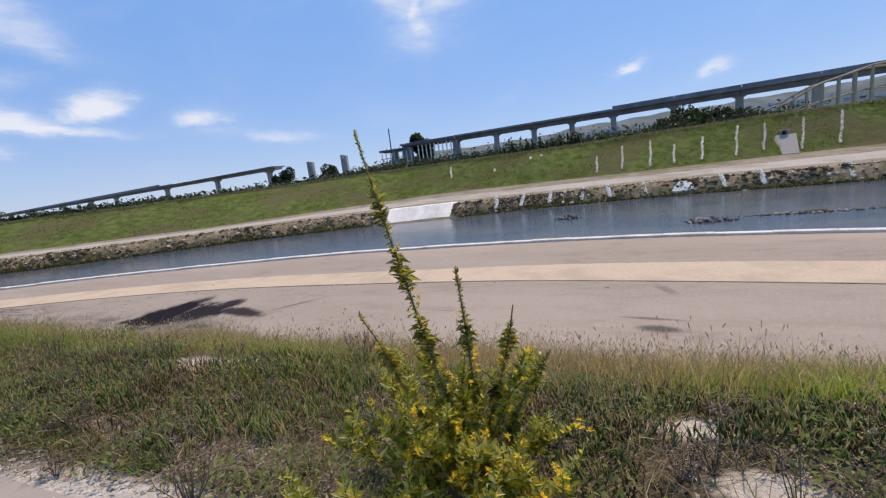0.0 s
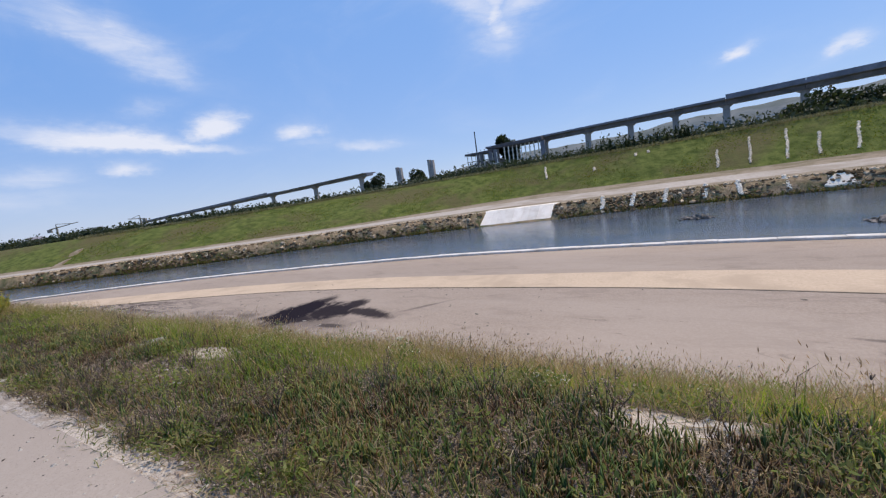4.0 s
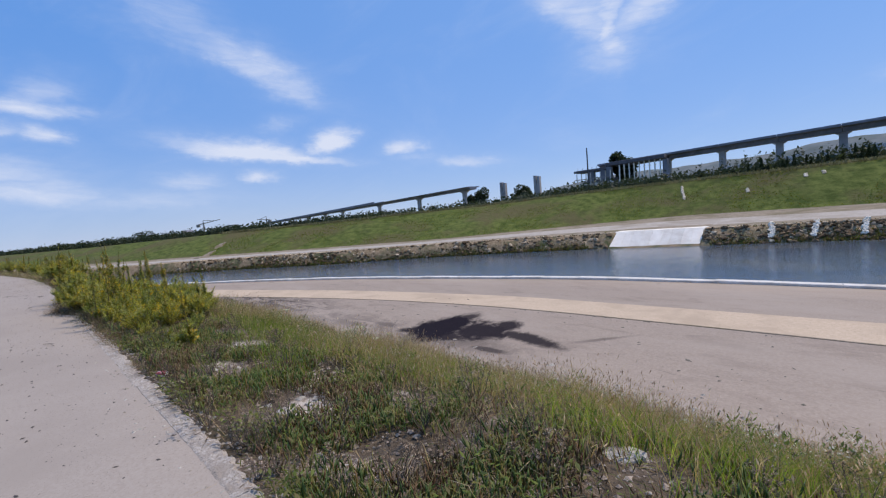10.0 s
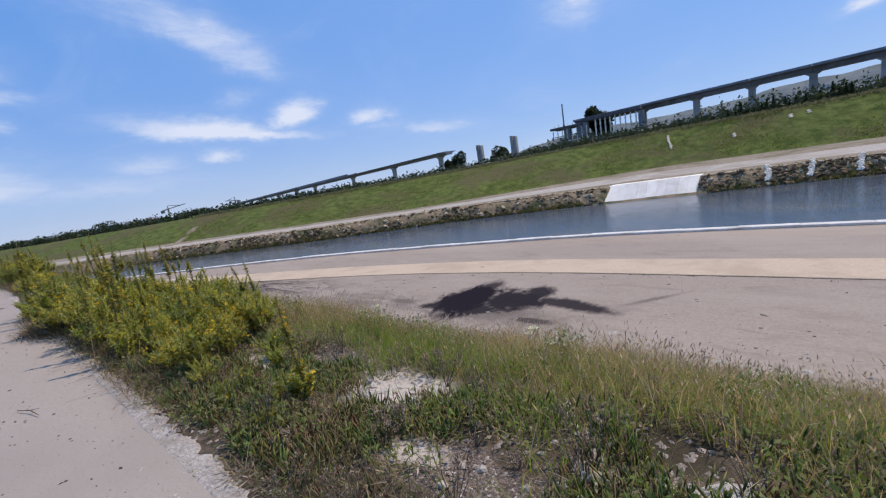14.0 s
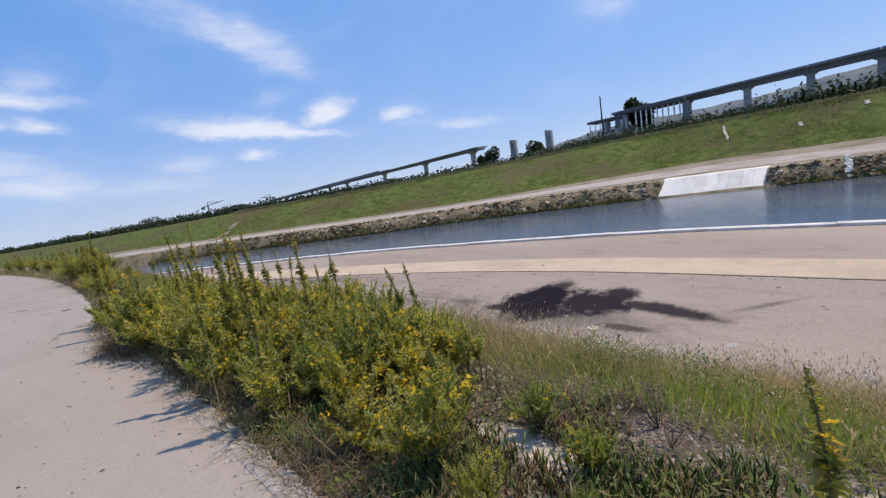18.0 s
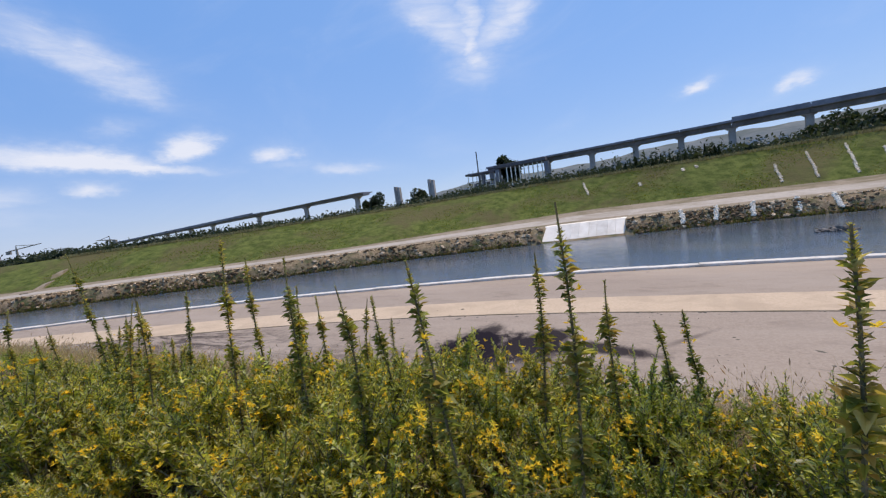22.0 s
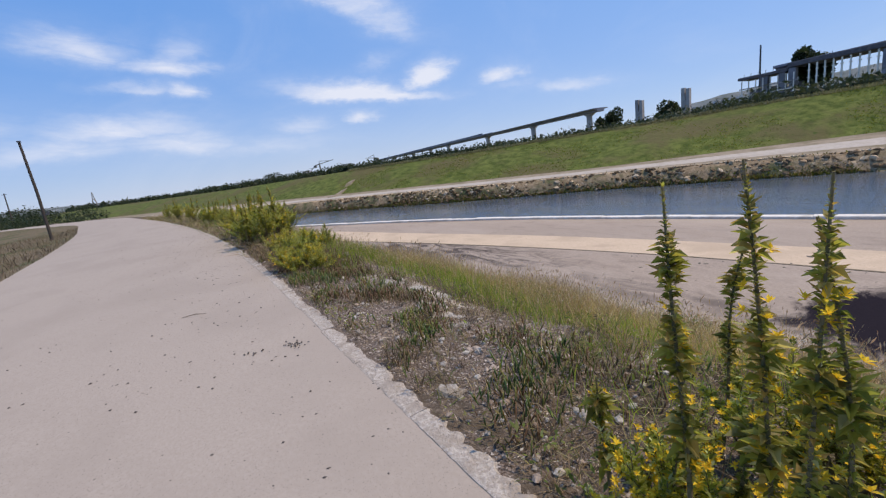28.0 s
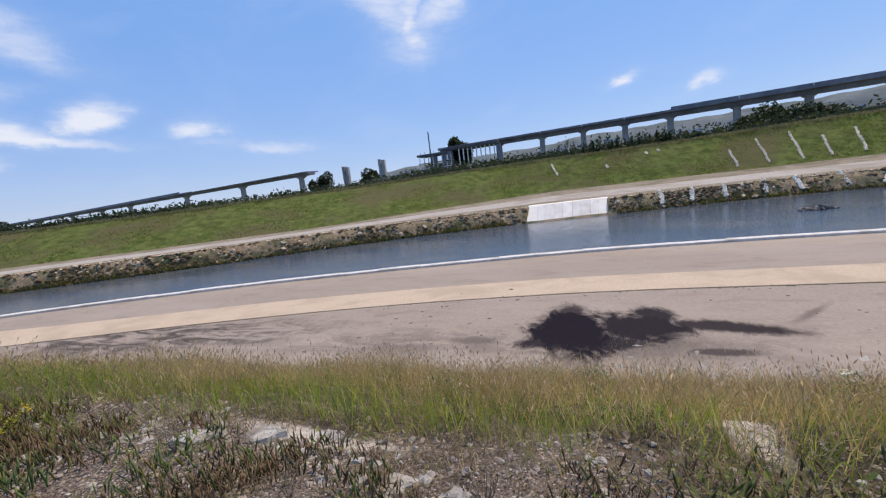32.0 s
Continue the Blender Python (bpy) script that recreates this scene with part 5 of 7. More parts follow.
while x > -75:
    y, a = along(KERB_Y, x)
    ob = part("kerb_stone", rp.choice(worn), None, kerb)
    ob.matrix_local = Matrix.Translation((x, y + rp.uniform(-0.015, 0.015), rp.uniform(-0.003, 0.002) - 0.008)) @ Matrix.Rotation(a + rp.uniform(-0.012, 0.012), 4, "Z") @ Matrix.Rotation(rp.uniform(-0.03, 0.03), 4, "X")
    x -= math.cos(a)

# grit and droppings strewn over the path
g = Geo()
for i in range(3600):
    x = rp.uniform(-46, 3)
    v = -abs(rp.gauss(0, 1.3)) if rp.random() < 0.55 else rp.uniform(-4.3, 0)
    y = kerb_y(x) + v - 0.1
    if y < -4.3:
        continue
    s = rp.choice((0.003, 0.004, 0.004, 0.005, 0.006, 0.007, 0.008, 0.012))
    g.chip((x, y, 0.028 * math.sin(math.pi * min(1, -v / 4.6)) + s * 0.3), (s * rp.uniform(1, 1.7), s, s * 0.7), rp, rp.uniform(0, 6))
thing("path_grit", g, PEBBLE, "dark grit and crumbs strewn on the concrete path", "grit", kind="stuff")
for cx, cy, n in ((-30.85, 0.4, 30), (-30.98, 0.04, 10)):
    heap = base("dung_heap", (cx, cy, 0.022), "small heap of dark dried droppings on the path", "droppings")
    for i in range(n):
        part("pellet", Geo().lump((rp.gauss(0, 0.06), rp.gauss(0, 0.05), 0), (0.010, 0.008, 0.007), rp, 0.3, rp.uniform(0, 6)), PEBBLE, heap)
for x, y, a, ln in ((-20.1, 0.32, 0.3, 0.42), (-24.7, -1.2, 0.2, 0.3), (-29.6, -2.9, 0.5, 0.5), (-13.2, 0.4, 1.0, 0.22), (-26.9, 0.1, 2.7, 0.2), (-33.0, -0.6, 1.2, 0.3)):
    c, s = math.cos(a), math.sin(a)
    g = Geo().tube([(x, y, 0.03), (x + c * ln * 0.5, y + s * ln * 0.5 + 0.02, 0.045), (x + c * ln, y + s * ln, 0.03)], [0.004, 0.005, 0.003], 5)
    g.tube([(x + c * ln * 0.5, y + s * ln * 0.5 + 0.02, 0.045), (x + c * ln * 0.6 - s * 0.07, y + s * ln * 0.6 + c * 0.07, 0.04)], [0.003, 0.002], 4)
    thing("twig", g, BARK, "dry forked twig lying on the path", "twig", "twigs on the path")

g = Geo()
for i in range(5200):
    x = rp.uniform(-26, 5)
    v = rp.gauss(-0.02, 0.13) if math.sin(2.1 * x) + math.sin(0.83 * x + 1) > -0.6 else rp.gauss(0.1, 0.1)
    s = 0.004 + 0.02 * rp.random() ** 3
    g.chip((x, kerb_y(x) + v, ground_at(x, kerb_y(x) + v) + s * 0.4), (s * rp.uniform(1, 1.6), s, s * 0.7), rp, rp.uniform(0, 6))
thing("edge_crumbs", g, SLAB, "pale crumbs and sand spilt along the worn path edge", "crumbs", kind="stuff")

# a crushed red drink tin by the kerb
tin = base("crushed_tin", (-16.2, 1.3, ground_at(-16.2, 1.32) + 0.03), "crushed red drink tin lying by the kerb", "litter", rz=40)
vs, fs = [], []
for i in range(7):
    for k in range(12):
        a = 2 * math.pi * k / 12
        r = 0.033 * (1 - 0.35 * math.sin(i * 1.1) ** 2 * (0.5 + 0.5 * math.cos(a * 2)))
        vs.append((-0.06 + 0.02 * i, r * math.cos(a) * 1.15, r * math.sin(a) * 0.75))
fs = [(12 * i + k, 12 * i + (k + 1) % 12, 12 * i + 12 + (k + 1) % 12, 12 * i + 12 + k) for i in range(6) for k in range(12)]
part("can_body", Geo().add(vs, fs), RED_TIN, tin, smooth=True)
for e in (0, 6):
    part("can_end", Geo().add([vs[12 * e + k] for k in range(12)], [tuple(range(12))]), FIN, tin, "pale metal end")

# broken pale slabs and stones on the shoulder
slab_at = [(-30.63, 1.95, 0.26, 20), (-30.24, 1.93, 0.2, 70), (-29.1, 1.1, 0.2, 10), (-31.9, 2.3, 0.34, 5), (-32.3, 2.1, 0.3, 12), (-31.4, 2.4, 0.24, 40),
    (-16.6, 2.35, 0.3, 15), (-14.7, 2.45, 0.42, 60), (-14.2, 1.9, 0.2, 0), (-18.6, 1.8, 0.32, 35), (-3.9, 3.1, 0.34, 25), (-1.9, 2.6, 0.16, 0), (-7.2, 3.4, 0.24, 30), (-11.5, 3.0, 0.3, 55), (-12.1, 2.2, 0.22, 15), (-20.4, 1.5, 0.2, 60), (-28.3, 1.6, 0.18, 5), (-34.6, 2.0, 0.3, 45), (-9.0, 4.4, 0.3, 0)]
for x, y, s, a in slab_at:
    g = Geo()
    s *= 0.8
    n = 14
    tone = rp.uniform(0, 6)
    out = [s * (0.8 + 0.14 * math.sin(2 * t + tone) + 0.1 * math.sin(5 * t + 2 * tone) + rp.uniform(-0.08, 0.08)) for t in np.linspace(0, 2 * math.pi, n, endpoint=False)]
    vs = [(0, 0, 0.03)]
    for k, h in ((0.45, 0.03), (0.85, 0.022), (1.0, 0.004), (1.04, -0.06)):
        vs += [(k * out[i] * math.cos(2 * math.pi * i / n), 0.6 * k * out[i] * math.sin(2 * math.pi * i / n), h + rp.uniform(-0.008, 0.008)) for i in range(n)]
    g.add(vs, [(0, 1 + i, 1 + (i + 1) % n) for i in range(n)] + [(1 + r * n + i, 1 + (r + 1) * n + i, 1 + (r + 1) * n + (i + 1) % n, 1 + r * n + (i + 1) % n) for r in range(3) for i in range(n)])
    ob = thing("broken_slab", g, SLAB, "broken pale concrete slab half buried in the shoulder", "slab", "broken slabs")
    ob.matrix_world = pose(x, y, ground_at(x, y) - 0.006, rp.uniform(-12, -4), rp.uniform(-5, 5), a)
g = Geo()
for i in range(4200):
    x = rp.uniform(-40, 5)
    y = kerb_y(x) + 0.1 + abs(rp.gauss(0.5, 0.8))
    near = max((1 - ((x - sx) / (rx * 1.4)) ** 2 - ((y - sy) / (ry * 1.6)) ** 2) for sx, sy, rx, ry in SANDY)
    if near < 0 and rp.random() < (0.15 if x < -27 else 0.8):
        continue
    s = rp.choice((0.006, 0.008, 0.008, 0.011, 0.011, 0.015, 0.02, 0.03)) * rp.uniform(0.7, 1.2)
    (g.lump((x, y, ground_at(x, y) + s * 0.25), (s * rp.uniform(1, 1.5), s, s * 0.6), rp, 0.3, rp.uniform(0, 6)) if s > 0.014 else g.chip((x, y, ground_at(x, y) + s * 0.3), (s * rp.uniform(1, 1.5), s, s * 0.7), rp, rp.uniform(0, 6)))
for i in range(10000):
    x = rp.uniform(-37, -27) if i % 4 else rp.uniform(-20, -8)
    y = kerb_y(x) + 0.1 + 2.0 * rp.random()
    if float(patchy(np.array([x]), np.array([y]), 1.6, 4)[0]) < 0.35:
        continue
    s = 0.005 + 0.018 * rp.random() ** 2
    g.chip((x, y, ground_at(x, y) + s * 0.3), (s * rp.uniform(1, 1.5), s, s * 0.7), rp, rp.uniform(0, 6))
for i in range(9000):
    x = rp.uniform(-22, 5)
    y = kerb_y(x) + 0.1 + 1.8 * rp.random()
    if float(patchy(np.array([x]), np.array([y]), 0.85, 51)[0]) > 0.6:
        s = 0.005 + 0.02 * rp.random() ** 2
        g.chip((x, y, ground_at(x, y) + s * 0.3), (s * rp.uniform(1, 1.5), s, s * 0.7), rp, rp.uniform(0, 6))
for x0, x1, off, n in ((-33.6, -30.4, 1.3, 60), (-15.4, -13.6, 1.3, 50), (-17.9, -16.4, 1.35, 40)):
    rubble = Geo()
    for i in range(n):
        x = rp.uniform(x0, x1)
        y = kerb_y(x) + off + rp.gauss(0, 0.11) + 0.1 * math.sin(2.3 * x)
        s = 0.014 + 0.04 * rp.random() ** 2
        rubble.lump((x, y, ground_at(x, y) + s * 0.15), (s * rp.uniform(1.0, 1.7), s * 1.1, s * 0.55), rp, 0.32, rp.uniform(0, 6))
    thing("rubble_line", rubble, SLAB, "line of broken pale concrete rubble in the shoulder", "rubble", kind="stuff")
chunks = Geo()
for i in range(1100):
    x = rp.uniform(-38, -27.5) if i % 4 else rp.uniform(-17, -8)
    y = kerb_y(x) + 0.15 + 1.7 * rp.random()
    s = 0.008 + 0.024 * rp.random() ** 2.5
    chunks.lump((x, y, ground_at(x, y) + s * 0.3), (s * rp.uniform(1, 1.6), s, s * 0.7), rp, 0.35, rp.uniform(0, 6))
thing("pale_chunks", chunks, SLAB, "pale broken chunks of concrete strewn over the gravel", "stones", kind="stuff")
thing("loose_stones", g, LOOSE, "loose pale stones and rubble on the path shoulder", "stones", kind="stuff")


# ---- plants on the embankment ----
def blades(name, x, y, h, wid, lean, mats, label, category, z=None, seg=2, heads=None):
    """Many grass blades in one mesh; heads: (share, length, width) of seed heads, as a second object."""
    n = len(x)
    z = slope_height(x, y) if z is None else z
    a, d = rng.uniform(0, 2 * np.pi, n), rng.uniform(0, 2 * np.pi, n)
    bend = lean * h * rng.uniform(0.3, 1.0, n)
    s = np.stack([np.cos(a), np.sin(a), 0 * a], 1) * (wid / 2)[:, None]
    b = np.stack([x, y, z - 0.01], 1)
    o = np.stack([np.cos(d) * bend, np.sin(d) * bend, 0 * d], 1)
    m = b + o * 0.35 + np.stack([0 * h, 0 * h, h * 0.58], 1)
    t = b + o + np.stack([0 * h, 0 * h, h], 1)
    v = np.stack([b - s, b + s, m - s * 0.75, m + s * 0.75, t], 1).reshape(-1, 3)
    k = np.arange(n)[:, None] * 5
    f = np.concatenate([k + [[0, 1, 3]], k + [[0, 3, 2]], k + [[2, 3, 4]]])
    tagged(new(name, strips(name, v, f, mats)), label, category, kind="stuff")
    if heads:
        share, ln, wd, hname, hmat, hlabel = heads
        pick = rng.random(n) < share
        t, o, h, s = t[pick], o[pick], h[pick], s[pick]
        q = len(t)
        up = np.stack([0 * h, 0 * h, 0 * h + 1], 1) + o / np.maximum(h, 0.05)[:, None] * 0.9
        up /= np.linalg.norm(up, axis=1)[:, None]
        L = ln * rng.uniform(0.6, 1.3, q)[:, None]
        s = s / np.maximum(np.linalg.norm(s, axis=1), 1e-6)[:, None] * wd / 2
        s2 = np.cross(up, s)
        c = t - up * L * 0.35
        v = np.stack([c - up * L * 0.5, c - s, c + up * L * 0.5, c + s, c - s2, c + s2], 1).reshape(-1, 3)
        k = np.arange(q)[:, None] * 6
        f = np.concatenate([k + [[0, 1, 2]], k + [[0, 2, 3]], k + [[0, 4, 2]], k + [[0, 2, 5]]])
        tagged(new(hname, strips(hname, v, f, hmat)), hlabel, "seed heads", kind="stuff")


def bare(x, y, grow=1.0):
    """True where sand, path or the tall shrubs leave no room for grass."""
    out = np.zeros(len(x), bool)
    for sx, sy, rx, ry in SANDY:
        out |= ((x - sx) / (rx * grow)) ** 2 + ((y - sy) / (ry * grow)) ** 2 < rng.uniform(0.15, 1.0, len(x))
    # worn gaps in the growth of the shoulder
    return out | ((y - KERB_Y(x)[:, 0] < 1.9) & (patchy(x, y, 0.85, 51) + 0.34 * (rng.random(len(x)) - 0.5) > np.where(x > -10, 1.3, 0.72)))


def strew(n, x0, x1, v0, v1, power=1.0):
    x = rng.uniform(x0, x1, n)
    v = v0 + (v1 - v0) * rng.random(n) ** power
    return x, KERB_Y(x)[:, 0] + v, v


# tall dry grass
for n, x0, x1, v0, v1, wide, name in ((215000, -36, 8, 1.25, 8.5, 0.0055, "dry_grass"), (36000, -80, -36, 0.9, 8.0, 0.012, "dry_grass"), (9000, 8, 34, 1.5, 8.0, 0.012, "dry_grass")):
    x, y, v = strew(n, x0, x1, v0, v1, 0.85)
    thick = np.clip((v - v0 - 0.5 * (x > -11)) / 1.3, 0.05, 1) * (0.3 + 0.7 * patchy(x, y, 2.2, 3))
    for cx, cv, sx, sv in ((-31.4, 2.15, 2.3, 0.5), (-9.6, 2.5, 2.0, 0.7), (-18.3, 2.3, 1.6, 0.7)):
        thick = thick * (1 - 0.8 * np.exp(-(((x - cx) / sx) ** 2 + ((v - cv) / sv) ** 2)))
    ok = (rng.random(n) < thick) & ~bare(x, y)
    x, y, v = x[ok], y[ok], v[ok]
    h = rng.uniform(0.24, 0.66, len(x)) * np.interp(v, [1.2, 2.2, 3.2, 4.5, 5.5, 7.0], [0.5, 0.66, 0.8, 0.98, 0.92, 0.85]) * (0.6 + 0.65 * patchy(x, y, 2.6, 7))
    blades(name, x, y, h, wide * rng.uniform(0.6, 1.4, len(x)), 0.85, DRY_GRASS, "tall dry tan grass covering the embankment", "grass", heads=(0.34, 0.06 if wide < 0.01 else 0.1, wide * 2.1, "grass_seed_heads", SEED_HEAD, "brown feathery seed heads over the dry grass"))
# green grass
x, y, v = strew(210000, -60, 12, 0.5, 7.0, 0.9)
wet = patchy(x, y, 3.4, 9) + 0.5 * np.exp(-(((x + 31.4) / 2.2) ** 2 + ((v - 2.15) / 0.5) ** 2)) + 0.35 * np.exp(-(((x + 9.6) / 2.0) ** 2 + ((v - 2.5) / 0.8) ** 2)) + 0.35 * np.exp(-(((x + 18.3) / 1.6) ** 2 + ((v - 2.3) / 0.8) ** 2)) + 0.2 * np.exp(-(((x + 14.5) / 2.5) ** 2 + ((v - 2.4) / 1.0) ** 2)) + 0.2 * np.clip((v - 1.4) / 0.8, 0, 1) + 0.22 * np.exp(-(((v - 2.3) / 0.6) ** 2)) * patchy(x, 0 * x, 6, 17) - 0.1 * (x > -8) - 0.26 * (x > -11) * (v < 2.1) - 0.16 * np.clip((v - 3.2) / 1.2, 0, 1) - 0.4 * (x < -26) * np.clip(v - 1.9, 0, 1)
ok = (rng.random(len(x)) < np.clip((wet - 0.36) * 2.8, 0, 1)) & ~bare(x, y) & (rng.random(len(x)) < np.clip(v - 0.4, 0.08, 1))
x, y, v = x[ok], y[ok], v[ok]
blades("green_grass", x, y, rng.uniform(0.08, 0.38, len(x)) * (0.55 + 0.8 * patchy(x, y, 2.5, 9)), rng.uniform(0.003, 0.0065, len(x)), 0.8, GREEN_GRASS, "fresh green grass in patches on the embankment", "grass")
# dry litter of stalks and dead leaves on the soil
x, y, v = strew(155000, -50, 8, 0.0, 4.0, 1.4)
ok = (rng.random(len(x)) < (0.3 + 0.7 * patchy(x, y, 1.3, 11)) * np.where(x < -27.5, 0.3, 1.0)) & ~bare(x, y, 0.8)
x, y = x[ok], y[ok]
n = len(x)
a, ln, wd = rng.uniform(0, 6.3, n), 0.015 + 0.11 * rng.random(n) ** 2.5, rng.uniform(0.0012, 0.0045, n)
c = np.stack([x, y, slope_height(x, y) + rng.uniform(0.004, 0.05, n)], 1)
u = np.stack([np.cos(a), np.sin(a), rng.normal(0, 0.25, n)], 1) * ln[:, None] / 2
s = np.stack([-np.sin(a), np.cos(a), rng.normal(0, 0.3, n)], 1) * wd[:, None]
v4 = np.stack([c - u, c - s, c + u, c + s], 1).reshape(-1, 3)
tagged(new("dry_litter", strips("dry_litter", v4, np.arange(4 * n).reshape(-1, 4), LITTER)), "dead stalks and dry leaf litter on the soil", "litter", kind="stuff")


def fingers(name, x, y, size, mat, label):
    """Ice plant: upright fleshy three-sided leaves."""
    n = len(x)
    z = slope_height(x, y)
    a, d = rng.uniform(0, 6.3, n), rng.uniform(0, 6.3, n)
    h = size * rng.uniform(0.6, 1.3, n)
    r = h * 0.075
    lift = rng.uniform(0, 0.09, n)
    b = np.stack([x, y, z + lift - 0.01], 1)
    tilt = rng.uniform(0.1, 0.85, n)
    ax = np.stack([np.cos(d) * tilt, np.sin(d) * tilt, np.ones(n)], 1)
    ax /= np.linalg.norm(ax, axis=1)[:, None]
    side = np.cross(ax, np.stack([np.cos(a), np.sin(a), 0 * a], 1))
    side /= np.linalg.norm(side, axis=1)[:, None]
    oth = np.cross(ax, side)
    rings = []
    for k, w_ in ((0.0, 0.7), (0.55, 1.0)):
        for t in (0, 2.094, 4.189):
            rings.append(b + ax * (h * k)[:, None] + np.stack([0 * h, 0 * h, 0.12 * h * k], 1) + (side * math.cos(t) + oth * math.sin(t)) * (r * w_)[:, None])
    rings.append(b + ax * h[:, None] + np.stack([0 * h, 0 * h, 0.2 * h], 1))
    v = np.stack(rings, 1).reshape(-1, 3)
    k = np.arange(n)[:, None] * 7
    tri = [[0, 1, 4], [0, 4, 3], [1, 2, 5], [1, 5, 4], [2, 0, 3], [2, 3, 5], [3, 4, 6], [4, 5, 6], [5, 3, 6]]
    tagged(new(name, strips(name, v, np.concatenate([k + [t] for t in tri]), mat, True)), label, "ice plant", kind="stuff")


x, y, v = strew(170000, -46, 9, 0.2, 3.6, 0.9)
zone = np.where(x > -11, np.exp(-(((v - 1.4) / 0.85) ** 2)) * 1.0, np.where(x < -26, np.exp(-(((v - 0.8) / 0.5) ** 2)) * 1.1, np.exp(-(((v - 0.85) / 0.85) ** 2)) * 1.25))
ok = (rng.random(len(x)) < np.clip((patchy(x, y, 2.0, 13) - np.where(x > -11, 0.38, np.where(x > -21, 0.26, 0.5))) * 3.5, 0, 1) * zone) & ~bare(x, y, 1.0)
dry = patchy(x, y, 1.1, 15) + 0.3 * (x < -26) * rng.random(len(x)) - 0.12 * (x > -11)
fingers("ice_plant", x[ok & (dry < 0.55)], y[ok & (dry < 0.55)], 0.088, ICE, "dark green ice plant with upright fleshy leaves")
fingers("ice_plant", x[ok & (dry >= 0.55)], y[ok & (dry >= 0.55)], 0.08, ICE_RED, "reddish brown drying ice plant by the path")

for n, x0, x1, v0, v1, seed, edge in ((17000, -21, -11.5, 0.2, 1.7, 31, 0.36), (9000, -35.5, -28.3, 0.12, 1.5, 33, 0.52), (17000, -9, 6, 0.7, 2.0, 35, 0.36)):
    x, y, v = strew(n, x0, x1, v0, v1, 1.0)
    ok = (rng.random(n) < np.clip((patchy(x, y, 1.3 if x0 > -25 else 0.75, seed) - edge) * 4, 0, 1)) & ~bare(x, y, 1.0)
    red = patchy(x, y, 0.8, seed + 1) + 0.5 * (rng.random(n) - 0.5) > (0.62 if x0 > -25 else 0.42)
    fingers("ice_plant", x[ok & ~red], y[ok & ~red], 0.085, ICE, "dense dark green ice plant mat on the shoulder")
    fingers("ice_plant", x[ok & red], y[ok & red], 0.075, ICE_RED, "reddish brown withering ice plant on the shoulder")

# flowering shrubs with tall leafy spikes
def spike(seed, h, start=0.35, fat=1.0, bloom=0.014):
    """A tall stem set with short leaves that bend outwards, thinning towards the foot."""
    r = random.Random(seed)
    g, f, st = Geo(), Geo(), Geo()
    bx, by = (r.uniform(-0.12, 0.12), r.uniform(-0.12, 0.12)) if start < 0.4 else (0.05, -0.04)
    kx, ky = r.uniform(-0.02, 0.02), r.uniform(-0.02, 0.02)

    def at(t):
        return Vector((bx * (t * t - 1) + kx * math.sin(6.3 * t), by * (t * t - 1) + ky * math.sin(6.3 * t), h * t))

    st.tube([at(t) for t in np.linspace(0, 1, 9)], [0.0095 * fat * (1 - 0.7 * i / 8) for i in range(9)], 5)
    n = int(400 * h * (1 - start) / 0.9)
    a = 0.0
    for i in range(n):
        t = start + (1 - start) * (i / n) ** 0.9
        a += 2.4 + r.uniform(-0.5, 0.5)
        lush = 0.75 + 0.35 * math.sin(t * h * 21 + seed)
        ln = 0.062 * fat * min(1.0, 0.35 + 3.2 * (1 - t)) * r.uniform(0.5, 1.2) * lush
        up = r.uniform(0.0, 1.0) + 1.2 * max(0, t - 0.9) / 0.1
        g.leaf(at(t), (math.cos(a), math.sin(a), up), ln, ln * r.uniform(0.34, 0.5), droop=r.uniform(-0.1, 0.55))
        if r.random() < bloom and t < 0.86:
            flower(f, at(t) + Vector((math.cos(a), math.sin(a), 0.3)) * 0.03, r, 0.016)
    return st, g, f


def flower(g, c, r, s):
    c = Vector(c)
    n = Vector((r.uniform(-0.8, 0.8), r.uniform(-0.8, 0.8), 1)).normalized()
    a = n.orthogonal().normalized()
    b = n.cross(a)
    for k in range(8):
        t = k * 0.785 + r.uniform(-0.2, 0.2)
        d = a * math.cos(t) + b * math.sin(t) + n * r.uniform(0.0, 1.3)
        g.leaf(c, d, s * r.uniform(0.9, 1.6), s * 0.55)


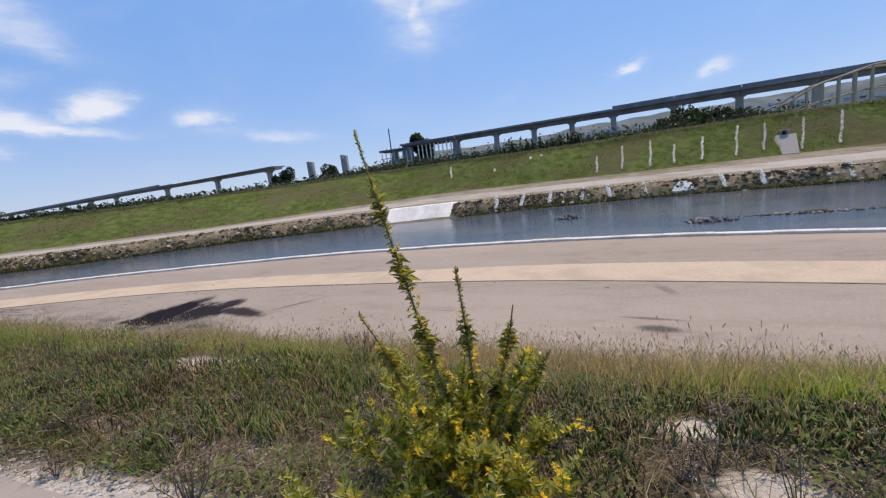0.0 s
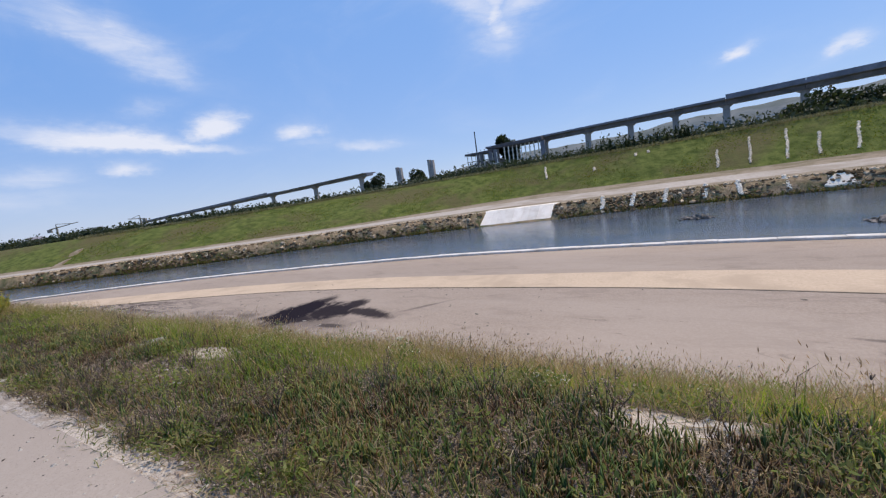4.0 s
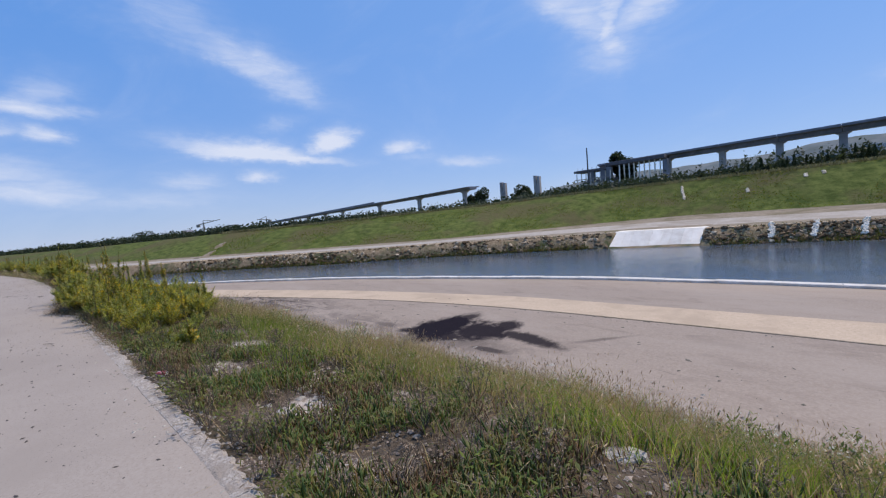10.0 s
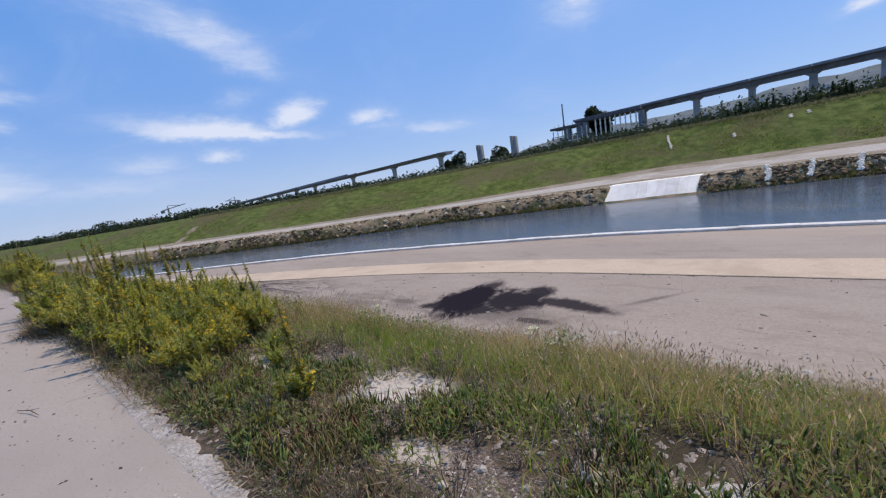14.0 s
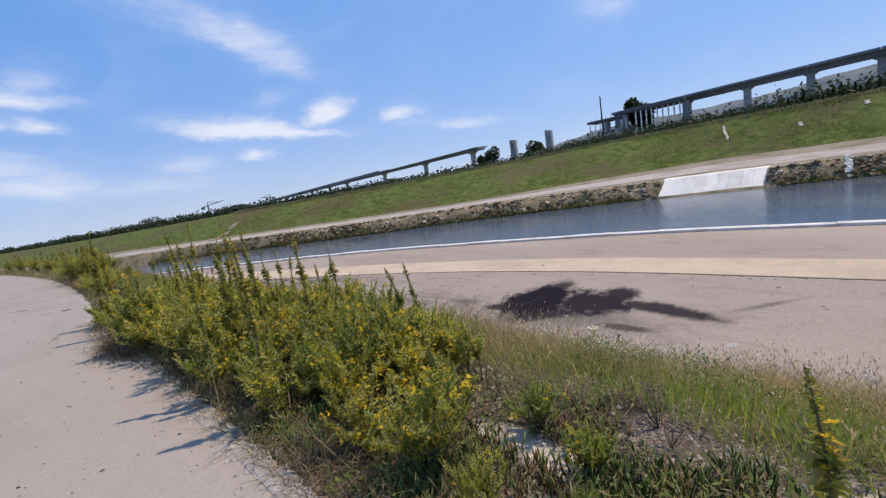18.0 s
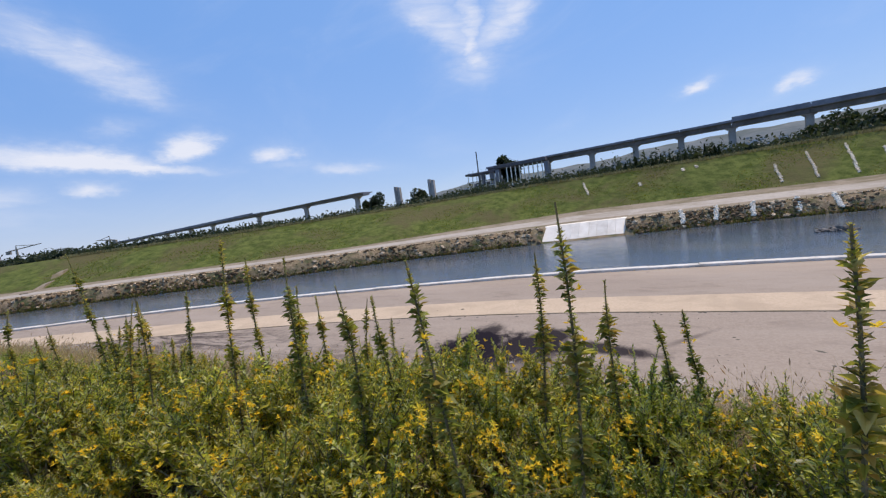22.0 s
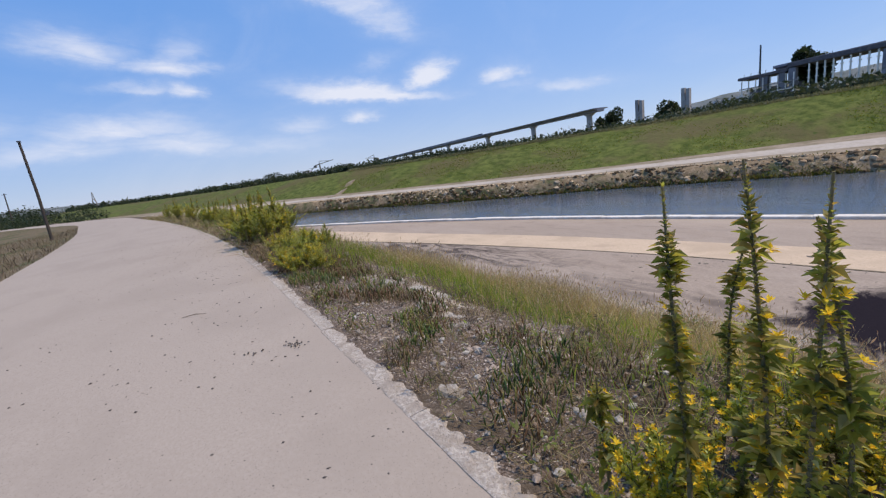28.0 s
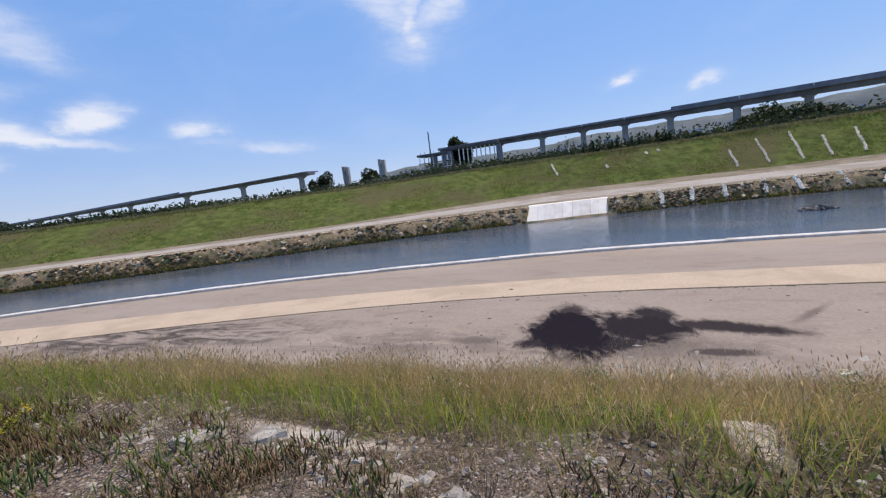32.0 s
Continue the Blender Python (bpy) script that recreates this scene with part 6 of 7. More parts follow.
def shrub(seed, h, wid, stems, spikes, bloom, leafy=1.0):
    """One plant: upright leafy shoots on bare branching stems, withered leaves below, yellow flower heads on top."""
    r = random.Random(seed)
    plant = base("flowering_shrub", (0, 0, -50), "green flowering shrub with yellow heads and tall leafy spikes", "shrub", "flowering shrubs by the path")
    st, lf, fl, dead = Geo(), Geo(), Geo(), Geo()
    for k in range(stems):
        a = k * 2.4 + r.uniform(-0.4, 0.4)
        reach = wid * ((k + 0.5) / stems) ** 0.6 * r.uniform(0.7, 1.1)
        hh = h * (1 - 0.42 * (reach / wid) ** 2) * r.uniform(0.72, 1.08)
        pts = [Vector((math.cos(a) * reach * t**1.2, math.sin(a) * reach * t**1.2, hh * (1.2 * t - 0.2 * t * t))) for t in (0, 0.25, 0.5, 0.75, 1.0)]
        st.tube(pts, [0.008, 0.0065, 0.005, 0.004, 0.002], 4, False)
        shoots = [(pts[2].lerp(pts[3], 0.5), pts[4])]
        for b in range(8):
            t = r.uniform(0.3, 0.95)
            i = min(3, int(t * 4))
            p = pts[i].lerp(pts[i + 1], t * 4 - i)
            q = p + Vector((math.cos(a) * 0.35 + r.gauss(0, 0.42), math.sin(a) * 0.35 + r.gauss(0, 0.42), r.uniform(0.55, 1.5))).normalized() * h * r.uniform(0.13, 0.3)
            st.tube([p, q], [0.0035, 0.0015], 3, False)
            shoots.append((p, q))
        for p, q in shoots:
            n = max(8, int(40 * (q - p).length / 0.2))
            b, keen = r.uniform(0, 6), r.uniform(0.7, 1.15)
            for i in range(n):
                t = (i + r.random()) / n
                b += 2.4 + r.uniform(-0.5, 0.5)
                ln = leafy * 0.043 * keen * (1.15 - 0.6 * t) * r.uniform(0.5, 1.35)
                c = p.lerp(q, 0.1 + 0.9 * t)
                (lf if c.z > 0.16 * h or r.random() < 0.3 else dead).leaf(c, (math.cos(b), math.sin(b), r.uniform(0.0, 1.2) + 0.8 * t), ln, ln * r.uniform(0.24, 0.42), droop=r.uniform(-0.2, 0.45))
            if r.random() < bloom * 0.6 and q.z > 0.4 * h:
                for _ in range(r.choice((1, 2, 3, 5))):
                    flower(fl, q + Vector((r.gauss(0, 0.018), r.gauss(0, 0.018), r.uniform(-0.06, 0.015))), r, r.uniform(0.012, 0.021))
        for _ in range(16):
            t = r.uniform(0.05, 0.55)
            i = min(3, int(t * 4))
            b = r.uniform(0, 6.3)
            dead.leaf(pts[i].lerp(pts[i + 1], t * 4 - i), (math.cos(b), math.sin(b), r.uniform(-1.2, 0.6)), r.uniform(0.02, 0.05), r.uniform(0.006, 0.014), droop=0.3)
    part("branchwork", st, STEM, plant)
    part("foliage", lf, SHRUB_LEAF, plant)
    part("withered_foliage", dead, DEAD_LEAF, plant, "brown withered leaves on the lower stems")
    if fl.v:
        part("blossom", fl, FLOWER, plant, "bright yellow flower heads")
    for k in range(spikes):
        s, g, f = spike(seed * 10 + k, h * r.uniform(1.15, 1.45), 0.45)
        a, d = r.uniform(0, 6.3), wid * r.uniform(0.1, 0.7)
        sp = part("flower_spike", g, SPIKE_LEAF, plant, "tall narrow leafy spike")
        sp.location = (math.cos(a) * d, math.sin(a) * d, 0)
        part("spike_stem", s, STEM, sp)
        if f.v:
            part("spike_blossom", f, FLOWER, sp)
    return plant


makers = [shrub(41, 0.78, 0.40, 17, 0, 0.30), shrub(42, 0.82, 0.44, 17, 2, 0.2), shrub(43, 0.7, 0.43, 17, 0, 0.45), shrub(44, 0.78, 0.4, 16, 2, 0.25), shrub(45, 0.66, 0.40, 15, 0, 0.5), shrub(46, 0.82, 0.42, 17, 1, 0.2), shrub(47, 0.74, 0.40, 16, 0, 0.12), shrub(48, 0.6, 0.36, 10, 0, 1.2, 1.15), shrub(49, 0.66, 0.38, 10, 0, 1.0, 1.15)]
rb = random.Random(77)
spots = []
for i in range(4000):
    x, v = rb.uniform(-27.75, -18.9), rb.uniform(-0.22, 2.3)
    lo = np.interp(x, [-27.6, -26.6, -24.4, -22.9, -20.6, -19.6, -18.2], [0.35, 0.15, 0.0, 0.2, 0.3, 0.35, 0.6])
    hi = np.interp(x, [-27.75, -27.2, -26.4, -20.6, -19.8, -18.9], [0.85, 1.15, 2.3, 2.1, 1.3, 0.7])
    if v < lo or v > hi or (-26.2 < x < -24.6 and v > 1.1):
        continue
    if all((x - p[0]) ** 2 + (v - p[1]) ** 2 > (0.36 if x > -25.2 else 0.44) ** 2 for p in spots):
        spots.append((x, v))
spots = sorted(spots[:170], key=lambda p: p[1] < 0.5)
placed = [(x, kerb_y(x) + 0.1 + v, rb.uniform(0.78, 1.08) * (0.85 if x > -20.2 else 1.0) * (0.88 if v > 1.7 else 1.0) * (0.9 if x < -25.3 else 1.14 if x < -21.5 else 1.0)) for x, v in spots]
placed += [(-18.7, 1.55, 0.5), (-18.3, 1.75, 0.42), (-18.45, 2.15, 0.48), (-18.05, 1.5, 0.38), (-17.75, 1.8, 0.36), (-18.9, 2.35, 0.55), (-17.4, 1.55, 0.3), (-25.05, 1.0, 0.7), (-24.55, 0.95, 0.72), (-24.1, 0.98, 0.72), (-27.2, 0.78, 0.5), (-26.8, 0.74, 0.5), (-34.1, 1.12, 0.68), (-34.65, 1.02, 0.72), (-33.95, 1.5, 0.66), (-34.5, 1.5, 0.8), (-35.1, 1.25, 0.72), (-35.2, 1.7, 0.95), (-36.0, 1.7, 0.9), (-36.4, 1.2, 0.75), (-37.3, 1.6, 0.8), (-38.6, 1.3, 1.3), (-39.3, 1.7, 1.4), (-40.2, 1.2, 1.35), (-39.0, 0.9, 1.2), (-40.9, 1.6, 1.4), (-41.8, 1.0, 1.35), (-42.7, 1.6, 1.3), (-39.9, 2.1, 1.2), (-36.6, 2.4, 0.8), (-43.8, 1.1, 1.1), (-45, 1.7, 1.0), (-48, 1.0, 1.1), (-50.5, 0.9, 1.2), (-52, 0.4, 1.25), (-53.5, 0.6, 1.1), (-55, 0.2, 1.3), (-57, -0.3, 1.35), (-60, -0.6, 1.2), (-62, -1.2, 1.3), (-64, -1.2, 1.3), (-67, -2.0, 1.3)]
clone = None
for i, (x, y, s) in enumerate(placed):
    m = pose(x, y, ground_at(x, y) - (0.01 if x > -30 else 0.04 * s), rb.uniform(-4, 4), rb.uniform(-4, 4), rb.uniform(0, 360)) @ Matrix.Diagonal((s * (1.0 if x > -30 else 1.15), s * (1.0 if x > -30 else 1.15), s * rb.uniform(0.9, 1.12), 1))
    if i < len(makers):
        makers[i].matrix_basis = m
        clone = makers[i]
    else:
        clone = copy_thing(makers[6 if x > -18.95 else rb.choice((0, 2, 4, 6)) if x > -25.4 else rb.choice((7, 8, 7, 8, 2)) if x > -30 else rb.choice((2, 4, 0, 5) if x > -37.5 else (1, 3, 1, 3, 5))], Matrix.Identity(4))
        clone.matrix_basis = m

# the lone plant at the start of the walk, with its long spike
def lone(x, y, seed, h, wid, stems, bloom, spikes, label):
    p = shrub(seed, h, wid, stems, 0, bloom, 1.45 if seed == 61 else 1.15)
    tagged(p, label)
    p.matrix_basis = pose(x, y, ground_at(x, y) - 0.01, 0, 0, 20)
    for k, (dx, dy, sh, tilt) in enumerate(spikes):
        s, g, f = spike(seed * 7 + k, sh, 0.3, 1.12 if seed == 74 else 1.25 if seed == 63 else 1.0 + 0.25 * ((seed * 7) % 5) / 5 - 0.12, 0.07 if seed < 64 or seed in (74, 94, 95) else 0.02)
        sp = part("flower_spike", g, SPIKE_LEAF, p, "tall narrow leafy spike")
        sp.matrix_local = pose(dx, dy, 0, 0, tilt, 0)
        part("spike_stem", s, STEM, sp)
        part("spike_blossom", f, FLOWER, sp)


lone(-0.68, 1.6, 61, 0.76, 0.82, 30, 0.5, ((0.0, 0.0, 1.9, -8), (0.04, 0.02, 1.26, 2), (0.1, 0.05, 1.08, 12), (-0.12, 0.03, 1.12, -13), (0.16, 0.0, 0.9, 20)), "yellow-flowering shrub with one tall leafy spike on the shoulder")
lone(-17.5, 1.9, 62, 0.34, 0.18, 8, 0.5, ((0.0, 0.0, 0.97, -4),), "slender leafy spike plant with a few yellow heads")
lone(-27.53, 1.1, 63, 0.5, 0.3, 14, 0.9, ((0.0, 0.0, 1.45, 0), (0.14, 0.1, 0.72, 8), (-0.2, 0.05, 0.7, -5), (0.3, 0.1, 0.75, 6)), "yellow-flowering shrub with a thick leafy spike")
# tall spikes standing over the shrubs: place, height of the tip
SPIKES = [
    (-23.04, 1.61, 1.62), (-22.83, 1.82, 1.45), (-24.2, 2.55, 1.42), (-25.4, 1.75, 1.66), (-25.9, 0.9, 1.71), (-24.24, 1.66, 1.25), (-24.5, 1.8, 1.22), (-25.2, 2.0, 1.05),
    (-23.39, 2.27, 1.19), (-23.67, 2.78, 1.0), (-23.13, 3.1, 0.72), (-22.54, 2.17, 1.13), (-22.24, 1.58, 1.33), (-21.97, 1.82, 1.23), (-22.87, 1.91, 1.27), (-23.07, 2.75, 0.98),
    (-21.22, 2.35, 1.15), (-21.49, 2.14, 1.34), (-20.89, 3.0, 0.82), (-21.04, 2.86, 0.79), (-23.71, 1.45, 1.35), (-21.2, 1.42, 1.58), (-20.62, 1.3, 1.47), (-21.55, 1.15, 1.48),
    (-27.2, 0.84, 1.5), (-27.05, 0.82, 1.47), (-27.08, 0.86, 1.38), (-27.6, 1.88, 1.14), (-25.3, 2.6, 1.15), (-20.0, 2.7, 0.45), (-19.75, 2.6, 0.48), (-19.5, 2.0, 0.62), (-26.2, 2.2, 0.75), (-25.9, 2.1, 1.0),
]
for k, (x, y, tip) in enumerate(SPIKES):
    lone(x, y, 70 + k, 0.5, 0.26, 6, 0.3, ((0.0, 0.0, tip - ground_at(x, y), 0.0),), "slender shrub with one very tall leafy spike")

# wild carrots and dark seed heads
def umbel(seed, h, mat, head, flatness):
    r = random.Random(seed)
    p = base("wild_carrot", (0, 0, -50), "white wild carrot umbel over the dry grass" if mat is UMBEL else "dark dried seed umbel on a thin stalk", "wildflower", "umbels on the embankment")
    part("stalk", Geo().tube([(0, 0, 0), (r.uniform(-0.03, 0.03), 0.02, h * 0.5), (r.uniform(-0.05, 0.05), 0.0, h)], [0.004, 0.003, 0.002], 4), STEM, p)
    g = Geo()
    for i in range(46 if mat is UMBEL else 24):
        a, d = r.uniform(0, 6.3), head * r.random() ** 0.5
        c = Vector((math.cos(a) * d, math.sin(a) * d, h + flatness * d * d / head + r.uniform(-0.006, 0.006)))
        e = head * 0.17
        g.add([c + Vector((-e, 0, 0)), c + Vector((0, -e, 0.3 * e)), c + Vector((e, 0, 0)), c + Vector((0, e, 0.3 * e)), c + Vector((0, 0, -e * 0.8))], [(0, 1, 2, 3), (0, 4, 1), (1, 4, 2), (2, 4, 3), (3, 4, 0)])
        g.tube([(0, 0, h - head * 0.9), c], [0.0012, 0.0008], 3, False)
    part("umbel", g, mat, p)
    return p


whites = [umbel(i, h, UMBEL, hd, 0.15) for i, (h, hd) in enumerate(((0.55, 0.07), (0.62, 0.085), (0.5, 0.06)))]
darks = [umbel(i + 9, h, DARK_HEAD, hd, 1.2) for i, (h, hd) in enumerate(((0.52, 0.026), (0.62, 0.03), (0.46, 0.022)))]
white_at = [(-19.54, 4.77), (-19.45, 4.22), (-19.64, 4.21), (-19.38, 4.3), (-25.0, 5.2), (-26.4, 4.6)]
white_at += [(-16.85, 6.7), (-16.1, 6.7), (-15.5, 6.8), (-15.3, 6.6), (-15.0, 6.7), (-14.4, 6.7), (-13.9, 6.6), (-16.84, 4.8), (-16.6, 4.7), (-16.45, 4.8), (-16.87, 4.5), (-16.8, 4.3), (-27.3, 4.6), (-7.7, 4.5), (-24.5, 2.3), (-24.62, 2.4), (-24.45, 2.5)]
white_at += [(rb.gauss(-15.2, 1.0), rb.gauss(6.7, 0.3)) for _ in range(40)] + [(rb.uniform(-27, -23), rb.uniform(4.6, 6.4)) for _ in range(6)] + [(rb.uniform(-10, -4), rb.uniform(6.2, 7.8)) for _ in range(10)]
dark_at = [(rb.uniform(-26, -8), rb.uniform(5.0, 7.2)) for _ in range(60)] + [(rb.uniform(-8, 6), rb.uniform(4.5, 7.0)) for _ in range(22)] + [(rb.uniform(-24, -20), rb.uniform(4.4, 6.4)) for _ in range(26)] + [(-3.1, 3.6), (-2.0, 3.9)]
for made, spots in ((whites, white_at), (darks, dark_at)):
    for i, (x, y) in enumerate(spots):
        m = pose(x, y, ground_at(x, y) - 0.02, rb.uniform(-7, 7), rb.uniform(-7, 7), rb.uniform(0, 360)) @ Matrix.Scale(rb.uniform(0.8, 1.15) * (0.6 if y > 5.5 else 0.8), 4)
        if i < 3:
            made[i].matrix_basis = m
        else:
            copy_thing(made[i % 3], Matrix.Identity(4)).matrix_basis = m

# tangle of arched stalks over the shoulder, dry and green
def tangle(x, y, reach, wid, mats, label, z=None):
    n = len(x)
    a, k = rng.uniform(0, 6.3, n), rng.uniform(-0.8, 0.8, n)
    ln, up = reach * rng.uniform(0.5, 1.4, n), rng.uniform(0.15, 0.95, n)
    z = slope_height(x, y) if z is None else z
    pts = []
    for t in (0.0, 0.5, 1.0):
        b = a + k * t
        pts.append(np.stack([x + np.cos(b) * ln * t * (1 - 0.5 * up), y + np.sin(b) * ln * t * (1 - 0.5 * up), z - 0.01 + ln * up * (1.5 * t - 0.9 * t * t)], 1))
    s = np.stack([-np.sin(a), np.cos(a), rng.uniform(-0.6, 0.6, n)], 1) * (wid * rng.uniform(0.5, 1.3, n))[:, None]
    v = np.stack([q + e * s * f for q, f in zip(pts, (1.0, 0.85, 0.3)) for e in (-0.5, 0.5)], 1).reshape(-1, 3)
    k = np.arange(n)[:, None] * 6
    f = np.concatenate([k + [[2 * i, 2 * i + 1, 2 * i + 3, 2 * i + 2]] for i in range(2)])
    tagged(new("weed_tangle", strips("weed_tangle", v, f, mats)), label, "weeds", kind="stuff")


x, y, v = strew(150000, -29, 6, 0.05, 3.4, 1.0)
low = np.exp(-(((v - 0.95) / 1.1) ** 2)) * (0.25 + 0.9 * patchy(x, y, 1.7, 19)) * np.where((x > -19.9) & (x < -8), 0.62, 0.85) * np.where(x < -20.5, 0.35, 1.0)
ok = (rng.random(len(x)) < low * 0.8) & ~bare(x, y, 1.1)
tangle(x[ok], y[ok], 0.28, 0.0055, TANGLE, "tangle of dry and green weed stalks beside the path")
# clumps that creep over the edge of the path
cx = rng.uniform(-24, 5, 95)
pick = rng.integers(0, 95, 21000)
reach = rng.uniform(0.08, 0.22, 95)[pick]
x = cx[pick] + rng.normal(0, 1, 21000) * reach * 1.4
y = KERB_Y(x)[:, 0] + rng.uniform(0.14, 0.46, 95)[pick] + rng.normal(0, 1, 21000) * reach * 0.6
dull = rng.random(95)[pick] < 0.5
tangle(x[dull], y[dull], 0.13, 0.006, DARK_WEED, "brown weeds creeping over the path edge")
tangle(x[~dull], y[~dull], 0.13, 0.007, KERB_WEED, "dark green weeds creeping over the path edge")
x, y, v = strew(36000, -38, -27, 0.12, 2.3, 1.0)
ok = rng.random(len(x)) < np.where(x > -30, 1.0, 0.85) * np.clip(patchy(x, y, 0.8, 21) * 1.6 - 0.35, 0, 1)
dull = rng.random(len(x)) < 0.6
tangle(x[ok & dull], y[ok & dull], 0.14, 0.006, DARK_WEED, "dark withered weeds on the gravel shoulder")
tangle(x[ok & ~dull], y[ok & ~dull], 0.17, 0.0045, TANGLE, "sparse dry weed stalks on the gravel shoulder")
x, y, v = strew(9500, -27.6, -18.8, -0.3, 0.75, 0.8)
ok = v > np.interp(x, [-27.6, -26.8, -24.4, -23.2, -18.8], [0.0, -0.3, -0.28, -0.05, 0.0])
x, y = x[ok], y[ok]
dull = rng.random(len(x)) < 0.55
tangle(x[dull], y[dull], 0.3, 0.0055, DARK_WEED, "dead brown weeds hanging over the kerb")
tangle(x[~dull], y[~dull], 0.26, 0.005, TANGLE, "dry and green stalks hanging over the kerb")
x, y, v = strew(5600, -27.6, -19.4, 0.0, 2.5, 1.0)
ok = rng.random(len(x)) < np.where((x > -26.4) & (x < -24.4) & (v > 1.0), 1.0, 0.55 * patchy(x, y, 1.2, 29))
dull = rng.random(len(x)) < 0.6
tangle(x[ok & dull], y[ok & dull], 0.8, 0.005, DARK_WEED, "dead brown stalks standing among the shrubs")
tangle(x[ok & ~dull], y[ok & ~dull], 0.75, 0.0045, TANGLE, "pale dry stalks standing among the shrubs")
x = rng.normal(-24.8, 0.4, 2600)
y = KERB_Y(x)[:, 0] + rng.normal(-0.05, 0.15, 2600)
tangle(x, y, 0.2, 0.008, DARK_WEED, "withered brown leaves heaped at the foot of the shrubs")
x, y, v = strew(3200, -38.4, -34.4, 0.2, 1.5, 1.0)
tangle(x, y, 0.5, 0.006, DARK_WEED, "brown twiggy weeds between the shrubs by the kerb")
x, y, v = strew(9000, -75, -36, 0.0, 3.0, 1.0)
tangle(x, y, 0.55, 0.012, TANGLE, "brown and green weeds along the bend of the path")

x, y, v = strew(42000, -36, 8, 1.8, 8.0, 0.9)
ok = rng.random(len(x)) < 0.35 + 0.65 * patchy(x, y, 1.1, 27)
tangle(x[ok], y[ok], 0.42, 0.0045, TANGLE, "crossing dry stalks in the grass of the embankment")
x, y, v = strew(26000, -36, 8, 2.0, 8.0, 0.8)
ok = rng.random(len(x)) < np.clip((patchy(x, y, 1.6, 25) - 0.42) * 3, 0.03, 1) * np.clip((v - 1.8) / 1.2, 0, 1) * np.where((x < -19) & (x > -27) & (v < 5), 1.4, 0.8)
tangle(x[ok], y[ok], 0.52, 0.006, DARK_WEED, "dead brown weeds standing in the grass of the embankment")


# low leafy weeds
x, y, v = strew(190000, -36, 6, 0.05, 3.8, 1.0)
spot = np.clip((patchy(x, y, 0.9, 23) - np.where((x < -11.5) & (x > -22), 0.33, 0.42)) * 3.0, 0, 1) * np.where(x < -27, 0.3, 1.0)
ok = (rng.random(len(x)) < spot) & ~bare(x, y, 0.9)
x, y = x[ok], y[ok]
n = len(x)
a, ln, tip = rng.uniform(0, 6.3, n), rng.uniform(0.02, 0.055, n), rng.uniform(-0.2, 1.0, n)
c = np.stack([x, y, slope_height(x, y) + rng.uniform(0.01, 0.16, n)], 1)
u = np.stack([np.cos(a), np.sin(a), tip], 1) * ln[:, None]
s = np.stack([-np.sin(a), np.cos(a), rng.normal(0, 0.3, n)], 1) * (ln * 0.22)[:, None]
v4 = np.stack([c, c + u * 0.5 - s, c + u, c + u * 0.5 + s], 1).reshape(-1, 3)
tagged(new("low_weeds", strips("low_weeds", v4, np.arange(4 * n).reshape(-1, 4), WEED_LEAF)), "low leafy green weeds among the ice plant", "weeds", kind="stuff")

# bushy weeds on the embankment, with specks of pale blossom
cx = np.r_[rng.uniform(-22.5, -14, 46), rng.uniform(-14, -3, 22), rng.uniform(-34, -24, 12)]
cy = KERB_Y(cx)[:, 0] + np.r_[rng.uniform(2.6, 6.0, 46), rng.uniform(2.0, 5.5, 22), rng.uniform(3.0, 6.0, 12)]
tall, wide = rng.uniform(0.22, 0.55, 80), rng.uniform(0.16, 0.42, 80)
for share, size, mats, name, label, low in ((52000, 0.034, WEED_LEAF, "bushy_weeds", "bushy green weeds standing in the grass of the embankment", 0.0), (5200, 0.013, UMBEL, "weed_blossom", "specks of pale blossom over the bushy weeds", 0.7)):
    pick = rng.integers(0, 80, share)
    a, d, u = rng.uniform(0, 6.3, share), rng.random(share) ** 0.6, low + (1 - low) * rng.random(share) ** 0.7
    x, y = cx[pick] + np.cos(a) * d * wide[pick] * (0.5 + 0.6 * u), cy[pick] + np.sin(a) * d * wide[pick] * (0.5 + 0.6 * u)
    c = np.stack([x, y, slope_height(x, y) + tall[pick] * u * (1.15 - 0.4 * d)], 1)
    b, ln = rng.uniform(0, 6.3, share), size * rng.uniform(0.5, 1.3, share)
    u3 = np.stack([np.cos(b), np.sin(b), rng.uniform(-0.1, 1.2, share)], 1) * ln[:, None]
    s3 = np.stack([-np.sin(b), np.cos(b), rng.normal(0, 0.3, share)], 1) * (ln * (0.2 if low == 0 else 0.45))[:, None]
    v4 = np.stack([c, c + u3 * 0.5 - s3, c + u3, c + u3 * 0.5 + s3], 1).reshape(-1, 3)
    tagged(new(name, strips(name, v4, np.arange(4 * share).reshape(-1, 4), mats)), label, "weeds", kind="stuff")

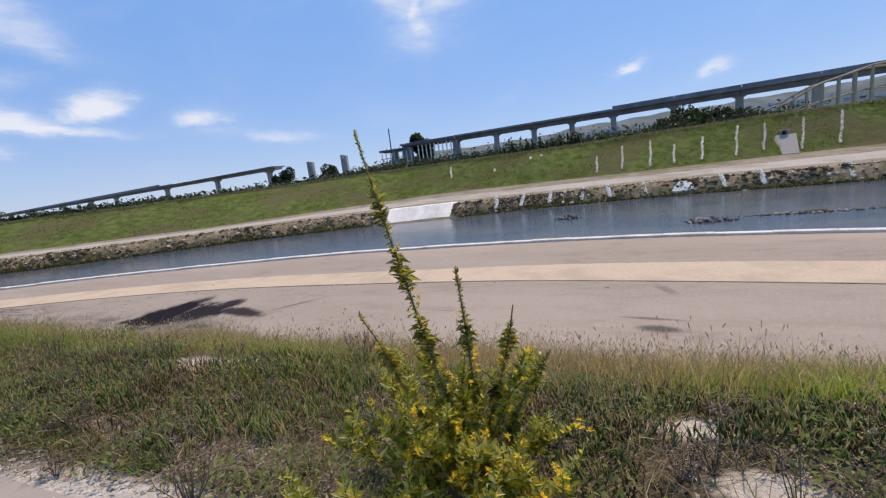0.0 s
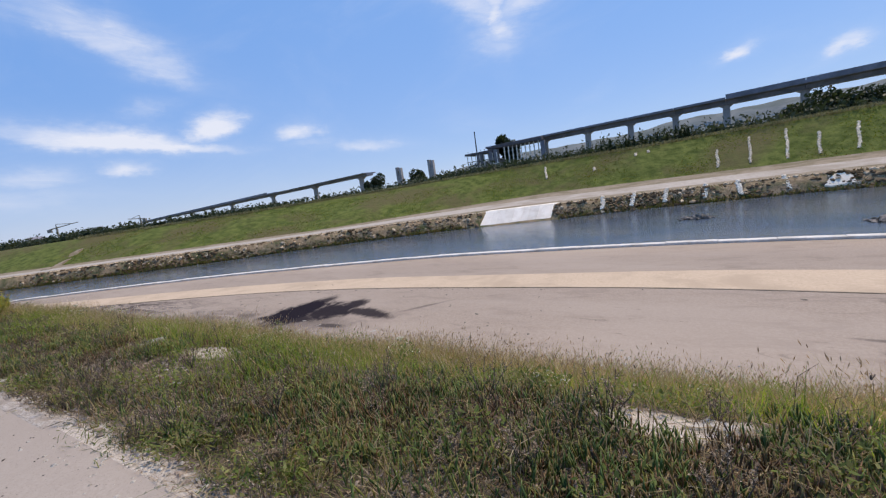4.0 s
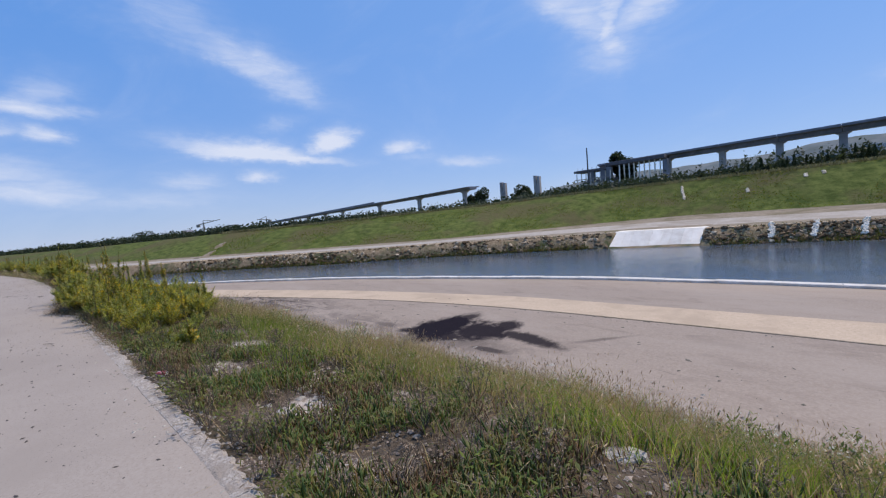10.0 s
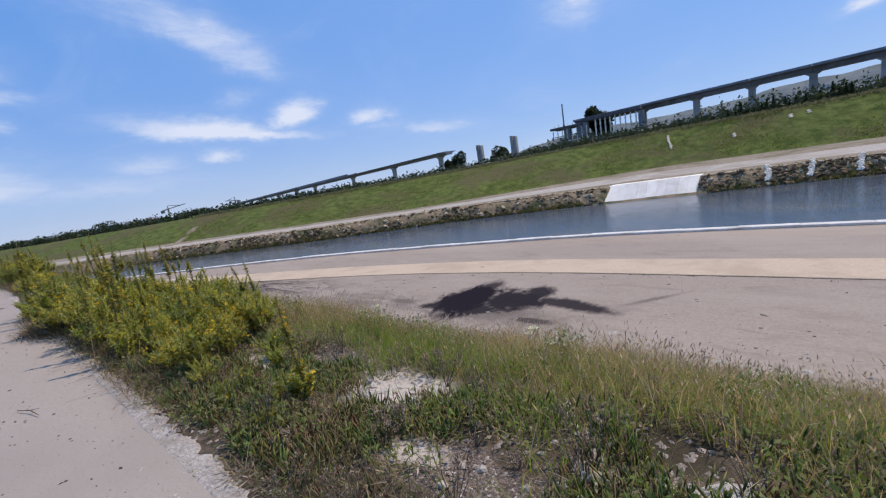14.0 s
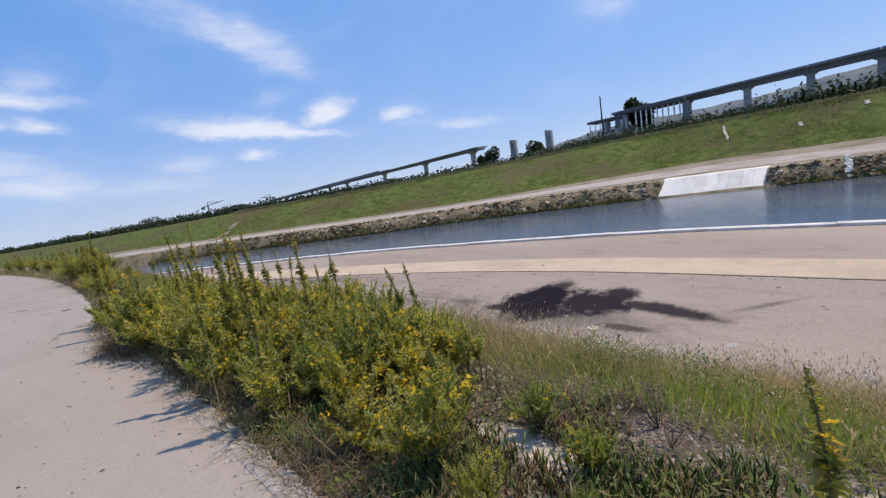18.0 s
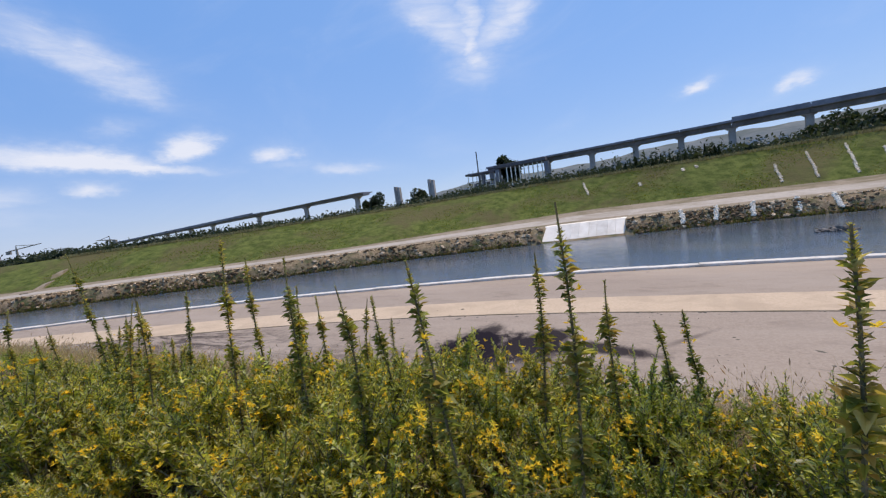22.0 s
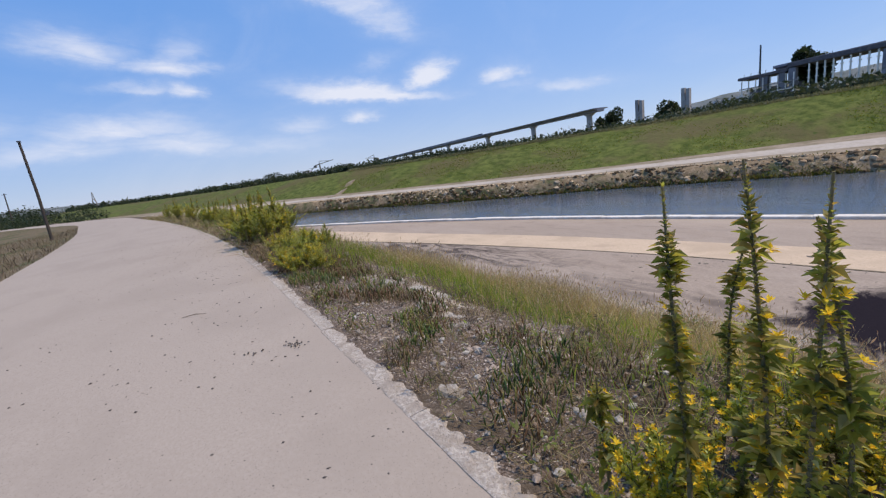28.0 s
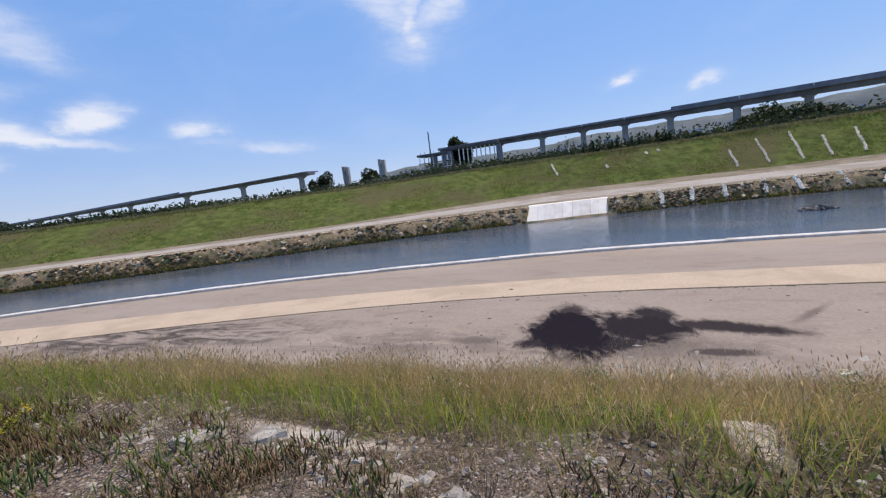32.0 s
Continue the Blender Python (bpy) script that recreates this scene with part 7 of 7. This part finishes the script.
# dry twiggy weeds on the shoulder
def dry_weed(seed, h, dense):
    r = random.Random(seed)
    p = base("dry_weed", (0, 0, -50), "brown dried-out branching weed on the shoulder", "weed", "dry weeds")
    st, tips = Geo(), Geo()
    for k in range(dense):
        a = k * 2.4
        q0 = Vector((0, 0, 0))
        q1 = Vector((math.cos(a) * h * r.uniform(0.1, 0.3), math.sin(a) * h * r.uniform(0.1, 0.3), h * r.uniform(0.35, 0.6)))
        q2 = q1 + Vector((math.cos(a) * h * r.uniform(0, 0.25), math.sin(a) * h * r.uniform(0, 0.25), h * r.uniform(0.25, 0.5)))
        st.tube([q0, q1, q2], [0.0045, 0.003, 0.0015], 4, False)
        for b in range(5):
            t = r.uniform(0.2, 1)
            s = q1.lerp(q2, t)
            e = s + Vector((r.gauss(0, 0.5), r.gauss(0, 0.5), 0.7)).normalized() * h * r.uniform(0.1, 0.22)
            st.tube([s, e], [0.002, 0.001], 3, False)
            for _ in range(6):
                tips.leaf(s.lerp(e, r.random()), (r.gauss(0, 1), r.gauss(0, 1), r.uniform(0, 1)), r.uniform(0.012, 0.03), 0.008)
    part("branchwork", st, BARK, p)
    part("withered_foliage", tips, LITTER, p)
    return p


weeds = [dry_weed(i, h, d) for i, (h, d) in enumerate(((0.3, 7), (0.42, 9), (0.22, 8), (0.5, 6)))]
weed_at = []
for i in range(420):
    x = rb.uniform(-38, 5)
    v = abs(rb.gauss(0.75, 0.8)) + 0.08
    if -28.3 < x < -20 and v < 2:
        continue
    weed_at.append((x, kerb_y(x) + v))
for i, (x, y) in enumerate(weed_at):
    m = pose(x, y, ground_at(x, y) - 0.01, rb.uniform(-14, 14), rb.uniform(-14, 14), rb.uniform(0, 360)) @ Matrix.Scale(rb.uniform(0.5, 1.0) * (0.6 if x < -28 else 1.0), 4)
    if i < 4:
        weeds[i].matrix_basis = m
    else:
        copy_thing(weeds[i % 4], Matrix.Identity(4)).matrix_basis = m

# ---- growth on the far side ----
def tufts(name, pts, h, wid, mats, label, category):
    x, y, z = pts
    blades(name, x, y, h * rng.uniform(0.5, 1.3, len(x)), wid * rng.uniform(0.6, 1.4, len(x)), 0.9, mats, label, category, z=z)


n = 30000
x, t = rng.uniform(-150, 62, n), rng.random(n)
f, c = FOOT(x), CROWN(x)
y = blend(f[:, 0], c[:, 0], t)
ok = rng.random(n) < 0.15 + 0.85 * patchy(x, y, 9, 8)
x, y, t, f, c = x[ok], y[ok], t[ok], f[ok], c[ok]
z = blend(f[:, 1], c[:, 1], t) - 0.1
tufts("levee_tufts", (x, y, z + 0.06), 0.16, 0.26, LEVEE_BLADE, "uneven green grass tufts over the levee slope", "grass")
n = 26000
x, t = rng.uniform(-140, 60, n), rng.random(n) ** 1.9
t = np.where((x < -44) & (rng.random(n) < 0.75), 0.62 * t, t)
ok = ((x < -42) | (x > -26)) & (rng.random(n) < np.where(x < -44, 0.9, np.where(x > -26, 0.75, 0.12 + 0.5 * patchy(x, 0 * x, 11, 10))))
x, t = x[ok], t[ok]
y = SHORE(x)[:, 0] - 0.1 + 3.0 * t
tufts("bank_weeds", (x, y, blend(Z_WATER, -4.1, np.minimum(1, t))), 0.42, 0.15, BANK_BLADE, "green weeds growing between the bank stones", "weeds")
n = 9000
x = rng.uniform(-75, -5, n)
y = VERGE_L(x)[:, 0] - rng.random(n) ** 1.5 * 14
tufts("verge_weeds", (x, y, -0.07 * (VERGE_L(x)[:, 0] - y) - 0.08), 0.3, 0.02, DARK_WEED, "brown dry weeds on the landward verge", "weeds")

n = 16000
x = rng.uniform(-160, 64, n)
y = CROWN(x)[:, 0] + rng.normal(0.3, 0.9, n)
tufts("crest_grass", (x, y, CROWN(x)[:, 1] - 0.15), 0.75, 0.12, VERGE_BLADE, "rough olive and tan grass along the levee crest", "grass")
n = 5000
x = rng.uniform(-72, -12, n)
y = VERGE_L(x)[:, 0] - 0.2 - rng.random(n) ** 1.3 * 9
tangle(x, y, 0.45, 0.014, DARK_WEED, "dark brown weeds on the landward verge", -0.07 * (VERGE_L(x)[:, 0] - y) - 0.08)
